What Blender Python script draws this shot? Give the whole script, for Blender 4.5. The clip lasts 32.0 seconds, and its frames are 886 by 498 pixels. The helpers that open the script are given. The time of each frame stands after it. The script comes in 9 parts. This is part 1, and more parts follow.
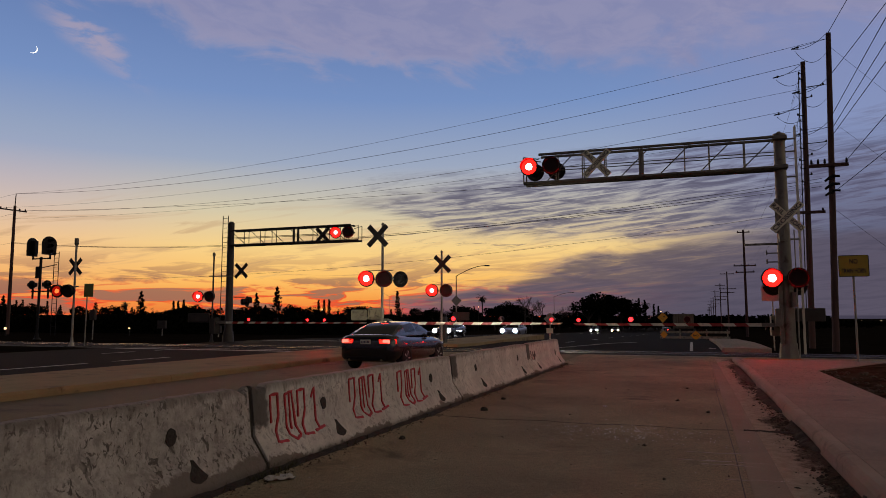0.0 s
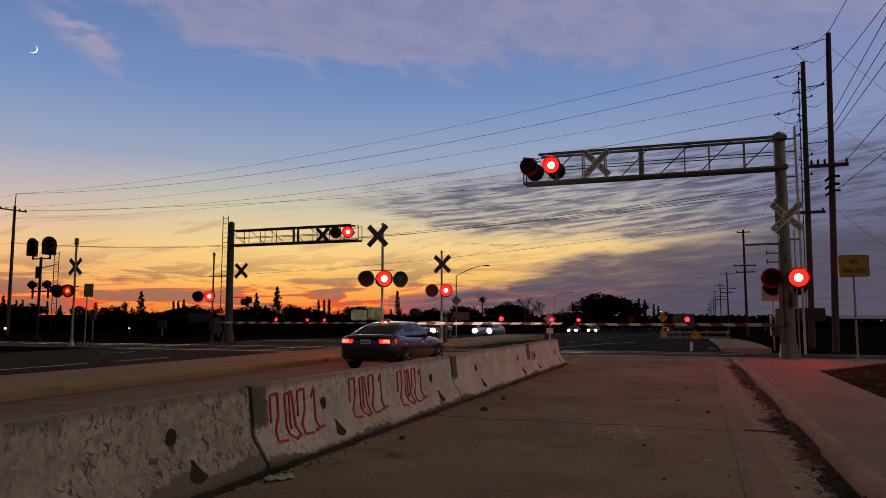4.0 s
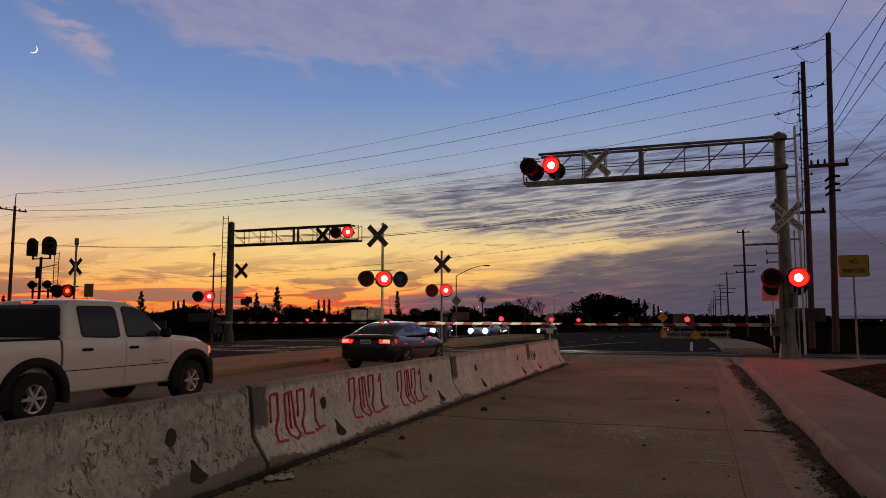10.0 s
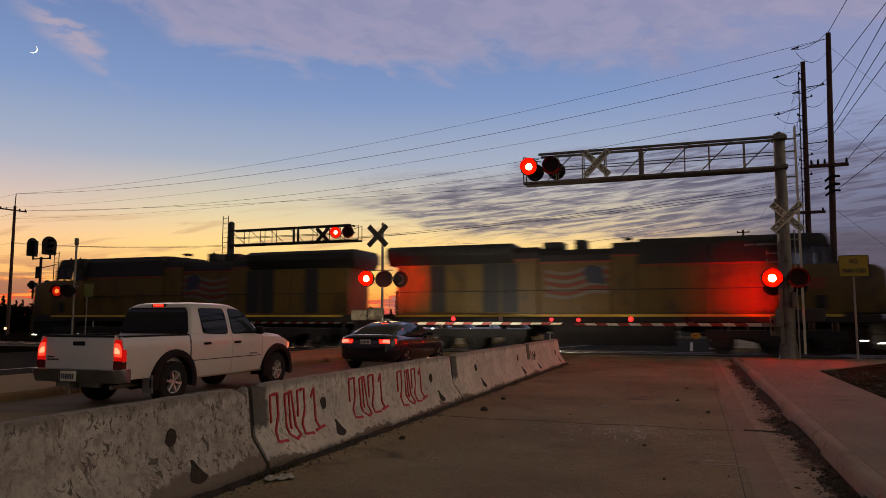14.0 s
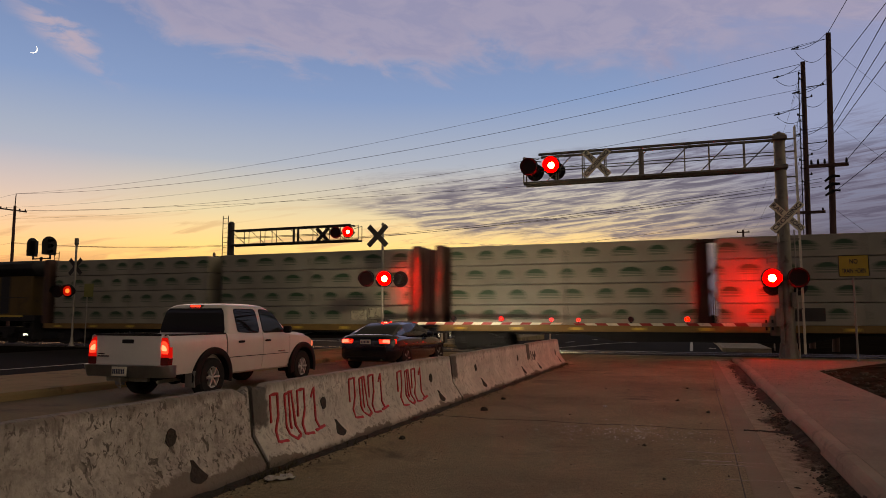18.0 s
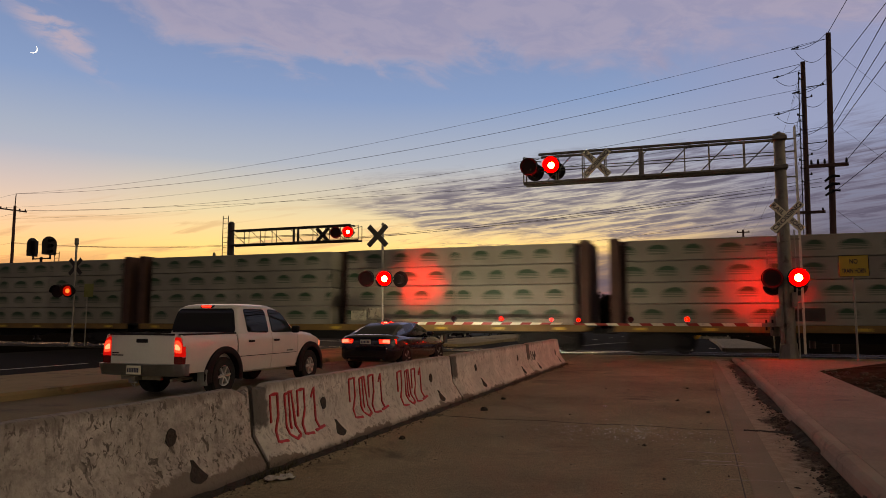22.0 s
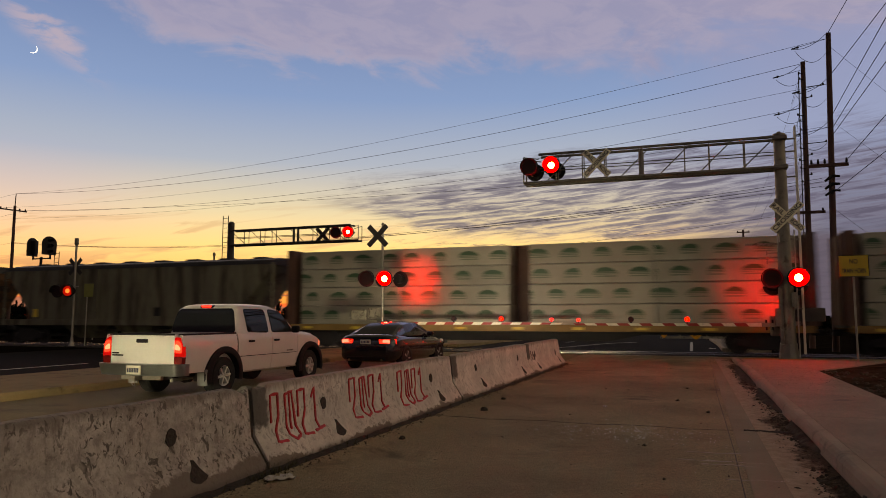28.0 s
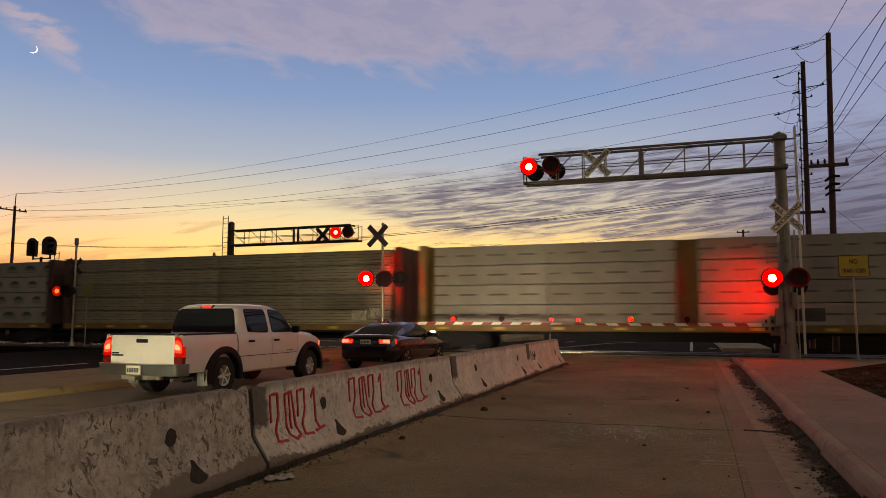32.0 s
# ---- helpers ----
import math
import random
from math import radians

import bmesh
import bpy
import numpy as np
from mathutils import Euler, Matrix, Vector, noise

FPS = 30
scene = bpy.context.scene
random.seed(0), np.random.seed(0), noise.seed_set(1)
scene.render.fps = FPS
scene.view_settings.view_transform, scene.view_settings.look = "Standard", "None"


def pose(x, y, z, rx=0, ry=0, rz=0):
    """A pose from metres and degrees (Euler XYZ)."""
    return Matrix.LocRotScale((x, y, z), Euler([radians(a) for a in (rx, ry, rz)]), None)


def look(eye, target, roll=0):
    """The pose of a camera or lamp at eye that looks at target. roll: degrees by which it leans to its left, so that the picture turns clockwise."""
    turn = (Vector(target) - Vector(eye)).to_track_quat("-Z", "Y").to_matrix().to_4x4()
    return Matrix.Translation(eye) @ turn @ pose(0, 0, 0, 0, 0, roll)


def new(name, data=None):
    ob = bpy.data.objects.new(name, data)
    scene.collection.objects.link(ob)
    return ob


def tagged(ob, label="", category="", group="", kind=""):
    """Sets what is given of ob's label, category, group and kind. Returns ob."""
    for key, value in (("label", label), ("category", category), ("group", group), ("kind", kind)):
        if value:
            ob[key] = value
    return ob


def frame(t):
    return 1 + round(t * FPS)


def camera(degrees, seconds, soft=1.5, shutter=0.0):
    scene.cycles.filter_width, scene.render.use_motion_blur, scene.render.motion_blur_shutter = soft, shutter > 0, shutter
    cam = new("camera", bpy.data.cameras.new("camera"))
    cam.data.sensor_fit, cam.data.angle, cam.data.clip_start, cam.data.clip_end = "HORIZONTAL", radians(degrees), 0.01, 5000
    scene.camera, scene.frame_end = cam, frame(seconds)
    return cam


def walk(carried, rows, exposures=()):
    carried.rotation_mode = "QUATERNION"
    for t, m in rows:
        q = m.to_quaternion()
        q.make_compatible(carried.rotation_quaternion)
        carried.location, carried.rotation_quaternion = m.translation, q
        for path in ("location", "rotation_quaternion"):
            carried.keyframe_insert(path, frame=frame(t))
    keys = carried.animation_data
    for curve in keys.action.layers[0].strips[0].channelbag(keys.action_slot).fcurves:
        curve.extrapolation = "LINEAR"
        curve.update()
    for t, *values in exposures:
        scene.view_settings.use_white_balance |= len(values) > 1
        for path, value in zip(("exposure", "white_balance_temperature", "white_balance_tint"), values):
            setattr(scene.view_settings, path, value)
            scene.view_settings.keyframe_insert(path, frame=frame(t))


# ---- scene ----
CLIP = 32.0

# ---- camera: stands still beside the barrier, a little above chest height ----
cam = camera(64.77, CLIP, soft=0.5, shutter=0.5)
EYE = pose(0, 0, 1.48, 95.64, 0, 19.5)
walk(cam, [(0, EYE), (CLIP, EYE)], [(0, 0.0, 6500, 10), (11.0, 0.0, 6500, 10), (13.0, 0.12, 6800, 10), (18.0, 0.29, 7750, 10), (CLIP, 0.33, 7880, 9)])


# ---- node helper ----
class Nodes:
    def __init__(self, tree):
        self.t = tree
        tree.nodes.clear()

    def add(self, kind):
        return self.t.nodes.new(kind)

    def put(self, socket, value):
        if isinstance(value, bpy.types.NodeSocket):
            self.t.links.new(value, socket)
        elif value is not None:
            socket.default_value = value

    def m(self, op, a, b=None, c=None, clamp=False):
        n = self.add("ShaderNodeMath")
        n.operation, n.use_clamp = op, clamp
        for i, v in enumerate((a, b, c)):
            self.put(n.inputs[i], v)
        return n.outputs[0]

    def step(self, v, lo, hi, a=0.0, b=1.0):
        n = self.add("ShaderNodeMapRange")
        n.interpolation_type = "SMOOTHSTEP"
        for i, x in enumerate((v, lo, hi, a, b)):
            self.put(n.inputs[i], x)
        return n.outputs[0]

    def mix(self, f, a, b, blend="MIX"):
        n = self.add("ShaderNodeMix")
        n.data_type, n.blend_type = "RGBA", blend
        self.put(n.inputs[0], f), self.put(n.inputs[6], a), self.put(n.inputs[7], b)
        return n.outputs[2]

    def noise(self, vec, scale, detail=4.0, rough=0.55, distort=0.0):
        n = self.add("ShaderNodeTexNoise")
        self.put(n.inputs["Vector"], vec)
        n.inputs["Scale"].default_value, n.inputs["Detail"].default_value = scale, detail
        n.inputs["Roughness"].default_value, n.inputs["Distortion"].default_value = rough, distort
        return n.outputs["Fac"]

    def ramp(self, f, stops):
        n = self.add("ShaderNodeValToRGB")
        e = n.color_ramp.elements
        while len(e) < len(stops):
            e.new(0.5)
        for el, (p, c) in zip(e, stops):
            el.position, el.color = p, (*c, 1)
        self.put(n.inputs[0], f)
        return n.outputs[0]

    def xyz(self, x, y, z):
        n = self.add("ShaderNodeCombineXYZ")
        for i, v in enumerate((x, y, z)):
            self.put(n.inputs[i], v)
        return n.outputs[0]

    def split(self, vec):
        n = self.add("ShaderNodeSeparateXYZ")
        self.put(n.inputs[0], vec)
        return n.outputs

    def stretch(self, vec, s):
        n = self.add("ShaderNodeMapping")
        self.put(n.inputs["Vector"], vec)
        n.inputs["Scale"].default_value = s
        return n.outputs[0]


def sky_angles(n, vec):
    """Elevation and azimuth (left positive) in degrees, the azimuth counted from the road's direction."""
    x, y, z = n.split(vec)
    flat = n.m("SQRT", n.m("ADD", n.m("MULTIPLY", x, x), n.m("MULTIPLY", y, y)))
    el = n.m("MULTIPLY", n.m("ARCTAN2", z, flat), 57.2958)
    az = n.m("MULTIPLY", n.m("ARCTAN2", n.m("MULTIPLY", x, -1.0), y), 57.2958)
    return el, az


# ---- world: clear dusk sky, the sun just set to the left of the road ----
world = bpy.data.worlds.new("dusk_sky")
scene.world = world
world.use_nodes = True
n = Nodes(world.node_tree)
tc = n.add("ShaderNodeTexCoord")
el, az = sky_angles(n, tc.outputs["Generated"])
f = n.m("DIVIDE", el, 40.0, clamp=True)
west = n.ramp(f, [(0.0, (0.80, 0.17, 0.035)), (0.035, (0.93, 0.33, 0.06)), (0.075, (0.98, 0.53, 0.13)), (0.14, (0.93, 0.64, 0.25)),
                  (0.21, (0.66, 0.58, 0.40)), (0.31, (0.33, 0.39, 0.52)), (0.44, (0.18, 0.28, 0.53)), (0.64, (0.11, 0.18, 0.40)), (0.76, (0.09, 0.085, 0.085)), (1.0, (0.075, 0.062, 0.048))])
east = n.ramp(f, [(0.0, (0.055, 0.048, 0.075)), (0.08, (0.075, 0.068, 0.105)), (0.2, (0.135, 0.155, 0.255)), (0.35, (0.23, 0.285, 0.49)),
                  (0.62, (0.20, 0.235, 0.45)), (0.76, (0.09, 0.085, 0.085)), (1.0, (0.075, 0.062, 0.048))])
# warm fill opposite the sunset, out of view, added to brighten road and barrier
behind = n.ramp(f, [(0.0, (0.36, 0.285, 0.175)), (0.25, (0.88, 0.71, 0.455)), (0.6, (0.74, 0.60, 0.385)), (1.0, (0.16, 0.14, 0.098))])
off = n.m("ABSOLUTE", n.m("SUBTRACT", az, 38.0))
low = n.step(el, 0.0, 6.0)
edge = n.m("ADD", 20.0, n.m("MULTIPLY", low, 10.0))
away = n.step(off, edge, n.m("ADD", edge, 19.0))
sky = n.mix(away, west, east)
turned = n.m("ABSOLUTE", n.m("SUBTRACT", az, 19.5))
round_az = n.m("FLOORED_MODULO", az, 360.0)
deep = n.step(round_az, 205.0, 255.0, 0.12, 1.05)      # dim from the left round to behind, brighter over the right shoulder
sky = n.mix(n.step(turned, 42.0, 85.0), sky, n.mix(1.0, behind, n.xyz(deep, deep, n.m("POWER", deep, 0.8)), "MULTIPLY"))
# the glow turns from yellow to peach towards the west
sky = n.mix(n.m("MULTIPLY", n.step(az, 36.0, 52.0), n.step(el, 14.0, 8.0)), sky, n.mix(1.0, sky, (0.94, 0.86, 1.10, 1), "MULTIPLY"))
# thin low cloud, lit red from below near the sunset
band = n.xyz(n.m("MULTIPLY", az, 0.11), n.m("ADD", n.m("MULTIPLY", el, 0.75), n.m("MULTIPLY", az, 0.010)), 0.0)
wisps = n.noise(band, 1.5, 6.0, 0.58, 0.9)
low_mask = n.m("MULTIPLY", n.step(el, 6.0, 1.9), n.step(el, 0.0, 0.7))
dim = n.m("MULTIPLY", n.step(wisps, 0.46, 0.56), low_mask)
thin = n.noise(n.xyz(n.m("MULTIPLY", az, 0.07), n.m("ADD", n.m("MULTIPLY", el, 0.62), n.m("MULTIPLY", az, 0.10)), 3.0), 1.6, 7, 0.6, 1.0)
veil = n.m("MULTIPLY", n.step(thin, 0.52, 0.66), n.m("MULTIPLY", n.step(el, 10.5, 6.0), n.step(el, 2.0, 3.2)))
sky = n.mix(n.m("MULTIPLY", veil, 0.5), sky, n.mix(away, (0.50, 0.30, 0.17, 1), (0.11, 0.10, 0.17, 1)))
sky = n.mix(n.m("MULTIPLY", dim, 0.85), sky, n.mix(away, (0.29, 0.13, 0.10, 1), (0.075, 0.065, 0.10, 1)))
red = n.m("MULTIPLY", n.step(n.m("ABSOLUTE", n.m("SUBTRACT", wisps, 0.50)), 0.06, 0.0), n.m("MULTIPLY", n.step(el, 3.4, 1.4), n.m("SUBTRACT", 1.0, away)))
sky = n.mix(n.m("MULTIPLY", red, 0.85), sky, (0.88, 0.055, 0.02, 1))
bg = n.add("ShaderNodeBackground")
n.put(bg.inputs[0], sky)
bg.inputs[1].default_value = 1.0
n.t.links.new(bg.outputs[0], n.add("ShaderNodeOutputWorld").inputs[0])

# the last glow of the sun, below the tree line
sun = new("sun", bpy.data.lights.new("sun", "SUN"))
sun.data.energy, sun.data.angle, sun.data.color = 0.25, radians(40), (1.0, 0.60, 0.33)
sun.matrix_world = look((-62, 79, 9), (0, 0, 0))


# ---- materials ----
def mat(name, base, rough=0.6, metal=0.0, var=0.3, scale=2.0, fine=40.0, bump=0.12, dirt=None, amount=0.5, dirt_scale=1.2, spec=0.5, coat=0.0, piece=0.0, stretch=(1, 1, 1), speck=0.0):
    """Base colour with blotches and grain at two scales, optional dirt patches, and fine relief."""
    mt = bpy.data.materials.new(name)
    mt.use_nodes = True
    n = Nodes(mt.node_tree)
    vec = n.stretch(n.add("ShaderNodeTexCoord").outputs["Object"], stretch)
    big, small = n.noise(vec, scale, 5.0, 0.6), n.noise(vec, fine, 3.0, 0.6)
    k = n.m("ADD", n.m("MULTIPLY", big, 1.3), n.m("MULTIPLY", small, 0.7))
    k = n.step(k, 0.55, 1.45, 1.0 - var, 1.0 + var)
    if speck:
        k = n.m("MULTIPLY", k, n.step(n.noise(vec, 95.0, 2.0, 0.7), 0.36, 0.66, 1.0 - speck, 1.0 + speck))
        k = n.m("MULTIPLY", k, n.step(n.noise(vec, 22.0, 3.0, 0.7), 0.34, 0.66, 1.0 - 0.4 * speck, 1.0 + 0.4 * speck))
    if piece:
        rnd = n.add("ShaderNodeObjectInfo").outputs["Random"]
        k = n.m("MULTIPLY", k, n.m("ADD", 1.0 - piece, n.m("MULTIPLY", rnd, 2 * piece)))
    col = n.mix(1.0, (*base, 1), n.xyz(k, k, k), "MULTIPLY")
    if dirt:
        d = n.noise(vec, dirt_scale, 8.0, 0.68, 0.3)
        col = n.mix(n.step(d, 0.62 - 0.25 * amount, 0.75 - 0.2 * amount), col, (*dirt, 1))
    b = n.add("ShaderNodeBsdfPrincipled")
    n.put(b.inputs["Base Color"], col)
    n.put(b.inputs["Roughness"], n.m("ADD", rough - 0.08, n.m("MULTIPLY", big, 0.16), clamp=True))
    b.inputs["Metallic"].default_value = metal
    b.inputs["Specular IOR Level"].default_value = spec
    b.inputs["Coat Weight"].default_value = coat
    b.inputs["Coat Roughness"].default_value = 0.08
    if bump:
        bp = n.add("ShaderNodeBump")
        bp.inputs["Strength"].default_value, bp.inputs["Distance"].default_value = bump, 0.02
        n.put(bp.inputs["Height"], n.m("ADD", small, n.m("MULTIPLY", big, 0.6)))
        n.put(b.inputs["Normal"], bp.outputs[0])
    n.t.links.new(b.outputs[0], n.add("ShaderNodeOutputMaterial").inputs[0])
    return mt


def glow(name, color, strength):
    mt = bpy.data.materials.new(name)
    mt.use_nodes = True
    n = Nodes(mt.node_tree)
    e = n.add("ShaderNodeEmission")
    e.inputs[0].default_value, e.inputs[1].default_value = (*color, 1), strength
    n.t.links.new(e.outputs[0], n.add("ShaderNodeOutputMaterial").inputs[0])
    return mt


def glass(name, tint, rough=0.03):
    """Dark tinted vehicle glass."""
    mt = bpy.data.materials.new(name)
    mt.use_nodes = True
    n = Nodes(mt.node_tree)
    b = n.add("ShaderNodeBsdfPrincipled")
    b.inputs["Base Color"].default_value = (*tint, 1)
    b.inputs["Roughness"].default_value = rough
    b.inputs["Specular IOR Level"].default_value = 0.2
    n.t.links.new(b.outputs[0], n.add("ShaderNodeOutputMaterial").inputs[0])
    return mt


def clear_glass(name):
    """Thin clear glass: mostly see-through, with a slight gloss."""
    mt = bpy.data.materials.new(name)
    mt.use_nodes = True
    n = Nodes(mt.node_tree)
    tr, gl, mx = n.add("ShaderNodeBsdfTransparent"), n.add("ShaderNodeBsdfGlossy"), n.add("ShaderNodeMixShader")
    tr.inputs[0].default_value, gl.inputs["Roughness"].default_value, mx.inputs[0].default_value = (0.80, 0.84, 0.84, 1), 0.04, 0.07
    n.t.links.new(tr.outputs[0], mx.inputs[1])
    n.t.links.new(gl.outputs[0], mx.inputs[2])
    n.t.links.new(mx.outputs[0], n.add("ShaderNodeOutputMaterial").inputs[0])
    return mt


M = {
    "asphalt": mat("old_asphalt", (0.295, 0.245, 0.156), 0.85, var=0.42, scale=0.35, fine=42, bump=0.9, dirt=(0.145, 0.118, 0.082), amount=0.3, dirt_scale=0.5, spec=0.15, speck=0.5),
    "lane": mat("worn_lane_asphalt", (0.185, 0.148, 0.088), 0.8, speck=0.3, var=0.25, scale=0.3, fine=60, bump=0.4, dirt=(0.07, 0.06, 0.05), amount=0.25, dirt_scale=0.4, spec=0.12),
    # asphalt away from the near lanes, its gloom put into the base colour
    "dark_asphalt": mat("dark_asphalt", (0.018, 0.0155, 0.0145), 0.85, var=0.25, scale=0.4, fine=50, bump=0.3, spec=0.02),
    # field dirt with the dusk darkness painted into its colour
    "dirt": mat("shaded_dirt", (0.013, 0.010, 0.008), 0.95, var=0.45, scale=0.5, fine=18, bump=0.9, dirt=(0.009, 0.007, 0.006), amount=0.5, dirt_scale=0.7, spec=0.0),
    "shoulder": mat("rough_shoulder_soil", (0.050, 0.037, 0.028), 0.95, var=0.5, scale=1.2, fine=16, bump=1.0, dirt=(0.022, 0.017, 0.013), amount=0.5, dirt_scale=2.2, spec=0.0),
    "concrete": mat("walk_concrete", (0.26, 0.208, 0.155), 0.85, speck=0.3, var=0.25, scale=0.8, fine=70, bump=0.25, dirt=(0.14, 0.115, 0.095), amount=0.2, dirt_scale=1.1),
    "kerb": mat("kerb_concrete", (0.32, 0.258, 0.192), 0.85, var=0.25, scale=1.0, fine=60, bump=0.35, dirt=(0.11, 0.09, 0.07), amount=0.35, dirt_scale=1.4),
    "median": mat("median_concrete", (0.27, 0.205, 0.105), 0.85, var=0.2, scale=0.7, fine=45, bump=0.3, dirt=(0.10, 0.075, 0.05), amount=0.35, dirt_scale=0.6, spec=0.15),
    "gutter": mat("gutter_concrete", (0.27, 0.222, 0.165), 0.85),
    "soil": mat("gutter_soil", (0.035, 0.028, 0.022), 0.95, var=0.5, scale=3, fine=30, bump=0.9),
    "paint_line": mat("white_road_paint", (0.50, 0.47, 0.43), 0.7, var=0.2, scale=3, fine=40, bump=0.2, dirt=(0.12, 0.11, 0.10), amount=0.5, dirt_scale=5),
    "rail": mat("polished_rail_steel", (0.55, 0.53, 0.52), 0.22, 1.0, var=0.15, scale=2, fine=30, bump=0.03),
    "galv": mat("galvanised_steel", (0.20, 0.18, 0.145), 0.5, 0.55, var=0.3, scale=1.5, fine=35, bump=0.08, dirt=(0.10, 0.08, 0.06), amount=0.3, dirt_scale=2.5),
    "alu": mat("aluminium_pole", (0.32, 0.29, 0.24), 0.45, 0.6, var=0.2, scale=2, fine=40, bump=0.05),
    # shaded copy of the galvanised steel: backlit darkness put into the base colour
    "dark_steel": mat("backlit_shaded_steel", (0.050, 0.041, 0.034), 0.6, 0.3, var=0.3, scale=1.5, fine=30, bump=0.08),
    "scuffed": mat("scuffed_pale_plate", (0.30, 0.27, 0.19), 0.6, var=0.3, scale=3, fine=30, bump=0.05, dirt=(0.10, 0.085, 0.06), amount=0.5, dirt_scale=4),
    "black": mat("black_paint", (0.014, 0.012, 0.012), 0.55, var=0.3, scale=4, fine=60, bump=0.05, spec=0.2),
    "rubber": mat("tyre_rubber", (0.022, 0.021, 0.021), 0.85, var=0.25, scale=6, fine=80, bump=0.3, spec=0.12),
    "sign_white": mat("sign_white_sheeting", (0.82, 0.76, 0.56), 0.45, var=0.12, scale=2.5, fine=50, bump=0.02),
    "sign_black": mat("sign_black_letters", (0.015, 0.014, 0.013), 0.5, var=0.2, bump=0.0),
    "sign_yellow": mat("sign_yellow_sheeting", (0.46, 0.31, 0.025), 0.5, var=0.12, scale=2.5, fine=50, bump=0.02),
    "sign_orange": mat("sign_amber_sheeting", (0.80, 0.36, 0.02), 0.45, var=0.1, bump=0.02),
    "sign_green": mat("sign_olive_back", (0.21, 0.205, 0.05), 0.6, var=0.2, bump=0.02),
    "red_stripe": mat("red_reflective", (0.30, 0.02, 0.015), 0.45, var=0.15, scale=4, bump=0.02),
    "white_stripe": mat("white_reflective", (0.70, 0.64, 0.50), 0.45, var=0.15, scale=4, bump=0.02, dirt=(0.35, 0.3, 0.24), amount=0.2, dirt_scale=4),
    # creosote brown, with the crossing lamps' red light tinted into it
    "pole_wood": mat("creosoted_wood_red_lit", (0.072, 0.034, 0.028), 0.85, var=0.4, scale=1.2, fine=30, bump=0.4, stretch=(6, 6, 0.5)),
    "wire": mat("black_cable", (0.012, 0.012, 0.014), 0.6, var=0.1, bump=0.0),
    "lens_off": mat("dark_red_lens", (0.016, 0.004, 0.004), 0.5, var=0.1, bump=0.0, spec=0.2),
    "lamp_core": glow("red_lamp_core", (1.0, 0.0066, 0.0060), 780.0),
    "lamp_core_back": glow("red_lamp_core_back", (1.0, 0.002, 0.002), 1700.0),
    # glowing ring that paints the red bloom around a lit lens
    "lamp_halo": glow("red_lamp_halo", (1.0, 0.0016, 0.001), 24.0),
    "arm_lamp": glow("red_arm_lamp", (1.0, 0.004, 0.005), 24.0),
    "tail": glow("tail_lamp_red", (1.0, 0.022, 0.012), 4.0),
    "tail_dim": glow("tail_lamp_dim", (1.0, 0.02, 0.01), 1.1),
    "brake_red": glow("brake_lamp_red", (1.0, 0.028, 0.02), 14.0),
    "brake_hot": glow("brake_lamp_bulb", (1.0, 0.055, 0.03), 9.0),
    "red_plastic": mat("red_lens_plastic", (0.12, 0.006, 0.005), 0.2, var=0.1, bump=0.0, coat=0.6),
    # emission standing in for tail light reflected in the pickup's corner lamp
    "amber": glow("marker_caught_red_glow", (1.0, 0.24, 0.13), 0.75),
    "head_white": glow("headlamp_white", (1.0, 0.95, 0.85), 110.0),
    "head_cool": glow("headlamp_cool", (0.72, 0.82, 1.0), 110.0),
    "head_warm": glow("headlamp_warm", (1.0, 0.70, 0.30), 110.0),
    "street": glow("street_lamp_glow", (1.0, 0.62, 0.28), 2.6),
    "moon": glow("moonlight", (1.0, 0.95, 0.85), 2.2),
    "glass": glass("tinted_glass", (0.010, 0.011, 0.013)),
    "glass_clear": glass("side_glass", (0.022, 0.028, 0.028)),
    "pane": clear_glass("clear_pane"),
    "chrome": mat("chrome", (0.62, 0.62, 0.60), 0.15, 1.0, var=0.08, bump=0.0),
    "alloy": mat("alloy_wheel", (0.60, 0.58, 0.55), 0.35, 0.6, var=0.15, scale=8, bump=0.02),
    "white_paint": mat("white_car_paint", (0.60, 0.57, 0.53), 0.32, var=0.06, scale=1.0, fine=25, bump=0.0, coat=0.4),
    "navy_paint": mat("dark_car_paint", (0.008, 0.007, 0.012), 0.18, var=0.1, scale=1.0, bump=0.0, spec=0.45, coat=0.8),
    "black_plastic": mat("black_plastic", (0.010, 0.008, 0.009), 0.6, var=0.2, scale=5, fine=90, bump=0.1, spec=0.15),
    "bumper_grey": mat("dull_steel_bumper", (0.17, 0.17, 0.175), 0.4, 0.0, var=0.15, scale=3, bump=0.02),
    "head_beam": glow("headlamp_beam_glow", (1.0, 0.97, 0.68), 2700.0),
    # sign backs, silhouette shade included in the base colour
    "sign_back": mat("bare_sign_back", (0.035, 0.030, 0.026), 0.6, 0.2, var=0.2, scale=3, bump=0.02),
    "plate": mat("plate_white", (0.62, 0.57, 0.46), 0.5, var=0.1, bump=0.0),
    "plate_ink": mat("plate_bars", (0.03, 0.035, 0.07), 0.6, var=0.1, bump=0.0),
}


# ---- mesh helpers ----
def box(bm, x0, x1, y0, y1, z0, z1, mi=0):
    v = [bm.verts.new((x, y, z)) for z in (z0, z1) for y in (y0, y1) for x in (x0, x1)]
    for q in ((0, 2, 3, 1), (4, 5, 7, 6), (0, 1, 5, 4), (2, 6, 7, 3), (0, 4, 6, 2), (1, 3, 7, 5)):
        bm.faces.new([v[i] for i in q]).material_index = mi
    return v


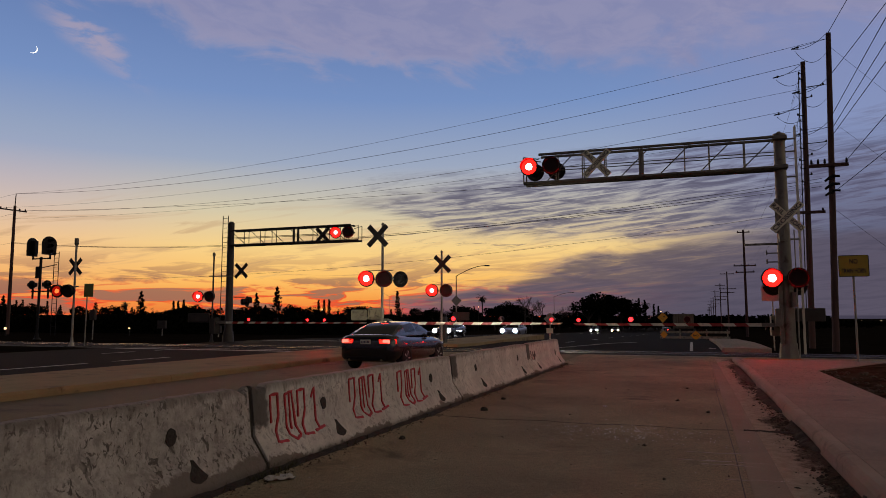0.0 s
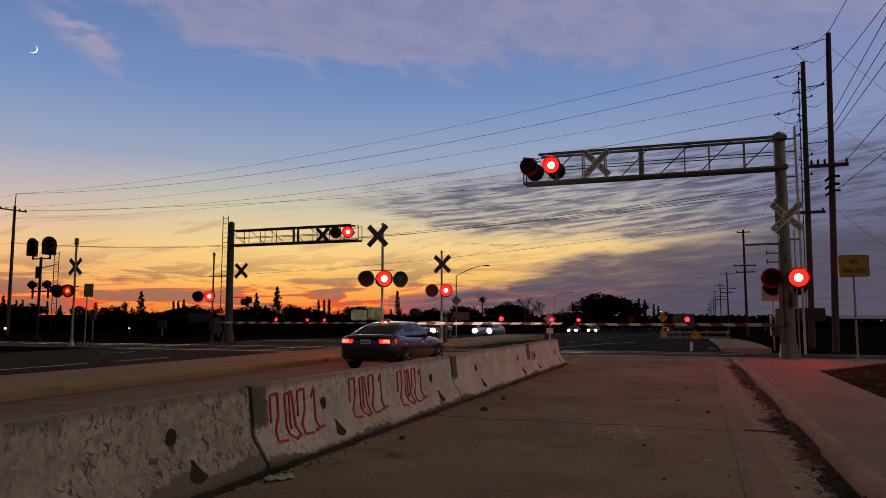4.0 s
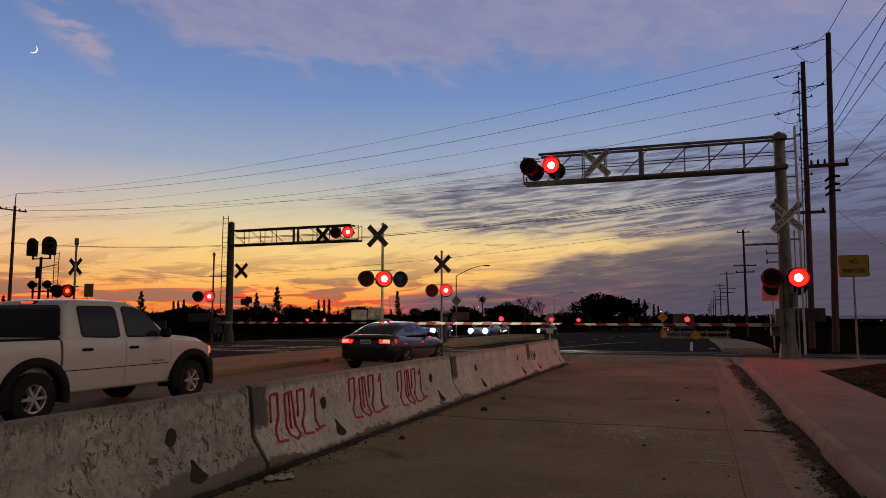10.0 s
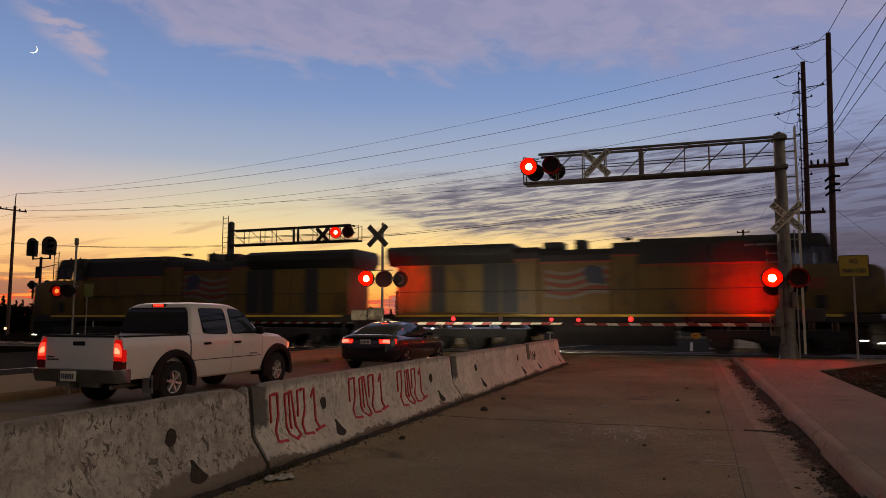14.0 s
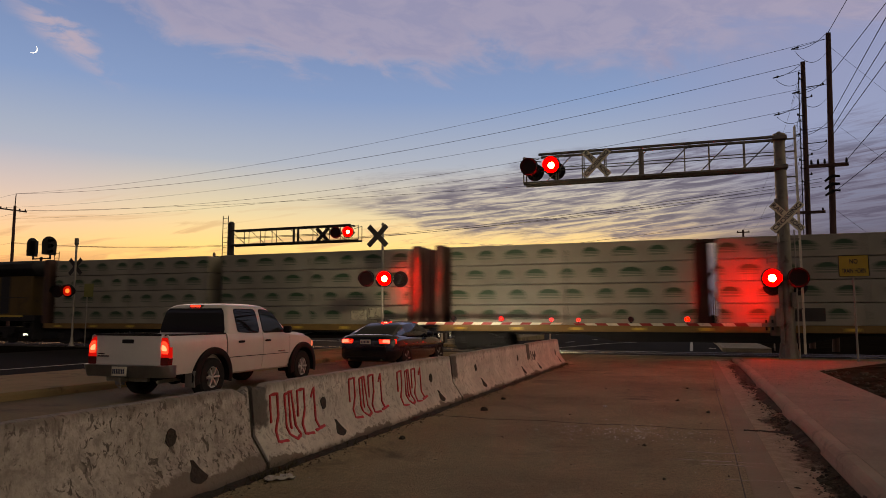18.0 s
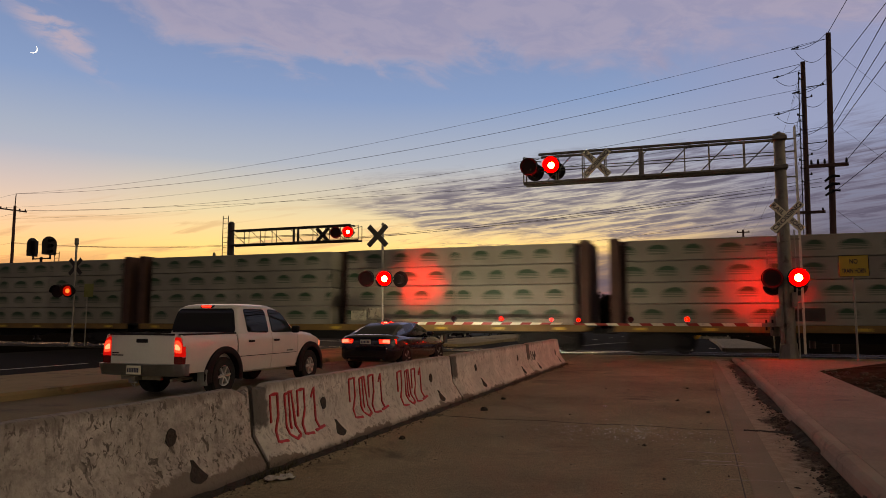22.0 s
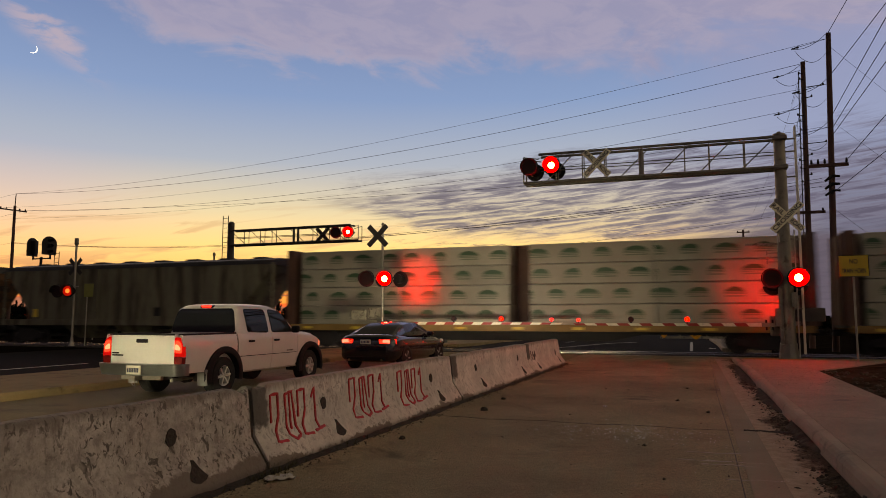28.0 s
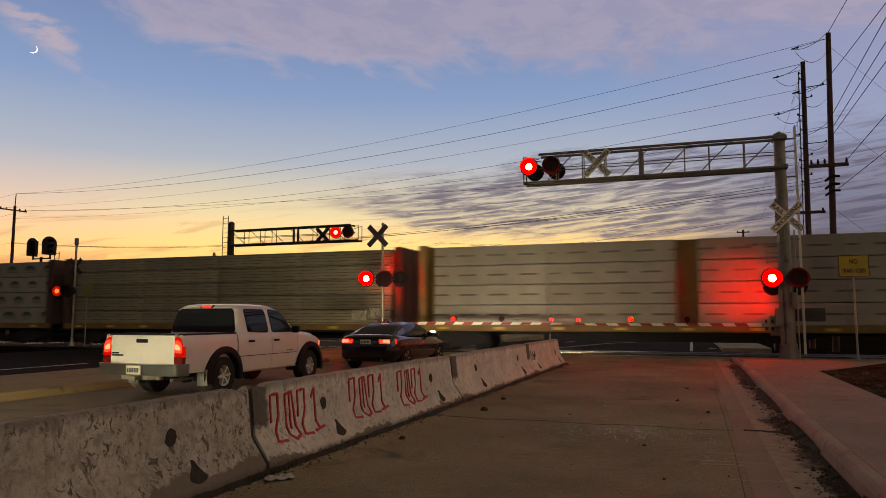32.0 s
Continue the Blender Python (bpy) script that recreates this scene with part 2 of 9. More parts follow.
def rbox(bm, x0, x1, y0, y1, z0, z1, r=0.02, seg=2, mi=0):
    v = box(bm, x0, x1, y0, y1, z0, z1, mi)
    es = {e for w in v for e in w.link_edges}
    bmesh.ops.bevel(bm, geom=list(es), offset=r, segments=seg, affect="EDGES", profile=0.5)
    return v


def rod(bm, a, b, r0, r1=None, seg=10, mi=0, caps=True):
    """A straight tapered rod from a to b."""
    a, b = Vector(a), Vector(b)
    r1 = r0 if r1 is None else r1
    q = (b - a).to_track_quat("Z", "Y")
    rings = []
    for p, r in ((a, r0), (b, r1)):
        rings.append([bm.verts.new(p + q @ Vector((r * math.cos(2 * math.pi * i / seg), r * math.sin(2 * math.pi * i / seg), 0))) for i in range(seg)])
    for i in range(seg):
        j = (i + 1) % seg
        bm.faces.new((rings[0][i], rings[0][j], rings[1][j], rings[1][i])).material_index = mi
    if caps:
        bm.faces.new(rings[0][::-1]).material_index = mi
        bm.faces.new(rings[1]).material_index = mi


def bar(bm, a, b, w, h=None, mi=0):
    """A square bar from a to b."""
    a, b = Vector(a), Vector(b)
    h = h or w
    q = (b - a).to_track_quat("Z", "Y")
    v = [bm.verts.new(p + q @ Vector((sx * w / 2, sy * h / 2, 0))) for p in (a, b) for sx, sy in ((-1, -1), (1, -1), (1, 1), (-1, 1))]
    for f in ((3, 2, 1, 0), (4, 5, 6, 7), (0, 1, 5, 4), (1, 2, 6, 5), (2, 3, 7, 6), (3, 0, 4, 7)):
        bm.faces.new([v[i] for i in f]).material_index = mi


def prism(bm, pts, axis, a, b, mi=0):
    """A closed 2D outline pushed along an axis (0 x, 1 y, 2 z) from a to b."""
    def at(p, t):
        c = list(p)
        c.insert(axis, t)
        return bm.verts.new(c)
    lo, hi = [at(p, a) for p in pts], [at(p, b) for p in pts]
    k = len(pts)
    for i in range(k):
        j = (i + 1) % k
        bm.faces.new((lo[i], lo[j], hi[j], hi[i])).material_index = mi
    bm.faces.new(lo[::-1]).material_index = mi
    bm.faces.new(hi).material_index = mi


def lathe(bm, prof, seg=20, at=(0, 0, 0), axis=2, mi=0, close=True):
    """A turned form: prof is a run of (radius, height) along the axis."""
    rings = []
    for r, h in prof:
        ring = []
        for i in range(seg):
            t = 2 * math.pi * i / seg
            c = [r * math.cos(t), r * math.sin(t)]
            c.insert(axis, h)
            ring.append(bm.verts.new(Vector(c) + Vector(at)))
        rings.append(ring)
    for p, q in zip(rings, rings[1:]):
        for i in range(seg):
            j = (i + 1) % seg
            bm.faces.new((p[i], p[j], q[j], q[i])).material_index = mi
    if close:
        bm.faces.new(rings[0][::-1]).material_index = mi
        bm.faces.new(rings[-1]).material_index = mi


def loft(bm, rings, mi=0, close=True, cap=True):
    """Rings of equally many points, joined one to the next."""
    vs = [[bm.verts.new(p) for p in r] for r in rings]
    k = len(vs[0])
    for p, q in zip(vs, vs[1:]):
        for i in range(k if close else k - 1):
            j = (i + 1) % k
            bm.faces.new((p[i], p[j], q[j], q[i])).material_index = mi
    if cap:
        bm.faces.new(vs[0][::-1]).material_index = mi
        bm.faces.new(vs[-1]).material_index = mi
    return vs


def mesh_of(name, bm, mats, smooth=None):
    bmesh.ops.recalc_face_normals(bm, faces=bm.faces)
    me = bpy.data.meshes.new(name)
    bm.to_mesh(me)
    bm.free()
    for mt in (mats if isinstance(mats, (list, tuple)) else [mats]):
        me.materials.append(M[mt] if isinstance(mt, str) else mt)
    if smooth:
        me.shade_smooth()
        me.set_sharp_from_angle(angle=radians(smooth))
    return me


def part(name, bm, material, parent, label="", smooth=None, m=None):
    """Links a bmesh, or a mesh already made, as one object under a thing or under a part."""
    me = bm if isinstance(bm, bpy.types.Mesh) else mesh_of(name, bm, material, smooth)
    ob = new(name, me)
    ob.parent = parent
    if m is not None:
        ob.matrix_basis = m
    return tagged(ob, label)


def thing(name, label, category, m=None, group="", kind=""):
    ob = new(name)
    ob.empty_display_size = 0.3
    if m is not None:
        ob.matrix_basis = m
    return tagged(ob, label, category, group, kind)


def solid(name, bm, material, label, category="", group="", kind="", smooth=None, m=None):
    """A thing that is one mesh."""
    ob = new(name, mesh_of(name, bm, material, smooth))
    if m is not None:
        ob.matrix_basis = m
    return tagged(ob, label, category, group, kind)


def B():
    return bmesh.new()


def text_mesh(name, words, size, depth=0.004, width=None):
    """Raised lettering in the built-in font, centred, in the xz plane facing -y."""
    cu = bpy.data.curves.new(name, "FONT")
    cu.body, cu.size, cu.extrude, cu.align_x, cu.align_y = words, size, depth, "CENTER", "CENTER"
    cu.offset = size * 0.022
    tmp = new(name, cu)
    dg = bpy.context.evaluated_depsgraph_get()
    me = bpy.data.meshes.new_from_object(tmp.evaluated_get(dg))
    bpy.data.objects.remove(tmp)
    sx = 1.0
    if width:
        xs = [v.co.x for v in me.vertices]
        sx = width / (max(xs) - min(xs))
    me.transform(Matrix.Rotation(radians(90), 4, "X") @ Matrix.Diagonal((sx, 1, 1, 1)))
    return me


# ---- ground, road, pavement ----
TRACK_Y = 31.0
KERB_X, GUTTER_X, BARRIER_X = 1.31, 0.75, -4.185
MEDIAN_X0, MEDIAN_X1 = -15.2, -11.55
ROAD_LEFT = -27.7


def slab(name, x0, x1, y0, y1, z0, z1, material, label, cuts=(), wobble=0.0, parent=None):
    """A flat sheet with thickness; cuts split it along y."""
    bm = B()
    ys = [y0, *[c for c in cuts if y0 < c < y1], y1]
    for a, b in zip(ys, ys[1:]):
        box(bm, x0, x1, a, b, z0, z1)
    if parent:
        return part(name, bm, material, parent, label)
    return solid(name, bm, material, label, kind="structure")


def dip(y):
    """Beyond the crossing the land falls away gently."""
    return -0.016 * max(0.0, min(y, 180.0) - 42.0)


bm = B()
steps = [-2500, -900, -300, -120, -60, -30, -10, 10, 30, 60, 120, 300, 900, 2500]
grid = [[bm.verts.new((x, y, -0.06 + dip(y))) for x in steps] for y in [-2500, -600, -100, 0, 20, 28, 42, 100, 180, 400, 1000, 4000]]
for r, q in zip(grid, grid[1:]):
    for i in range(len(steps) - 1):
        bm.faces.new((r[i], r[i + 1], q[i + 1], q[i]))
solid("ground", bm, "dirt", "flat dirt fields reaching the horizon, painted near black as in dusk shade", kind="structure")

slab("road", -4.2, GUTTER_X, -12, 29.2, -0.05, 0.0, "asphalt", "old brown-grey asphalt of the closed road lane")
slab("road", GUTTER_X, 7.5, 27.61, 29.2, -0.05, -0.004, "asphalt", "short asphalt apron before the rails")
slab("road", MEDIAN_X1, -4.2, -12, 29.2, -0.05, 0.0, "lane", "worn asphalt lane between barrier and median")
slab("road", ROAD_LEFT, MEDIAN_X0, -30, 29.2, -0.05, 0.0, "dark_asphalt", "asphalt of the oncoming lanes, painted dark as in shade")
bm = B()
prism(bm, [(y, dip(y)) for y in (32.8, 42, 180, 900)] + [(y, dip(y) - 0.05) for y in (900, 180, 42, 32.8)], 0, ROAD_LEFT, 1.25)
solid("road", bm, "dark_asphalt", "asphalt road beyond the railway crossing, painted dark as in shade", kind="structure")

# level crossing: panels between and beside the rails
crossing = thing("crossing_deck", "black rubber and concrete level crossing panels between steel rails", "level crossing", kind="structure")
for y0, y1 in ((29.2, 30.2), (30.36, 31.64), (31.8, 32.8)):
    for i in range(14):
        bm = B()
        x = -28.0 + i * 2.4
        rbox(bm, x + 0.01, x + 2.39, y0 + 0.01, y1 - 0.01, -0.25, 0.0, 0.012, 1)
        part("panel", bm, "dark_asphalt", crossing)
bm = B()
prof = [(-0.075, -0.17), (0.075, -0.17), (0.02, -0.13), (0.02, -0.04), (0.037, -0.03), (0.037, 0.012), (-0.037, 0.012), (-0.037, -0.03), (-0.02, -0.04), (-0.02, -0.13)]
railway = thing("railway_track", "straight steel railway track on dark ballast crossing the road", "railway", kind="structure")
for y in (TRACK_Y - 0.7525, TRACK_Y + 0.7525):
    bm = B()
    prism(bm, [(y + a, b + 0.02) for a, b in prof], 0, -320, 320)
    part("rail", bm, "rail", railway, "worn shiny steel rail")
bm = B()
for x0, x1 in ((-320, -28.0), (5.6, 320)):
    prism(bm, [(TRACK_Y - 2.4, -0.06), (TRACK_Y - 1.5, -0.05), (TRACK_Y + 1.5, -0.05), (TRACK_Y + 2.4, -0.06), (TRACK_Y + 2.4, -0.2), (TRACK_Y - 2.4, -0.2)], 0, x0, x1)
part("ballast_bed", bm, "soil", railway, "dark crushed stone ballast")

# kerb, gutter and pavement on the near side
pav = thing("pavement", "grey-brown concrete pavement with joints beside the road", "pavement", kind="structure")


def walk_edge(y):
    """Where the pavement ends and the dirt begins; it flares out before the crossing."""
    return 2.98 if y < 20.2 else 2.98 + (y - 20.2) * 0.56


joints = [-2.0, 1.5, 4.6, 7.7, 10.8, 13.9, 17.0, 20.1, 23.2, 24.6]
for a, b in zip([-6.0] + joints, joints):
    bm = B()
    e0, e1 = walk_edge(a), walk_edge(b)
    prism(bm, [(KERB_X + 0.17, a + 0.006), (e0, a + 0.006), (e1, b - 0.006), (KERB_X + 0.17, b - 0.006)], 2, -0.05, 0.15)
    part("paving_slab", bm, "concrete", pav)
for a, b, w in ((24.6, 26.0, 5.40), (26.0, 27.6, 3.72)):
    bm = B()
    prism(bm, [(a + 0.006, -0.05), (b - 0.006, -0.05), (b - 0.006, 0.10 if b < 27 else 0.03), (a + 0.006, 0.15 if a < 25 else 0.10)], 0, KERB_X + 0.17, w)
    part("paving_slab", bm, "concrete", pav)
bm = B()
prism(bm, [(5.42, 24.65), (5.42, 26.1), (9.5, 26.0), (22, 26.0), (22, 24.9), (8.0, 25.0)], 2, -0.05, 0.10)
part("paving_slab", bm, "concrete", pav, "side pavement leading along the railway")

kerb = thing("kerb", "concrete kerb with rounded edge along the pavement", "kerb", kind="structure")
for i, (a, b) in enumerate(zip([-6.0] + joints, joints + [27.0])):
    drop = 0.15 if b < 24 else 0.10
    bm = B()
    prism(bm, [(KERB_X - 0.01, -0.05), (KERB_X + 0.165, -0.05), (KERB_X + 0.165, drop), (KERB_X + 0.06, drop), (KERB_X + 0.025, drop - 0.018), (KERB_X, drop - 0.06)], 1, a + 0.004, b - 0.004)
    part("kerb_stone", bm, "kerb", kerb)
gut = thing("gutter", "stained concrete gutter pan filled with dirt and leaves", "gutter", kind="structure")
for a, b in zip([-6.0] + joints, joints + [27.6]):
    bm = B()
    prism(bm, [(GUTTER_X, -0.05), (KERB_X - 0.012, -0.05), (KERB_X - 0.012, -0.02), (GUTTER_X, 0.004)], 1, a + 0.008, b - 0.008)
    part("gutter_slab", bm, "gutter", gut)

# raised median
med = thing("median", "raised tan concrete traffic median with kerb on both sides", "traffic median", kind="structure")
y = -20.0
while y < 28.0:
    b = min(y + 3.05, 28.4)
    bm = B()
    prism(bm, [(MEDIAN_X0, -0.05), (MEDIAN_X1, -0.05), (MEDIAN_X1 - 0.02, 0.10), (MEDIAN_X1 - 0.06, 0.15), (MEDIAN_X0 + 0.06, 0.15), (MEDIAN_X0, 0.1)], 1, y + 0.006, b - 0.006)
    part("median_slab", bm, "median", med)
    y += 3.05
med = thing("median", "raised concrete traffic median beyond the crossing, scrawled on its nose", "traffic median", kind="structure")
bm = B()
prism(bm, [(-14.6, 34.0), (-11.2, 34.0), (-10.9, 36.0), (-11.2, 56.0), (-14.3, 56.0), (-14.9, 36.0)], 2, -0.3, 0.15)
part("median_slab", bm, "median", med)
bm = B()
for i, a in enumerate((-12.4, -12.2, -12.0, -11.85)):
    bar(bm, (a, 33.985, 0.02), (a + (0.06 if i % 2 else -0.05), 33.985, 0.12), 0.012, 0.02)
part("scrawl", bm, "black", med, "dark unreadable scrawl")

# pavement, kerb beyond the crossing on the right
pav = thing("pavement", "concrete pavement with kerb beyond the crossing", "pavement", kind="structure")
for i in range(8):
    bm = B()
    rbox(bm, 1.42, 3.3, 34.2 + i * 3.05, 37.22 + i * 3.05, -0.3, 0.14 + dip(37 + i * 3.05), 0.012, 1)
    part("paving_slab", bm, "concrete", pav)
    bm = B()
    rbox(bm, 1.25, 1.41, 34.2 + i * 3.05, 37.22 + i * 3.05, -0.3, 0.15 + dip(37 + i * 3.05), 0.02, 2)
    part("kerb_stone", bm, "kerb", pav)

# road paint
marks = thing("road_markings", "worn white painted lane lines, arrows and stop bars", "road marking", kind="structure")


def stripe(x0, y0, x1, y1, w, mt="paint_line"):
    if y0 < 42 < y1:
        k = (42 - y0) / (y1 - y0)
        stripe(x0, y0, x0 + (x1 - x0) * k, 42, w, mt)
        x0, y0 = x0 + (x1 - x0) * k, 42
    bm = B()
    bar(bm, (x0, y0, dip(y0) + 0.002), (x1, y1, dip(y1) + 0.002), w, 0.006)
    part("painted_line", bm, mt, marks)


for y in (-14.0, -3.0, 8.0, 14.5, 19.0):
    stripe(-18.7, y, -18.7, y + (3.4 if y < 18 else 2.8), 0.12)
for y in (23.0, 26.0):
    stripe(-23.2, y, -23.2, y + 1.8, 0.12)
stripe(-27.0, 27.4, -15.6, 27.4, 0.45)
stripe(-27.0, 28.6, -15.6, 28.6, 0.12)
stripe(-11.3, 25.4, -4.4, 25.4, 0.35)
stripe(-3.6, 28.9, 0.9, 28.9, 0.10)
stripe(-0.05, 33.6, -0.05, 49.0, 0.14)
stripe(-6.6, 34.0, -3.4, 47.0, 0.10)
stripe(-27.0, 40.5, -15.6, 40.5, 0.45)
for y in range(44, 140, 12):
    stripe(-19.0, y, -19.0, y + 3, 0.12)
    stripe(-23.3, y, -23.3, y + 3, 0.12)
    stripe(-7.4, y, -7.4, y + 3, 0.12)

# dirt shoulder and low soil along the pavement
bm = B()
pts = [(2.99, -6), (2.99, 20.2), (5.45, 24.6), (8, 24.9), (22, 24.8), (22, -6)]
prism(bm, pts, 2, -0.05, 0.115)
solid("dirt_shoulder", bm, "shoulder", "bare dark dirt shoulder beside the pavement", kind="structure")

# the K-shaped barrier profile, near side and far side, from the base up
PROFILE = [(0.305, 0.0), (0.305, 0.075), (0.128, 0.33), (0.095, 0.60), (0.078, 0.785), (0.055, 0.81)]


def face_x(z):
    """How far the barrier's face stands from its middle at the height z."""
    for (a, z0), (b, z1) in zip(PROFILE, PROFILE[1:]):
        if z <= z1:
            return a + (b - a) * (z - z0) / (z1 - z0)
    return PROFILE[-1][0]


def barrier_material():
    """Whitewashed concrete: flaked paint, grey patches, dark run-off under the top edge and soiled foot."""
    mt = bpy.data.materials.new("whitewashed_barrier")
    mt.use_nodes = True
    n = Nodes(mt.node_tree)
    vec = n.add("ShaderNodeTexCoord").outputs["Object"]
    x, y, z = n.split(vec)
    info = n.add("ShaderNodeObjectInfo")
    soiled = n.split(info.outputs["Color"])[0]
    worn = n.m("ADD", 0.35, n.m("MULTIPLY", soiled, 0.9))
    big, mid, small = n.noise(vec, 1.6, 6, 0.62), n.noise(vec, 9.0, 6, 0.65, 0.4), n.noise(vec, 70.0, 3)
    streak = n.noise(n.stretch(vec, (3, 7, 0.9)), 2.2, 6, 0.7)
    col = n.mix(n.step(big, 0.35, 0.7), (0.56, 0.52, 0.46, 1), (0.75, 0.70, 0.62, 1))
    # run-off stains from the top, longer where the coat is old
    col = n.mix(n.m("MULTIPLY", n.step(streak, 0.52, 0.70), n.step(z, 0.25, 0.8, 0.1, 0.45)), col, (0.22, 0.19, 0.165, 1))
    col = n.mix(n.m("MULTIPLY", n.step(mid, 0.48, 0.66, 0.0, 0.6), worn), col, (0.27, 0.24, 0.205, 1))
    # flakes: small upright chips in clusters, and a few larger ones
    where = n.noise(vec, 2.1, 4, 0.6)
    fine_chip = n.m("MULTIPLY", n.step(n.noise(n.stretch(vec, (1, 1.15, 0.9)), 17.0, 4, 0.62, 0.7), 0.565, 0.59), n.step(where, 0.40, 0.56, 0.12, 1.0))
    wide_chip = n.m("MULTIPLY", n.step(n.noise(n.stretch(vec, (1, 1.2, 0.8)), 6.5, 7, 0.66, 1.0), 0.60, 0.62), n.step(where, 0.36, 0.52))
    chips = n.m("MULTIPLY", n.m("MAXIMUM", fine_chip, wide_chip), worn, clamp=True)
    col = n.mix(chips, col, n.mix(small, (0.030, 0.026, 0.022, 1), (0.12, 0.10, 0.08, 1)))
    pits = n.m("MULTIPLY", n.step(n.noise(n.stretch(vec, (1, 1, 0.7)), 34.0, 4, 0.7, 0.6), 0.63, 0.66), worn, clamp=True)
    col = n.mix(n.m("MULTIPLY", pits, 0.8), col, (0.075, 0.062, 0.052, 1))
    # bare concrete at the foot under a ragged edge of paint
    foot = n.m("ADD", z, n.m("ADD", n.m("MULTIPLY", n.m("SUBTRACT", mid, 0.5), 0.22), n.m("MULTIPLY", n.m("SUBTRACT", n.noise(n.stretch(vec, (1, 0.8, 0.2)), 1.1, 3), 0.5), 0.62)))
    col = n.mix(n.step(foot, n.m("ADD", 0.05, n.m("MULTIPLY", soiled, 0.16)), n.m("ADD", 0.03, n.m("MULTIPLY", soiled, 0.15)), 0.0, 0.95), col, n.mix(small, (0.13, 0.105, 0.080, 1), (0.23, 0.185, 0.145, 1)))
    col = n.mix(n.step(n.m("ADD", z, n.m("MULTIPLY", n.m("SUBTRACT", mid, 0.5), 0.10)), 0.10, 0.03, 0.0, 0.7), col, (0.075, 0.062, 0.045, 1))
    # weathered top edge and the broken dark corner at the joint
    top = n.m("ADD", z, n.m("MULTIPLY", n.m("SUBTRACT", streak, 0.5), 0.24))
    col = n.mix(n.step(top, 0.71, 0.80, 0.0, 0.6), col, n.mix(mid, (0.075, 0.062, 0.048, 1), (0.16, 0.135, 0.10, 1)))
    corner = n.m("MULTIPLY", n.step(n.m("ADD", y, n.m("MULTIPLY", n.m("SUBTRACT", mid, 0.5), 0.22)), 0.27, 0.20), n.step(n.m("ADD", z, n.m("MULTIPLY", n.m("SUBTRACT", mid, 0.5), 0.3)), 0.34, 0.44))
    col = n.mix(n.m("MULTIPLY", corner, 0.9), col, n.mix(mid, (0.035, 0.030, 0.027, 1), (0.10, 0.086, 0.075, 1)))
    # how far this length is darkened overall
    darkening = n.m("MULTIPLY", soiled, n.step(n.noise(vec, 10.0, 9, 0.78), 0.42, 0.60, 0.48, 0.82))
    col = n.mix(darkening, col, (0.16, 0.14, 0.12, 1))
    b = n.add("ShaderNodeBsdfPrincipled")
    n.put(b.inputs["Base Color"], col)
    b.inputs["Roughness"].default_value = 0.9
    bp = n.add("ShaderNodeBump")
    bp.inputs["Strength"].default_value, bp.inputs["Distance"].default_value = 0.6, 0.02
    n.put(bp.inputs["Height"], n.m("ADD", n.m("SUBTRACT", n.m("MULTIPLY", small, 0.5), n.m("ADD", chips, pits)), mid))
    n.put(b.inputs["Normal"], bp.outputs[0])
    n.t.links.new(b.outputs[0], n.add("ShaderNodeOutputMaterial").inputs[0])
    return mt


def gutter_material():
    """Pale concrete pan under soil washed against the kerb, in drifts."""
    mt = bpy.data.materials.new("gutter_pan")
    mt.use_nodes = True
    n = Nodes(mt.node_tree)
    vec = n.add("ShaderNodeTexCoord").outputs["Object"]
    x, y, z = n.split(vec)
    big, mid, small = n.noise(n.stretch(vec, (1.0, 0.45, 1)), 1.1, 3), n.noise(vec, 7.0, 7, 0.7, 0.4), n.noise(vec, 60.0, 4, 0.7)
    reach = n.m("ADD", n.m("MULTIPLY", n.m("SUBTRACT", x, 1.06), 1.6), n.m("ADD", n.m("MULTIPLY", n.m("SUBTRACT", big, 0.5), 2.2), n.m("MULTIPLY", n.m("SUBTRACT", mid, 0.5), 0.9)))
    soil = n.m("MULTIPLY", n.step(reach, -0.05, 0.22), n.step(small, 0.25, 0.55, 0.55, 1.0))
    pan = n.mix(n.step(mid, 0.35, 0.65), (0.46, 0.375, 0.285, 1), (0.34, 0.275, 0.205, 1))
    pan = n.mix(n.step(small, 0.5, 0.7, 0.0, 0.4), pan, (0.13, 0.105, 0.08, 1))
    col = n.mix(soil, pan, n.mix(small, (0.045, 0.034, 0.024, 1), (0.11, 0.085, 0.06, 1)))
    b = n.add("ShaderNodeBsdfPrincipled")
    n.put(b.inputs["Base Color"], col)
    b.inputs["Roughness"].default_value = 0.92
    b.inputs["Specular IOR Level"].default_value = 0.15
    bp = n.add("ShaderNodeBump")
    bp.inputs["Strength"].default_value, bp.inputs["Distance"].default_value = 0.8, 0.02
    n.put(bp.inputs["Height"], n.m("ADD", small, n.m("MULTIPLY", n.m("MULTIPLY", soil, mid), 1.5)))
    n.put(b.inputs["Normal"], bp.outputs[0])
    n.t.links.new(b.outputs[0], n.add("ShaderNodeOutputMaterial").inputs[0])
    return mt


M["barrier"] = barrier_material()
M["gutter"] = gutter_material()
for ob in gut.children:
    ob.data.materials[0] = M["gutter"]
M["spray"] = mat("red_spray_paint", (0.42, 0.018, 0.022), 0.6, var=0.35, scale=9, fine=60, bump=0.02)
M["spray_grey"] = mat("grey_spray_paint", (0.16, 0.14, 0.13), 0.7, var=0.3, bump=0.02)


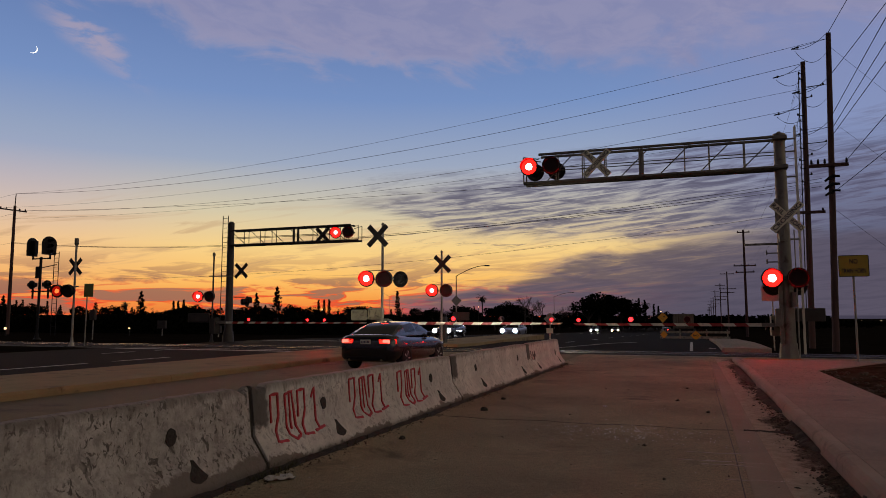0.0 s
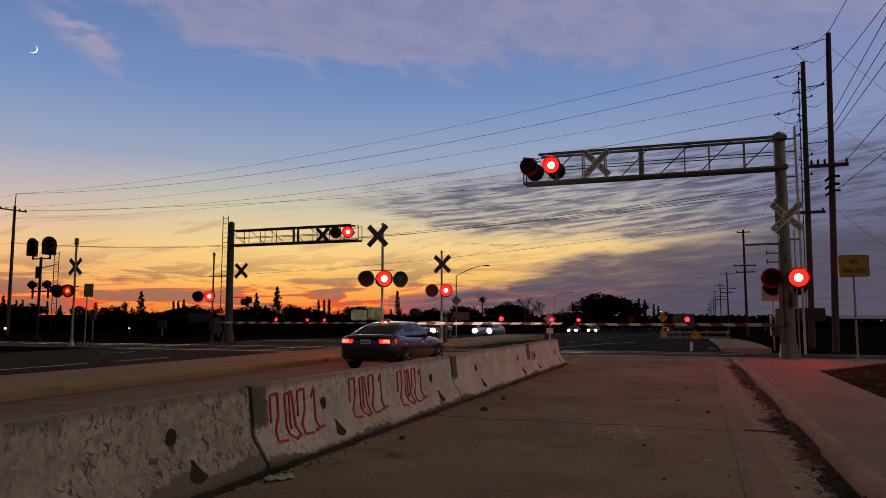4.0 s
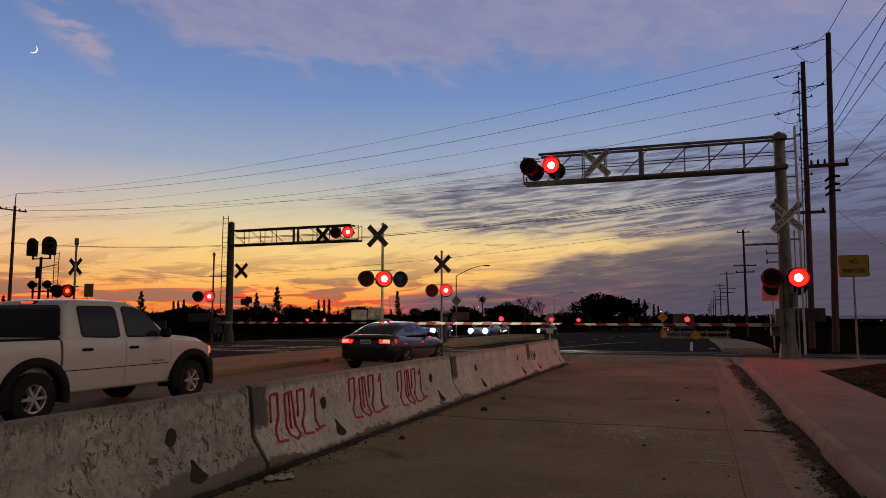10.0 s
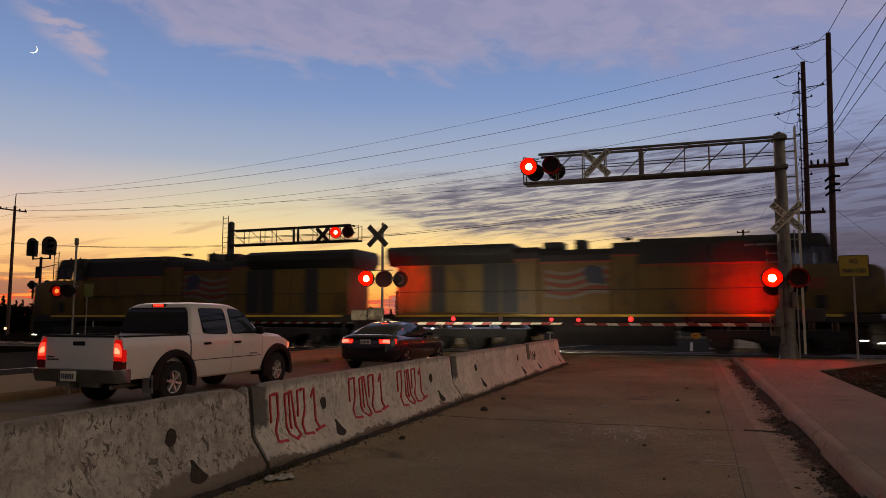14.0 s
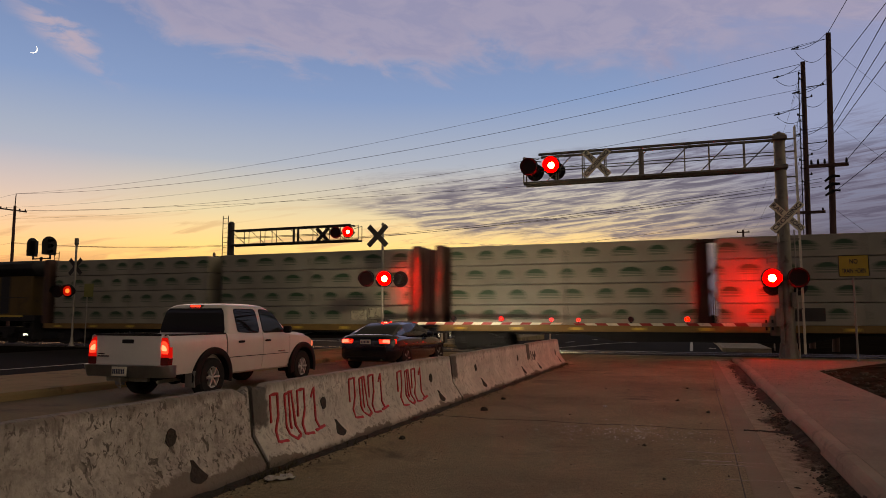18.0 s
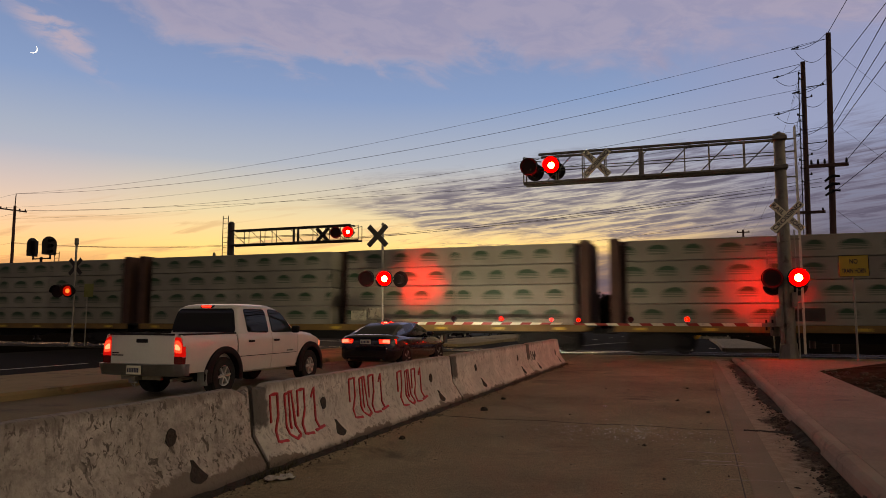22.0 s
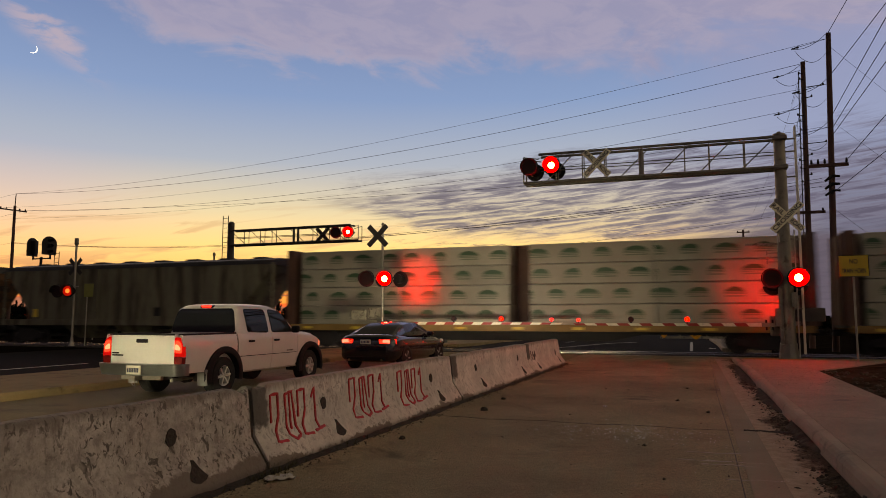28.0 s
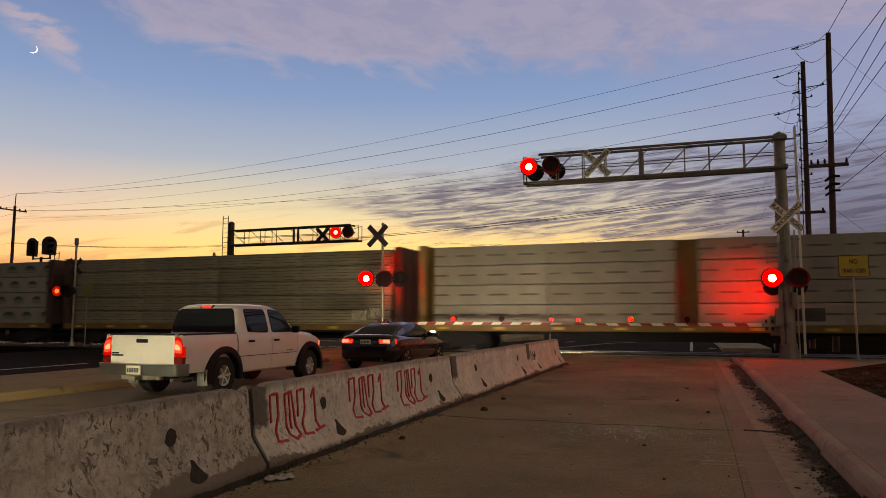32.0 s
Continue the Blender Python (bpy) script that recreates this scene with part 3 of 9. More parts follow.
def barrier(y0, y1, seed, tip=False):
    """One precast length from y0 to y1, with chipped ends and edges."""
    rng = random.Random(seed)
    th = thing("concrete_barrier", "whitewashed precast concrete traffic barrier, chipped and soiled", "barrier", pose(BARRIER_X, y0, 0), "row of concrete barriers")
    ln = y1 - y0
    bm = B()
    rings = []
    k = int(ln / 0.09)
    for i in range(k + 1):
        y = 0.032 + (ln - 0.064) * i / k
        end = min(y, ln - y)
        pinch = 0.05 * max(0, 1 - (end - 0.032) / 0.09) * (0.6 + 0.8 * abs(noise.noise(Vector((seed, 3.0, i * 0.0)))))
        ring = []
        for s, prof in ((1, PROFILE), (-1, PROFILE[::-1])):
            for w, z in prof:
                j = noise.noise(Vector((y * 3.1, z * 4 + s * 9, seed))) * 0.008 + noise.noise(Vector((y * 14, z * 11 + s, seed))) * 0.004
                if z > 0.75:
                    j -= 0.02 * max(0, noise.noise(Vector((y * 6, s * 3.0, seed + 4))) - 0.15)
                zz = z + (j * 0.7 if z > 0.7 else 0)
                if z > 0.7 and end < 0.22:
                    zz -= 0.10 * max(0, noise.noise(Vector((y * 9, seed, 2.0))) + 0.25)
                ring.append((s * (w + j - pinch), y, zz))
        rings.append(ring)
    loft(bm, rings)
    body = part("barrier_body", bm, "barrier", th, smooth=40)
    # nearest lengths darkest, farther ones paler
    body.color = (0.75 if y0 < 5 else 0.14 if y0 < 10 else 0.06, 0, 0, 1)
    return th, ln


def recess(th, y, z, w, h, slot=False):
    """A ragged dark patch on the near face, painting the shade inside a drain slot or lifting hole."""
    bm = B()
    ring = []
    k = 9
    rng = random.Random(int(y * 100))
    for i in range(k):
        t = 2 * math.pi * i / k
        a, b = w / 2 * math.cos(t) * rng.uniform(0.8, 1.1), h / 2 * math.sin(t) * rng.uniform(0.85, 1.1)
        ring.append((y + a, z + b))
    if slot:
        ring = [(y + w * a, z + h * b) for a, b in ((-0.52, -0.30), (-0.36, -0.46), (-0.08, -0.56), (0.30, -0.46), (0.52, -0.30), (0.38, -0.05), (0.24, 0.22), (0.14, 0.60), (-0.02, 0.66), (-0.12, 0.30), (-0.34, 0.06))]
    out = [(face_x(q) + 0.009, p, q) for p, q in ring]
    inn = [(face_x(q) - 0.004, p + (0.004 if p < y else -0.004), q) for p, q in ring]
    loft(bm, [inn, out])
    part("lifting_hole" if not slot else "drain_slot", bm, "soil", th, "dark patch painting the shade inside a hole in the concrete")


def scrawl(th, strokes, y, z, w, h, lean=0.0, thick=0.031, mt="spray", label="red spray-painted digits 2021"):
    """Painted strokes laid over the near face. Strokes are runs of points in a unit square."""
    bm = B()
    for st in strokes:
        pts = []
        for (a0, b0), (a1, b1) in zip(st, st[1:]):
            for k in range(5):
                t = k / 5
                pts.append((a0 + (a1 - a0) * t, b0 + (b1 - b0) * t))
        pts.append(st[-1])
        quads = []
        for i, (a, b) in enumerate(pts):
            p, q = pts[max(0, i - 1)], pts[min(len(pts) - 1, i + 1)]
            d = Vector(((q[0] - p[0]) * w, (q[1] - p[1]) * h)).normalized()
            c = Vector((y + a * w + lean * (b - 0.5), z + b * h))
            nrm = Vector((-d.y, d.x)) * thick / 2 * (0.8 + 0.4 * noise.noise(Vector((i * 0.7, y, z))))
            row = []
            for e in (c - nrm, c + nrm):
                row.append(bm.verts.new((face_x(e.y) + 0.012, e.x, e.y)))
            quads.append(row)
        for p, q in zip(quads, quads[1:]):
            bm.faces.new((p[0], p[1], q[1], q[0]))
    ex = bmesh.ops.extrude_face_region(bm, geom=bm.faces[:])
    for v in ex["geom"]:
        if isinstance(v, bmesh.types.BMVert):
            v.co.x -= 0.018
    part("graffiti", bm, mt, th, label)


TWO = [[(0.0, 0.42), (0.0, 0.98), (0.62, 1.0), (0.62, 0.55), (0.16, 0.04), (0.95, 0.02)]]
ZERO = [[(0.05, 0.95), (0.62, 1.0), (0.95, 0.06), (0.5, 0.0), (0.1, 0.12), (0.05, 0.95)], [(0.4, 0.95), (0.45, 0.2)]]
ONE = [[(0.1, 0.78), (0.42, 1.0), (0.45, 0.08)], [(0.0, 0.05), (1.0, 0.10)]]


def year():
    """The four digits of the year, side by side."""
    run = []
    for i, dg in enumerate((TWO, ZERO, TWO, ONE)):
        for st in dg:
            run.append([((i + 0.86 * a) / 4.0, b) for a, b in st])
    return run


seams = [-6.24, -0.13, 5.97, 12.08, 18.19, 22.9]
for i, (a, b) in enumerate(zip(seams, seams[1:])):
    th, ln = barrier(a, b, 11 + i)
    if ln > 5:
        for y in (1.36, ln - 1.18):
            recess(th, y, 0.50, 0.13, 0.15)
            recess(th, y + 0.19, 0.19, 0.21, 0.15, True)
    else:
        for y in (0.75, ln - 0.9):
            recess(th, y, 0.42, 0.13, 0.18)
            recess(th, y + 0.12, 0.18, 0.19, 0.14, True)
    if i:
        # soil-coloured filler added as the shadow in the gap between two lengths
        bm = B()
        loft(bm, [[(s * (w - 0.05), y, z * 0.96) for s, prof in ((1, PROFILE), (-1, PROFILE[::-1])) for w, z in prof] for y in (-0.04, 0.04)])
        part("joint_filler", bm, "soil", th, "dark filler painting the shade in an open joint")
    if i == 2:
        scrawl(th, year(), 0.27, 0.21, 1.05, 0.49, 0.02)
        scrawl(th, year(), 2.02, 0.22, 1.12, 0.50, 0.03)
        scrawl(th, year(), 3.55, 0.20, 1.08, 0.50, 0.04)
    if i == 4:
        scrawl(th, [[(0, 0), (0.05, 1), (0.2, 0.1)], [(0.3, 0), (0.35, 0.9), (0.5, 0.1)], [(0.6, 0), (0.62, 1), (0.8, 0.2)]], 0.3, 0.35, 0.8, 0.25, 0, 0.02, "spray_grey", "faded grey scrawl")
# ---- level crossing: masts, gates, lamps, crossbucks ----
LENSES = []          # (object, its place on the lamp head, first phase, time of the first change)


def housing_mesh(visor=True):
    bm = B()
    lathe(bm, [(0.20, -0.16), (0.345, -0.155), (0.35, -0.145), (0.20, -0.135)], 28, axis=1, close=False)
    lathe(bm, [(0.20, -0.16), (0.20, 0.20), (0.10, 0.25)], 24, axis=1, close=False)
    ring = [(0.10 * math.cos(t), 0.25, 0.10 * math.sin(t)) for t in [2 * math.pi * i / 24 for i in range(24)]]
    bm.faces.new([bm.verts.new(p) for p in ring])
    if not visor:
        lathe(bm, [(0.205, -0.15), (0.21, -0.34), (0.203, -0.34), (0.199, -0.15)], 24, axis=1, close=False)
        return mesh_of("lamp_head", bm, "black", 40)
    # visor over the lens
    arc = [radians(a) for a in range(-25, 206, 11)]
    rows = []
    for y, k in ((-0.15, 1.0), (-0.36, 1.0)):
        for r in (0.315, 0.322):
            rows.append([(r * k * math.cos(t), y + (0.10 * max(0, -math.sin(t)) if y < -0.3 else 0), r * k * math.sin(t)) for t in arc])
    loft(bm, [rows[0], rows[2]], close=False, cap=False)
    loft(bm, [rows[1], rows[3]], close=False, cap=False)
    return mesh_of("lamp_head", bm, "black", 40)


def lens_mesh(r=0.235, core=0.125, t=0.012):
    bm = B()
    def ring(rad, y):
        return [bm.verts.new((rad * math.cos(2 * math.pi * i / 24), y, rad * math.sin(2 * math.pi * i / 24))) for i in range(24)]
    a, b, c = ring(core, -t - 0.008), ring(r, -t), ring(r, t)
    bm.faces.new(a).material_index = 0
    for i in range(24):
        j = (i + 1) % 24
        bm.faces.new((a[i], a[j], b[j], b[i])).material_index = 1
        bm.faces.new((b[i], b[j], c[j], c[i])).material_index = 2
    bm.faces.new(c).material_index = 2
    return mesh_of("lens", bm, ["lamp_core", "lamp_halo", "lens_off"], 30)


def bars(th, name, material, runs, label=""):
    """Square bars, each a part of its own: (a, b, thickness)."""
    for a, b, w in runs:
        bm = B()
        bar(bm, a, b, w)
        part(name, bm, material, th, label)


# lenses wider than real ones, so core and ring hold the bloom
HOUSING, OPEN_HOUSING, LENS = housing_mesh(), housing_mesh(False), lens_mesh(0.295, 0.135)
BACK_LENS = lens_mesh(0.19, 0.10)
BACK_LENS.materials[0] = M["lamp_core_back"]
FAR_LENS = lens_mesh(0.285, 0.12)
FAR_BACK_LENS = lens_mesh(0.19, 0.10)
FAR_LENS.materials[0] = FAR_BACK_LENS.materials[0] = glow("red_lamp_core_far", (1.0, 0.03, 0.028), 70.0)
SIDE_LENS = lens_mesh(0.27, 0.12)
SIDE_LENS.materials[0], SIDE_LENS.materials[1] = glow("red_lamp_core_side", (1.0, 0.085, 0.018), 3.2), glow("red_lamp_ring_side", (1.0, 0.02, 0.008), 0.32)


def flasher(th, x, y, z, side, first=0.10, back=False, turn=0.0, far=False, mesh=None):
    """A hooded flashing lamp; its two-sided lens turns its lit face out and in. side 0 is lit first."""
    head = part("lamp_head", OPEN_HOUSING if back and not far else HOUSING, None, th, "black hooded warning lamp", m=pose(x, y, z, 0, 0, (180 if back else 0) + turn))
    lens = part("lens", mesh if mesh else FAR_BACK_LENS if far and back else FAR_LENS if far else BACK_LENS if back else LENS, None, head, "red flashing lamp lens", m=pose(0, 0.03 if back and not far else 0.05 if back else -0.185, 0))
    LENSES.append((lens, side, first))
    return head


def crossbuck_into(th, x, y, z, length=1.22, width=0.23, words=True, tilt=45):
    """The two crossed blades with their lettering, or with their bare backs this way."""
    sign = None
    for k, (ang, lab) in enumerate(((-tilt, ("RAIL", "ROAD")), (tilt, ("CROSSING",)))):
        bm = B()
        rbox(bm, -length / 2, length / 2, -0.006 - k * 0.012, 0.006 - k * 0.012, -width / 2, width / 2, 0.005, 1)
        m = pose(x, y, z) @ Matrix.Rotation(radians(-ang), 4, "Y")
        blade = part("crossbuck_blade", bm, "sign_white" if words else "sign_back", th, "white reflective crossbuck blade with black letters" if words else "bare back of a crossbuck blade, painted dark as if in shade", m=m)
        if words:
            spots = [(-length * 0.30, "RAIL"), (length * 0.30, "ROAD")] if k == 0 else [(0, "CROSSING")]
            for off, w in spots:
                me = text_mesh("lettering", w, width * 0.86, 0.003, length * (0.36 if k == 0 else 0.92))
                me.materials.append(M["sign_black"])
                part("lettering", me, None, blade, "black letters " + w, m=pose(off, -0.009 - k * 0.012, 0))


def gate_arm(th, x0, x1, y, z, lamps, stripes=0.42, first=0.10, lean=0.0):
    """A lowered striped arm from its pivot x0 to its tip x1, tapering, with lamps along the top."""
    ln, s = abs(x1 - x0), (1 if x1 > x0 else -1)
    k = int(round(ln / stripes))
    arm = part("gate_arm", (lambda b: (bar(b, (x0 - s * 0.5, y, z), (x0 + s * 0.3, y, z), 0.12, 0.14), b)[1])(B()), "galv", th, "lowered red and white striped gate arm")
    for i in range(k):
        a, b = i / k, (i + 1) / k
        h0, h1 = 0.060 - 0.022 * a, 0.060 - 0.022 * b
        sk = 0.10
        bm = B()
        pts = [(x0 + s * (0.3 + (ln - 0.3) * a + sk * (0 if i == 0 else 1)), z + h0), (x0 + s * (0.3 + (ln - 0.3) * b + sk), z + h1),
               (x0 + s * (0.3 + (ln - 0.3) * b), z - h1), (x0 + s * (0.3 + (ln - 0.3) * a), z - h0)]
        prism(bm, pts, 1, y - 0.02, y + 0.02)
        part("stripe", bm, "red_stripe" if i % 2 else "white_stripe", arm)
    for lx, side in lamps:
        bm = B()
        rbox(bm, lx - 0.03, lx + 0.03, y - 0.04, y + 0.04, z + 0.05, z + 0.10, 0.008, 1)
        part("lamp_bracket", bm, "black", arm)
        if side is None:
            bm = B()
            lathe(bm, [(0.03, -0.05), (0.062, -0.045), (0.066, 0.0), (0.062, 0.045), (0.03, 0.05)], 14, axis=1)
            part("arm_lamp", bm, "arm_lamp", arm, "steady red lamp on the arm tip", smooth=40, m=pose(lx, y, z + 0.16))
        else:
            bm2 = B()
            # glowing glass oversized: the lamp's bloom is built into its radius
            rod(bm2, (0, -0.015, 0), (0, 0.015, 0), 0.088, seg=14)
            for fc in bm2.faces:
                fc.material_index = 0 if fc.calc_center_median().y < -0.01 else 1
            bm = B()
            lathe(bm, [(0.095, -0.075), (0.103, -0.075), (0.103, 0.085), (0.04, 0.10)], 14, axis=1, close=False)
            head = part("arm_lamp", bm, "black", arm, "small red lamp on the gate arm", m=pose(lx, y, z + 0.19))
            lens = new("lamp_glass", mesh_of("lamp_glass", bm2, ["arm_lamp", "lens_off"]))
            lens.parent = arm
            lens.matrix_basis = pose(lx, y - 0.03, z + 0.19)
            LENSES.append((lens, side, first))
    return arm


def mast_tube(th, x, y, h, r, name="mast", mt="alu", base=True, r1=None):
    bm = B()
    rod(bm, (x, y, 0), (x, y, h), r, r1 or r, 18)
    part(name, bm, mt, th, smooth=40)
    if base:
        bm = B()
        lathe(bm, [(r * 2.6, 0.0), (r * 2.6, 0.05), (r * 1.7, 0.12), (r * 1.3, 0.40), (r * 1.25, 0.45)], 16, (x, y, 0))
        part("mast_base", bm, mt, th, "cast base", smooth=40)
        bm = B()
        lathe(bm, [(r * 1.1, h - 0.02), (r * 1.2, h), (r * 0.9, h + 0.05), (0.01, h + 0.08)], 14, (x, y, 0))
        part("mast_cap", bm, mt, th, smooth=40)


def lattice_arm(th, x0, x1, y, z0, z1, tip=0.6, d=0.5, posts=(0.12, 0.26, 0.36, 0.55, 0.70, 0.80, 0.92), split=0.54, th_b=0.06, mt="galv"):
    """A cantilever walkway of pipes: chords, posts, diagonals and handrail, from the mast x0 to the tip x1."""
    s = 1 if x1 > x0 else -1
    xt = x1 - s * tip
    for yy, nm in ((y - d / 2, "front"), (y + d / 2, "rear")):
        bm = B()
        rod(bm, (x0, yy, z0), (x1, yy, z0), th_b, seg=10)
        part("lower_chord", bm, mt, th, smooth=40)
        bm = B()
        rod(bm, (x0, yy, z1), (xt, yy, z1 + 0.02), th_b * 0.85, seg=10)
        part("upper_chord", bm, mt, th, smooth=40)
        for k, p in enumerate(posts):
            bm = B()
            x = x0 + (xt - x0) * p
            rod(bm, (x, yy, z0), (x, yy, z1), 0.022, seg=8)
            part("post", bm, mt, th, smooth=40)
        k = 6 if nm == "front" else 0
        for i in range(k):
            bm = B()
            a, b = x0 + (xt - x0) * (i / k), x0 + (xt - x0) * ((i + 0.8) / k)
            rod(bm, (a, yy, z1), (b, yy, z0), 0.020, seg=8)
            part("diagonal", bm, mt, th, smooth=40)
        bm = B()
        rod(bm, (x0, yy, z0 + 0.5 * (z1 - z0)), (xt, yy, z0 + 0.5 * (z1 - z0)), 0.018, seg=8)
        part("handrail", bm, mt, th, smooth=40)
        bm = B()
        rod(bm, (x1, yy, z0), (x1, yy, z1 - 0.05), 0.025, seg=8)
        rod(bm, (x1, yy, z1 - 0.05), (xt, yy, z1 - 0.16), 0.02, seg=8)
        part("end_post", bm, mt, th, smooth=40)
    bm = B()
    xs = x0 + (xt - x0) * split
    for yy in (y - d / 2, y + d / 2):
        rbox(bm, xs - 0.05, xs + 0.05, yy - 0.03, yy + 0.03, z0, z1, 0.01, 1)
    for zz in (z0, z1):
        rbox(bm, xs - 0.04, xs + 0.04, y - d / 2, y + d / 2, zz - 0.04, zz + 0.03, 0.01, 1)
    part("splice_frame", bm, mt, th)
    bm = B()
    k = 26
    for i in range(k):
        x = x0 + (x1 - x0) * (i + 0.5) / k
        box(bm, x - 0.15, x + 0.15, y - d / 2, y + d / 2, z0 - 0.02, z0 + 0.005)
    for yy in (y - d / 2 + 0.03, y + d / 2 - 0.03):
        box(bm, min(x0, x1), max(x0, x1), yy - 0.02, yy + 0.02, z0 - 0.07, z0 - 0.02)
    part("walkway", bm, mt, th, "steel grating walkway")


def ladder(th, x, y, z0, z1, w=0.4, mt="galv", along="x"):
    for s in (-1, 1):
        bm = B()
        a = (x + s * w / 2, y) if along == "x" else (x, y + s * w / 2)
        bar(bm, (*a, z0), (*a, z1), 0.05, 0.02)
        part("ladder_rail", bm, mt, th)
    z = z0 + 0.3
    while z < z1:
        bm = B()
        a, b = ((x - w / 2, y, z), (x + w / 2, y, z)) if along == "x" else ((x, y - w / 2, z), (x, y + w / 2, z))
        rod(bm, a, b, 0.014, seg=6)
        part("rung", bm, mt, th)
        z += 0.31


# -- the near cantilever at the road's right edge --
th = thing("crossing_signal", "galvanised cantilever level crossing signal with red flashing lamps", "crossing signal")
X, Y = 3.11, 26.7
bm = B()
lathe(bm, [(0.25, 0.30), (0.24, 1.6), (0.20, 5.0), (0.185, 7.88), (0.16, 7.90)], 24, (X, Y, 0))
part("mast", bm, "galv", th, "streaked round steel mast", smooth=40)
bm = B()
lathe(bm, [(0.36, 0.0), (0.36, 0.04), (0.33, 0.05), (0.27, 0.62), (0.25, 0.64)], 12, (X, Y, 0))
part("mast_base", bm, "galv", th, "flared base casting")
bm = B()
lathe(bm, [(0.20, 7.88), (0.20, 7.94), (0.09, 7.98), (0.05, 8.02)], 16, (X, Y, 0))
part("mast_cap", bm, "galv", th, smooth=40)
lattice_arm(th, X - 0.15, -6.0, Y - 0.05, 6.70, 7.78)
for z in (6.72, 7.76):
    bm = B()
    rbox(bm, X - 0.23, X + 0.22, Y - 0.34, Y + 0.26, z - 0.07, z + 0.07, 0.02, 2)
    part("clamp", bm, "galv", th)
for x, side in ((-5.72, 0), (-4.86, 1)):
    flasher(th, x, Y - 0.42, 7.28, side)
    flasher(th, x, Y + 0.40, 7.28, side, back=True, far=True)
bm = B()
bar(bm, (-5.95, Y - 0.3, 7.28), (-4.6, Y - 0.3, 7.28), 0.05)
part("lamp_bar", bm, "black", th)
crossbuck_into(th, -3.18, Y - 0.40, 7.28, 1.32, 0.24, True, 46)
crossbuck_into(th, 3.2, Y - 0.42, 4.93, 1.32, 0.24)
for x, side in ((2.63, 0), (3.44, 1)):
    flasher(th, x, Y - 0.38, 2.83, side, 0.17)
    flasher(th, x + 0.16, Y + 0.45, 2.62, side, 0.17, back=True, turn=17)
bars(th, "lamp_bar", "galv", [((2.3, Y - 0.24, 2.86), (3.8, Y - 0.24, 2.86), 0.07), ((2.4, Y + 0.28, 2.62), (3.85, Y + 0.28, 2.62), 0.07)])
ladder(th, 3.62, Y + 0.05, 0.25, 8.2, 0.22, "white_stripe", "y")
for z in (1.8, 4.2, 6.4, 7.3, 7.75):
    bm = B()
    bar(bm, (3.25, Y + 0.05, z), (3.62, Y + 0.05, z), 0.05)
    part("stand_off", bm, "galv", th)
for z, a in ((4.05, 0.0), (3.73, 0.1), (3.42, 0.05)):
    bm = B()
    bar(bm, (2.2 - (0.35 if a == 0 else -0.35), Y, z), (2.95, Y, z), 0.07 if a == 0 else 0.04)
    if a:
        bar(bm, (2.55, Y, z - 0.06), (2.55, Y, z + 0.10), 0.04)
    part("bracket", bm, "galv", th)
for z0, z1 in ((0.6, 2.5), (4.4, 5.6)):
    bm = B()
    rbox(bm, 2.84, 2.96, Y - 0.30, Y - 0.2, z0, z1, 0.01, 1)
    part("conduit", bm, "galv", th)
for x, z, w, h in ((3.30, 2.1, 0.14, 0.5), (2.80, 1.5, 0.20, 0.6), (3.02, 4.3, 0.18, 0.45)):
    bm = B()
    rbox(bm, x - w / 2, x + w / 2, Y - 0.42, Y - 0.22, z - h / 2, z + h / 2, 0.015, 1)
    part("junction_box", bm, "galv", th)
bm = B()
rod(bm, (3.42, Y - 0.2, 0.1), (3.42, Y - 0.2, 2.6), 0.025, seg=8)
rod(bm, (3.42, Y - 0.2, 2.6), (3.42, Y - 0.2, 4.5), 0.02, seg=8)
part("conduit_pipe", bm, "alu", th, "bright steel conduit", smooth=40)

th = thing("crossing_gate", "lowered level crossing gate with red and white striped arm", "crossing gate", group="crossing gates")
bm = B()
rbox(bm, 2.62, 2.98, Y + 0.30, Y + 0.75, 0.85, 1.55, 0.03, 2)
part("gate_machine", bm, "galv", th, "steel gate drive box")
mast_tube(th, 3.05, Y + 0.62, 3.1, 0.06, base=True)
gate_arm(th, 2.6, -4.15, Y + 0.15, 1.24, [(-4.05, None), (-2.12, 0), (-0.15, 1)])
bm = B()
rbox(bm, 3.2, 4.35, Y + 0.40, Y + 0.47, 1.36, 1.82, 0.02, 1)
bar(bm, (2.8, Y + 0.42, 1.25), (3.4, Y + 0.42, 1.5), 0.08)
part("counterweight", bm, "dark_steel", th, "flat steel counterweight plate")
for x in (2.65, 2.45):
    bm = B()
    rbox(bm, x - 0.03, x + 0.03, Y + 0.1, Y + 0.2, 1.05, 1.42, 0.01, 1)
    part("clamp", bm, "black", th)

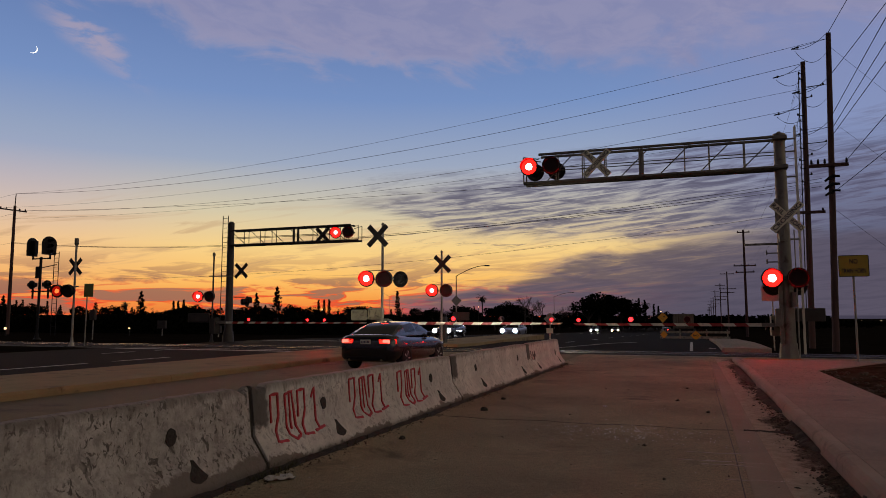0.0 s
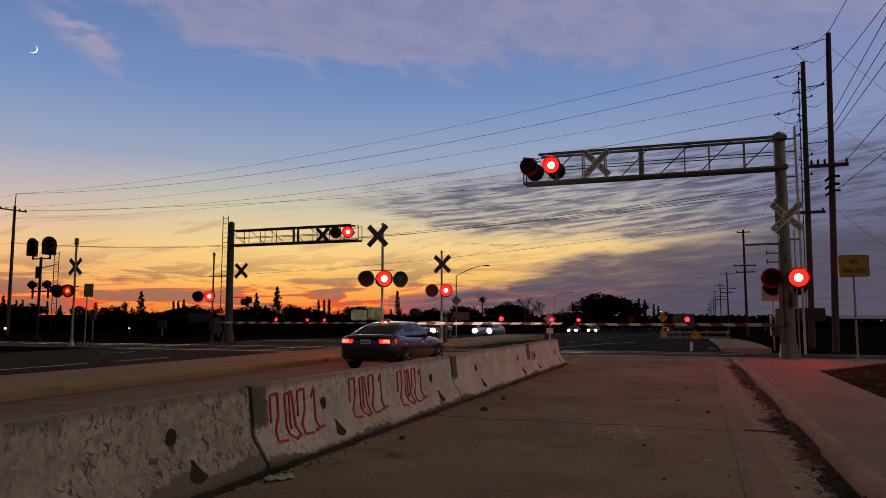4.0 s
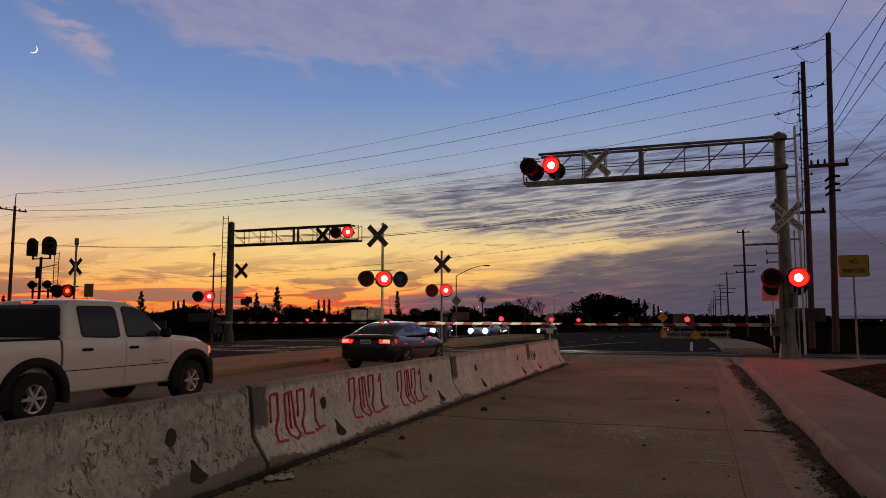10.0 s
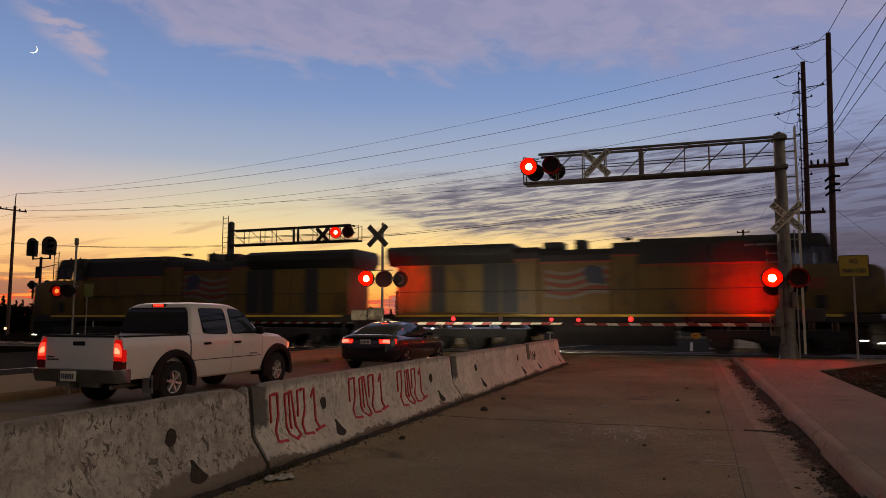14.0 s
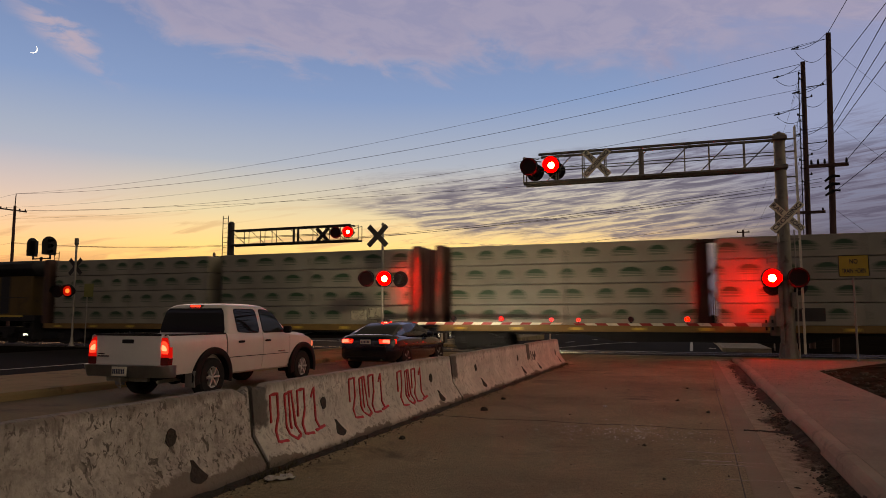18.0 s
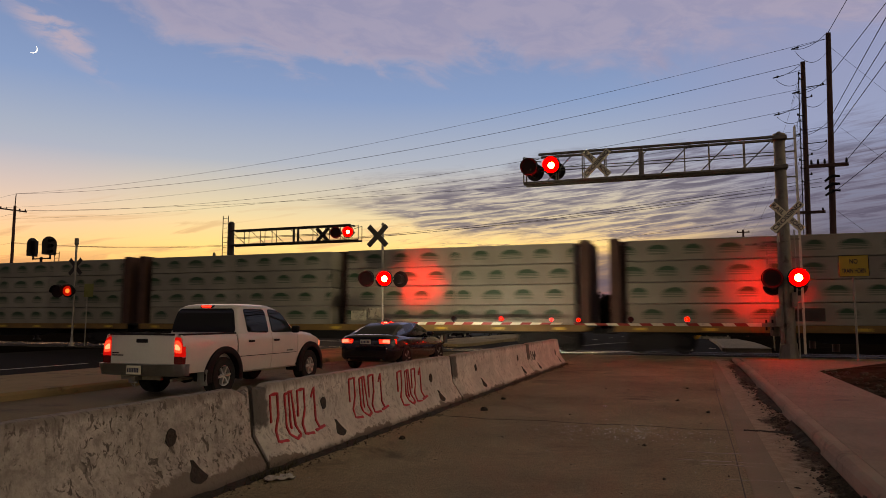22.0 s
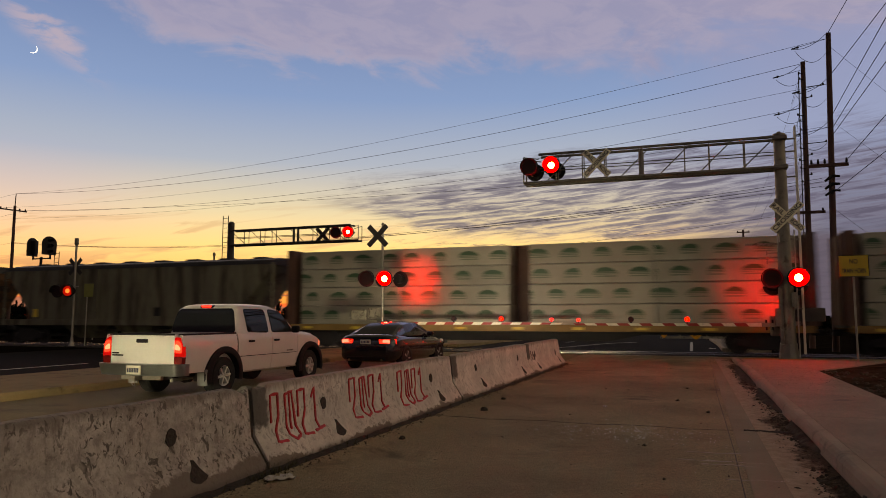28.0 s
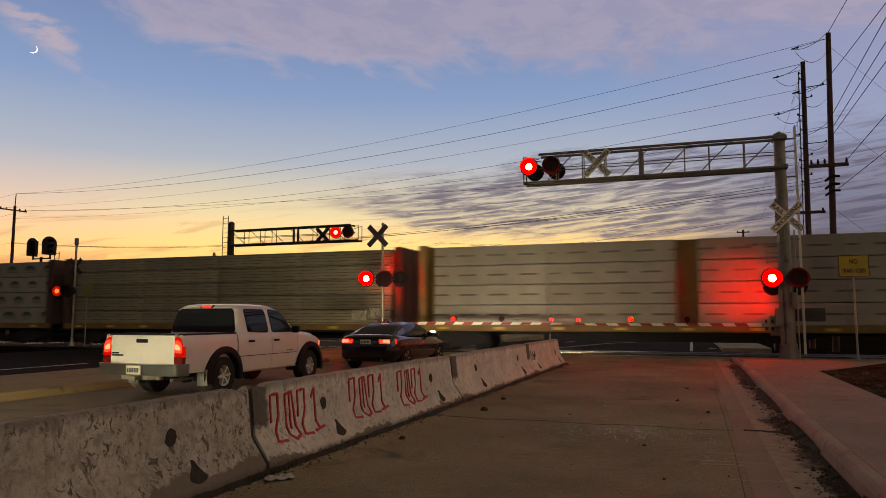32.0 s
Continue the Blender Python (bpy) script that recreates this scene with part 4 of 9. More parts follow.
# -- median mast with gate --
def median_signal(x, y, h, xz, lamps, words, both, label, xdx=0.0, first=0.10, far=False):
    th = thing("crossing_signal", label, "crossing signal", group="median crossing signals")
    mast_tube(th, x, y, h, 0.055)
    crossbuck_into(th, x + xdx, y - 0.09, xz, 1.22, 0.23, words)
    for (lx, lz), side in zip(lamps, (0, 1)):
        flasher(th, lx, y - 0.32, lz, side, first, far=far, turn=10)
        if both:
            flasher(th, lx + 0.34, y + 0.34, lz + 0.02, side, first, True)
    bm = B()
    zz = lamps[0][1]
    bar(bm, (lamps[0][0] - 0.1, y - 0.14, zz), (lamps[1][0] + 0.1, y - 0.14, zz), 0.05)
    bar(bm, (lamps[0][0] - 0.1, y - 0.2, zz + 0.35), (lamps[1][0] + 0.3, y - 0.2, zz + 0.35), 0.03)
    if both:
        bar(bm, (lamps[0][0] + 0.1, y + 0.14, zz), (lamps[1][0] + 0.4, y + 0.14, zz), 0.05)
    part("lamp_bar", bm, "alu", th)
    return th


# no lettering: the dark backs paint this crossbuck's shade
median_signal(-12.42, 27.3, 5.5, 5.0, [(-12.97, 3.14), (-12.13, 3.12)], False, True, "median level crossing mast with crossbuck and flashing lamps", -0.2)
th = thing("crossing_gate", "lowered striped crossing gate pivoting on the median", "crossing gate", group="crossing gates")
bm = B()
rbox(bm, -12.75, -12.35, 27.5, 27.95, 0.15, 1.45, 0.03, 2)
part("gate_machine", bm, "galv", th)
gate_arm(th, -12.0, -4.86, 27.45, 1.26, [(-5.2, None), (-9.25, 0), (-7.22, 1)], first=0.10)
for x, z in ((-13.62, 1.62), (-12.82, 1.70)):
    bm = B()
    rbox(bm, x - 0.37, x + 0.37, 27.5, 27.56, z - 0.24, z + 0.22, 0.06, 2)
    part("counterweight", bm, "scuffed", th, "pale scuffed counterweight plate")
bm = B()
bar(bm, (-13.9, 27.6, 1.55), (-12.1, 27.6, 1.35), 0.10)
part("counterweight_beam", bm, "galv", th)

median_signal(-12.72, 35.7, 5.07, 4.39, [(-13.13, 2.95), (-12.33, 2.94)], False, False, "crossing mast with crossbuck on the far median", 0.07, 0.10, True)
th = thing("crossing_gate", "striped crossing gate box beyond the tracks", "crossing gate", group="crossing gates")
bm = B()
rbox(bm, -12.95, -12.62, 36.0, 36.4, 0.15, 1.55, 0.03, 2)
rbox(bm, -12.3, -11.35, 36.3, 36.36, 1.35, 1.80, 0.04, 2)
part("gate_machine", bm, "dark_steel", th)

# -- far cantilever over the oncoming lanes --
th = thing("crossing_signal", "steel cantilever crossing signal beyond the tracks, painted dark as if backlit", "crossing signal")
X, Y = -27.5, 37.2
bm = B()
lathe(bm, [(0.36, 0.0), (0.30, 0.6), (0.24, 0.7), (0.20, 6.0), (0.19, 7.5), (0.10, 7.6)], 20, (X, Y, 0))
part("mast", bm, "dark_steel", th, smooth=40)
lattice_arm(th, X + 0.15, -18.4, Y, 6.06, 6.98, 0.5, mt="dark_steel")
for x, side in ((-19.76, 0), (-18.95, 1)):
    flasher(th, x, Y - 0.40, 6.52, side, far=True, turn=14)
bars(th, "lamp_bar", "black", [((-20.1, Y - 0.3, 6.5), (-18.6, Y - 0.3, 6.5), 0.05), ((-20.1, Y - 0.3, 6.9), (-18.4, Y - 0.3, 6.9), 0.03)])
crossbuck_into(th, -21.1, Y + 0.34, 6.53, 1.22, 0.23, False)
crossbuck_into(th, -26.88, Y + 0.30, 4.47, 1.22, 0.23, False)
head = part("lamp_head", HOUSING, None, th, "dark lamp seen from behind", m=pose(-26.55, Y + 0.3, 2.5, 0, 0, 150))
bm = B()
bar(bm, (-27.4, Y, 2.8), (-26.5, Y + 0.2, 2.78), 0.06)
part("lamp_bar", bm, "galv", th)
ladder(th, -27.95, Y, 0.4, 8.0, 0.4, "dark_steel")

th = thing("crossing_signal", "short crossing mast with flashing lamps beside the far cantilever", "crossing signal")
mast_tube(th, -28.45, 36.8, 5.4, 0.05, mt="dark_steel")
for x, side in ((-29.21, 0), (-28.35, 1)):
    flasher(th, x, 36.45, 2.82, side, far=True, turn=16)
bm = B()
bar(bm, (-29.4, 36.6, 2.84), (-28.2, 36.6, 2.84), 0.05)
bar(bm, (-28.6, 36.6, 4.1), (-26.9, 36.9, 4.1), 0.06)
lathe(bm, [(0.09, 5.4), (0.09, 5.55), (0.04, 5.6), (0.06, 5.62)], 10, (-28.45, 36.8, 0))
part("lamp_bar", bm, "galv", th)
th = thing("crossing_gate", "lowered striped crossing gate across the oncoming lanes", "crossing gate", group="crossing gates")
bm = B()
rbox(bm, -28.2, -27.8, 36.2, 36.7, 0.5, 1.5, 0.03, 2)
rbox(bm, -29.9, -28.3, 36.3, 36.36, 1.2, 1.8, 0.08, 2)
part("gate_machine", bm, "dark_steel", th)
gate_arm(th, -27.4, -17.6, 36.4, 1.20, [(-20.25, None), (-25.42, 0), (-23.5, 1), (-21.39, None)], first=0.10)

# -- crossing mast at the left edge of the road --
th = thing("crossing_signal", "slim crossing mast with crossbuck, bell and flashing lamps", "crossing signal")
mast_tube(th, -31.0, 28.6, 5.35, 0.055)
crossbuck_into(th, -31.13, 28.72, 4.23, 1.16, 0.22, False)
for x, side in ((-31.72, 0), (-30.98, 1)):
    flasher(th, x, 28.3, 2.9, side, turn=14, far=True, mesh=SIDE_LENS)
bm = B()
bar(bm, (-31.9, 28.48, 3.05), (-30.6, 28.48, 3.15), 0.05)
part("lamp_bar", bm, "alu", th)
bm = B()
lathe(bm, [(0.05, 5.35), (0.11, 5.42), (0.11, 5.7), (0.10, 5.74)], 12, (-31.0, 28.6, 0))
part("bell", bm, "galv", th, "crossing bell", smooth=40)
th = thing("road_sign", "square olive sign seen from behind on a thin post", "road sign")
bm = B()
rbox(bm, -30.52, -29.88, 28.78, 28.80, 2.6, 3.3, 0.01, 1)
part("panel", bm, "sign_green", th)
bm = B()
rod(bm, (-30.36, 28.84, 0), (-30.34, 28.84, 3.2), 0.03, seg=8)
part("post", bm, "alu", th)

# -- railway block signal at the far left --
th = thing("railway_signal", "black railway block signal mast with target heads and ladder", "railway signal")
mast_tube(th, -42.15, 36.0, 5.6, 0.09, mt="black")
for x, z, t in ((-42.9, 6.35, -80), (-41.35, 6.4, 80), (-42.75, 3.75, -85), (-41.35, 3.75, 85)):
    bm = B()
    r = 0.52 if z > 5 else 0.30
    k = 20
    rim = [(r * math.cos(2 * math.pi * i / k), r * math.sin(2 * math.pi * i / k)) for i in range(k)]
    if z > 5:
        rim = [(r * math.cos(math.pi * i / k), 0.14 + r * math.sin(math.pi * i / k)) for i in range(k + 1)] + [(-r * 0.96, -0.62), (r * 0.96, -0.62)]
    prism(bm, rim, 1, -0.02, 0.02)
    rbox(bm, -0.16, 0.16, 0.0, 0.35, -0.45 if z > 5 else -0.14, 0.45 if z > 5 else 0.14, 0.03, 1)
    for dz in ((0.38, 0.0, -0.38) if z > 5 else (0.0,)):
        lathe(bm, [(0.12, -0.30), (0.13, -0.02)], 12, (0, 0, dz), 1, close=False)
    part("signal_head", bm, "black", th, "black signal target", smooth=40, m=pose(x, 35.9, z, 0, 0, t))
bars(th, "bracket", "black", [((-42.9, 36, 5.55), (-41.3, 36, 5.55), 0.08), ((-42.9, 36, 5.5), (-42.9, 36, 6.0), 0.1), ((-41.35, 36, 5.5), (-41.35, 36, 6.0), 0.1), ((-42.9, 36, 3.3), (-41.2, 36, 3.3), 0.08), ((-42.75, 36, 2.8), (-42.75, 36, 3.6), 0.09), ((-41.35, 36, 2.8), (-41.35, 36, 3.6), 0.09), ((-42.2, 36, 4.9), (-40.7, 36, 5.1), 0.05)])
bm = B()
rbox(bm, -42.4, -41.95, 35.8, 35.95, 4.2, 5.0, 0.02, 1)
part("number_board", bm, "black", th)
ladder(th, -40.85, 36.1, 0.3, 6.0, 0.42, "black")

# -- signs near the pavement --
th = thing("road_sign", "yellow sign reading NO TRAIN HORN on a steel post", "road sign")
bm = B()
rod(bm, (4.73, 24.42, 0.05), (4.73, 24.42, 3.35), 0.032, seg=12)
part("post", bm, "alu", th, smooth=40)
bm = B()
rbox(bm, 4.33, 5.15, 24.36, 24.372, 2.74, 3.40, 0.04, 3)
panel = part("panel", bm, "sign_black", th, "black bordered panel")
bm = B()
rbox(bm, 4.345, 5.135, 24.352, 24.362, 2.755, 3.385, 0.004, 1)
face = part("panel_face", bm, "sign_yellow", th, "yellow reflective face")
for w, z, wd in (("NO", 3.20, 0.22), ("TRAIN HORN", 2.91, 0.66)):
    me = text_mesh("lettering", w, 0.20, 0.003, wd)
    me.materials.append(M["sign_black"])
    part("lettering", me, None, face, "black letters " + w, m=pose(4.74, 24.347, z))

th = thing("road_sign", "grey sign seen from behind on a thin post", "road sign")
bm = B()
rbox(bm, 3.05, 3.85, 35.0, 35.02, 2.25, 2.95, 0.01, 1)
part("panel", bm, "alu", th)
bm = B()
rod(bm, (3.5, 35.06, 0), (3.5, 35.06, 2.9), 0.03, seg=8)
part("post", bm, "alu", th)
# ---- road vehicles ----
MOVERS = []          # (object, rows), keyed by motions()


def wheel_into(th, x, y, r, w, rim_r, spokes=6, rim="alloy"):
    """A wheel with tyre and spoked rim; its outer face looks along sign(x)."""
    s = 1 if x > 0 else -1
    bm = B()
    lathe(bm, [(rim_r, -w / 2), (r * 0.93, -w / 2), (r, -w / 2 + 0.03), (r, w / 2 - 0.03), (r * 0.93, w / 2), (rim_r, w / 2), (rim_r - 0.015, 0.0), (rim_r, -w / 2)], 28, axis=0, close=False)
    wheel = part("wheel", bm, "rubber", th, "black tyre", smooth=35, m=pose(x, y, r))
    bm = B()
    o = s * (w / 2 - 0.035)
    for i in range(spokes):
        t = 2 * math.pi * i / spokes
        c, d = math.cos(t), math.sin(t)
        bar(bm, (o * 0.9, 0.04 * c, 0.04 * d), (o, rim_r * 0.97 * c, rim_r * 0.97 * d), 0.075, 0.035)
    lathe(bm, [(0.0, o + s * 0.012), (0.05, o + s * 0.01), (0.075, o - s * 0.02)], 14, axis=0, close=False)
    lathe(bm, [(rim_r * 0.99, o - s * 0.05), (rim_r, o + s * 0.02), (rim_r * 0.91, o + s * 0.015), (rim_r * 0.88, o - s * 0.05)], 28, axis=0, close=False)
    part("rim", bm, rim, wheel, "spoked alloy rim", smooth=35)
    bm = B()
    rod(bm, (-s * w * 0.3, 0, 0), (s * 0.0, 0, 0), rim_r * 0.96, seg=24)
    part("brake_disc", bm, "black", wheel)
    return wheel


def quad_panel(bm, q, u0, u1, v0, v1, off, inset=(0, 0, 0, 0), thick=0.012, shrink_top=0.0, mi=0):
    """A thin panel on the quad q (four corners, bottom two then top two) between the shares u0..u1, v0..v1."""
    a, b, c, d = [Vector(p) for p in q]
    nrm = (b - a).cross(d - a).normalized() * off
    back = nrm * (1 - thick / abs(off)) if off else nrm

    def at(u, v):
        return (a * (1 - u) + b * u) * (1 - v) + (d * (1 - u) + c * u) * v
    ring = [at(u0 + inset[0], v0), at(u1 - inset[1], v0), at(u1 - inset[2], v1), at(u0 + inset[3], v1)]
    loft(bm, [[p + back - nrm.normalized() * thick for p in ring], [p + nrm for p in ring]], mi=mi)


def bevelled(bm, r, seg=3):
    bmesh.ops.bevel(bm, geom=bm.edges[:], offset=r, segments=seg, affect="EDGES", profile=0.5, clamp_overlap=True)


def hexa(bm, b, t):
    """A frustum from four bottom and four top corners."""
    loft(bm, [b, t])


def flare(th, x, y, r, s):
    """A black wheel-arch lip around a wheel well."""
    bm = B()
    rings = []
    for i in range(25):
        t = radians(-14 + 208 * i / 24)
        c, d = math.cos(t), math.sin(t)
        w = 0.145 + 0.015 * abs(c)
        rings.append([(x - s * 0.05, y + r * c, 0.385 + r * d), (x + s * 0.050, y + (r + 0.015) * c, 0.385 + (r + 0.015) * d), (x + s * 0.062, y + (r + 0.05) * c, 0.385 + (r + 0.05) * d),
                      (x + s * 0.040, y + (r + w - 0.015) * c, 0.385 + (r + w - 0.015) * d), (x - s * 0.02, y + (r + w) * c, 0.385 + (r + w) * d)])
    loft(bm, rings)
    part("wheel_arch", bm, "black_plastic", th, "black plastic wheel-arch flare", smooth=50)
    bm = B()
    arc = [radians(a) for a in range(-14, 195, 13)]
    loft(bm, [[(xx, y + rr * math.cos(t), 0.385 + rr * math.sin(t)) for t in arc] + [(xx, y + (rr - 0.015) * math.cos(t), 0.385 + (rr - 0.015) * math.sin(t)) for t in arc[::-1]] for xx, rr in ((x - s * 0.36, 0.435), (x - s * 0.012, 0.435))])
    prism(bm, [(y + 0.43 * math.cos(t), 0.385 + 0.43 * math.sin(t)) for t in arc], 0, x - s * 0.38, x - s * 0.36)
    part("wheel_well", bm, "black", th, "dark wheel-well liner")


M["tail_glow"] = glow("tail_housing_glow", (1.0, 0.012, 0.010), 0.42)
M["bumper_dark"] = mat("chrome_step_bumper", (0.27, 0.28, 0.29), 0.42, 1.0, var=0.15, scale=3, bump=0.02)


def rounded(pts, r, k=4):
    """A polygon with its corners rounded."""
    out = []
    m = len(pts)
    for i in range(m):
        p, a, b = Vector(pts[i]), Vector(pts[i - 1]), Vector(pts[(i + 1) % m])
        ra, rb = min(r, (a - p).length * 0.45), min(r, (b - p).length * 0.45)
        u, v = p + (a - p).normalized() * ra, p + (b - p).normalized() * rb
        for j in range(k + 1):
            t = j / k
            q = u * (1 - t) ** 2 + p * 2 * t * (1 - t) + v * t * t
            out.append((q.x, q.y))
    return out


CAB = [(1.14, -1.16, 1.12, 0.850), (1.20, -1.15, 1.03, 0.842), (1.32, -1.14, 0.90, 0.818), (1.45, -1.12, 0.73, 0.790), (1.58, -1.09, 0.55, 0.755), (1.66, -1.065, 0.43, 0.725), (1.705, -1.035, 0.35, 0.695),
       (1.74, -0.98, 0.25, 0.645), (1.764, -0.87, 0.10, 0.55), (1.778, -0.66, -0.10, 0.38)]     # height, rear, front and half width of the cab


def between(rows, z, k):
    """The k-th value of rows at the first value z, straight from row to row."""
    for p, q in zip(rows, rows[1:]):
        if z <= q[0]:
            return p[k] + (q[k] - p[k]) * (max(z, p[0]) - p[0]) / (q[0] - p[0])
    return rows[-1][k]


def slope_x(z):
    """Half the cab's width at the height z, above the belt line."""
    return between(CAB, z, 3)


FLANK = [(0.42, 0.835), (0.52, 0.862), (0.66, 0.880), (0.84, 0.892), (0.96, 0.894), (1.05, 0.885), (1.12, 0.868), (1.18, 0.845)]
REAR_AXLE, FRONT_AXLE, HUB = -1.60, 1.63, 0.365


def flank_x(y, z):
    """Half the body's width: bellied flanks that draw in towards the front."""
    return between(FLANK, z, 1) * (1.0 - 0.16 * max(0.0, (y - 1.70) / 0.6) ** 2)


def flank_panel(th, name, label, s, y0, y1, top, low=0.41, cols=30, rows=9):
    """One sheet of a flank between y0 and y1, curved in section and cut round the wheels."""
    bm = B()
    grid = []
    for i in range(cols + 1):
        y = y0 + (y1 - y0) * i / cols
        zb = low
        for yc in (REAR_AXLE, FRONT_AXLE):
            if abs(y - yc) < 0.44:
                zb = max(zb, 0.385 + math.sqrt(0.44 ** 2 - (y - yc) ** 2))
        zt = between(top, y, 1)
        grid.append([bm.verts.new((s * flank_x(y, zb + (zt - zb) * j / rows), y, zb + (zt - zb) * j / rows)) for j in range(rows + 1)])
        rim = grid[-1][-1].co
        grid[-1].append(bm.verts.new((rim.x - s * 0.035, y, rim.z + 0.012)))
    for a, b in zip(grid, grid[1:]):
        for j in range(rows + 1):
            bm.faces.new((a[j], a[j + 1], b[j + 1], b[j]))
    bmesh.ops.recalc_face_normals(bm, faces=bm.faces)
    bmesh.ops.solidify(bm, geom=bm.faces[:], thickness=0.02)
    return part(name, bm, "white_paint", th, label, smooth=45)


def pickup_truck(m):
    th = thing("pickup_truck", "white crew-cab pickup truck with black wheel-arch flares, brake lights on", "pickup truck", m)
    belt, rail = [(-3.0, 1.165), (1.2, 1.165)], [(-3.0, 1.17), (0, 1.17)]
    wing = [(0.9, 1.14), (1.1, 1.12), (1.5, 1.09), (1.88, 1.045), (2.09, 0.985), (2.24, 0.88)]
    for s in (1, -1):
        flank_panel(th, "bed_side", "white bed side", s, -2.80, -1.205, rail, 0.48)
        flank_panel(th, "rear_door", "white rear door", s, -1.165, 0.035, belt)
        flank_panel(th, "front_door", "white front door", s, 0.045, 1.065, belt)
        flank_panel(th, "front_wing", "white front wing", s, 1.075, 2.23, wing, 0.46)
    # dark inner body behind the seams
    bm = B()
    rbox(bm, -0.82, 0.82, -1.15, 1.03, 0.45, 1.12, 0.02, 1)
    rbox(bm, -0.55, 0.55, 1.03, 2.10, 0.45, 0.86, 0.02, 1)
    part("inner_body", bm, "black", th)
    bm = B()
    loft(bm, [[(-w, y, zs - 0.10), (w, y, zs - 0.10), (w, y, zs), (w * 0.90, y, zt), (w * 0.5, y, zt + 0.014), (-w * 0.5, y, zt + 0.014), (-w * 0.90, y, zt), (-w, y, zs)]
              for y, w, zs, zt in ((0.95, 0.83, 1.10, 1.17), (1.5, 0.845, 1.08, 1.16), (1.88, 0.83, 1.035, 1.115), (2.09, 0.78, 0.97, 1.055), (2.24, 0.66, 0.86, 0.95))])
    bevelled(bm, 0.02, 2)
    part("hood", bm, "white_paint", th, "white hood", smooth=50)
    bm = B()
    rings = []
    for z, yr, yf, hw in CAB:
        rad = 0.10 if z < 1.7 else 0.16
        ring = []
        for cx, cy, a0 in ((hw - rad, yf - rad, 0), (-hw + rad, yf - rad, 90), (-hw + rad, yr + rad, 180), (hw - rad, yr + rad, 270)):
            ring += [(cx + rad * math.cos(radians(a0 + 15 * k)), cy + rad * math.sin(radians(a0 + 15 * k)), z) for k in range(7)]
        rings.append(ring)
    loft(bm, rings)
    part("cab_top", bm, "white_paint", th, "white rounded roof and pillars", smooth=60)
    for sd in (1, -1):
        for k, pts in enumerate(([(-0.80, 1.20), (-0.07, 1.185), (-0.12, 1.65), (-0.84, 1.65)], [(0.08, 1.185), (0.92, 1.185), (0.52, 1.57), (0.32, 1.645), (0.03, 1.655)])):
            mid = sum(p[0] for p in pts) / len(pts)
            big = [(y + (0.018 if y > mid else -0.018), z + (0.018 if z > 1.4 else -0.018)) for y, z in pts]
            for nm, ring, proud, mt, lab in (("window_seal", rounded(big, 0.08), 0.004, "black_plastic", ""), ("side_window", rounded(pts, 0.07), 0.009, "glass" if k == 0 else "glass_clear", "dark side window")):
                bm = B()
                lo, hi = min(p[1] for p in ring) + 1e-4, max(p[1] for p in ring) - 1e-4
                rows = []
                for i in range(15):
                    z = lo + (hi - lo) * (0.5 - 0.5 * math.cos(math.pi * i / 14))
                    cut = [a[0] + (b[0] - a[0]) * (z - a[1]) / (b[1] - a[1]) for a, b in zip(ring, ring[1:] + ring[:1]) if (a[1] - z) * (b[1] - z) < 0]
                    rows.append([bm.verts.new((sd * (slope_x(z) + proud), min(cut) + (max(cut) - min(cut)) * u / 3, z)) for u in range(4)])
                for a, b in zip(rows, rows[1:]):
                    for u in range(3):
                        bm.faces.new((a[u], a[u + 1], b[u + 1], b[u]))
                bmesh.ops.recalc_face_normals(bm, faces=bm.faces)
                bmesh.ops.solidify(bm, geom=bm.faces[:], thickness=0.015)
                part(nm, bm, mt, th, lab, smooth=40)
    for nm, k, sg, z0, z1, lab in (("rear_window", 1, -1, 1.19, 1.675, "dark rear window"), ("windscreen", 2, 1, 1.19, 1.67, "dark windscreen")):
        bm = B()
        rows = []
        for i in range(13):
            z = z0 + (z1 - z0) * i / 12
            hw = slope_x(z) - 0.055 - (0.03 if i in (0, 12) else 0.008 if i in (1, 11) else 0.0)
            rows.append([bm.verts.new((hw * c, between(CAB, z, k) + sg * 0.008, z)) for c in (-1, -0.5, 0, 0.5, 1)])
        for a, b in zip(rows, rows[1:]):
            for i in range(4):
                bm.faces.new((a[i], a[i + 1], b[i + 1], b[i]))
        bmesh.ops.recalc_face_normals(bm, faces=bm.faces)
        bmesh.ops.solidify(bm, geom=bm.faces[:], thickness=0.02)
        part(nm, bm, "glass", th, lab, smooth=40)
    # door seams, handles, moulding, mirrors
    for s in (1, -1):
        for y in (-0.74, 0.19):
            bm = B()
            rbox(bm, min(s * 0.885, s * 0.922), max(s * 0.885, s * 0.922), y - 0.10, y + 0.10, 0.985, 1.03, 0.018, 2)
            part("door_handle", bm, "black_plastic", th, "black door handle")
        bm = B()
        rbox(bm, min(s * 0.82, s * 0.866), max(s * 0.82, s * 0.866), -1.05, 1.10, 0.385, 0.415, 0.008, 1)
        part("rocker_panel", bm, "alu", th, "pale sill moulding")
        bm = B()
        rbox(bm, min(s * 0.88, s * 0.889), max(s * 0.88, s * 0.889), -1.15, 1.03, 0.705, 0.718, 0.003, 1)
        part("side_moulding", bm, "black_plastic", th)
        bm = B()
        rbox(bm, min(s * 0.90, s * 1.11), max(s * 0.90, s * 1.09), 0.74, 0.85, 1.15, 1.31, 0.045, 3)
        part("door_mirror", bm, "black_plastic", th, "black door mirror", smooth=40)
        for y in (REAR_AXLE, FRONT_AXLE):
            flare(th, s * 0.885, y, 0.41, s)
        bm = B()
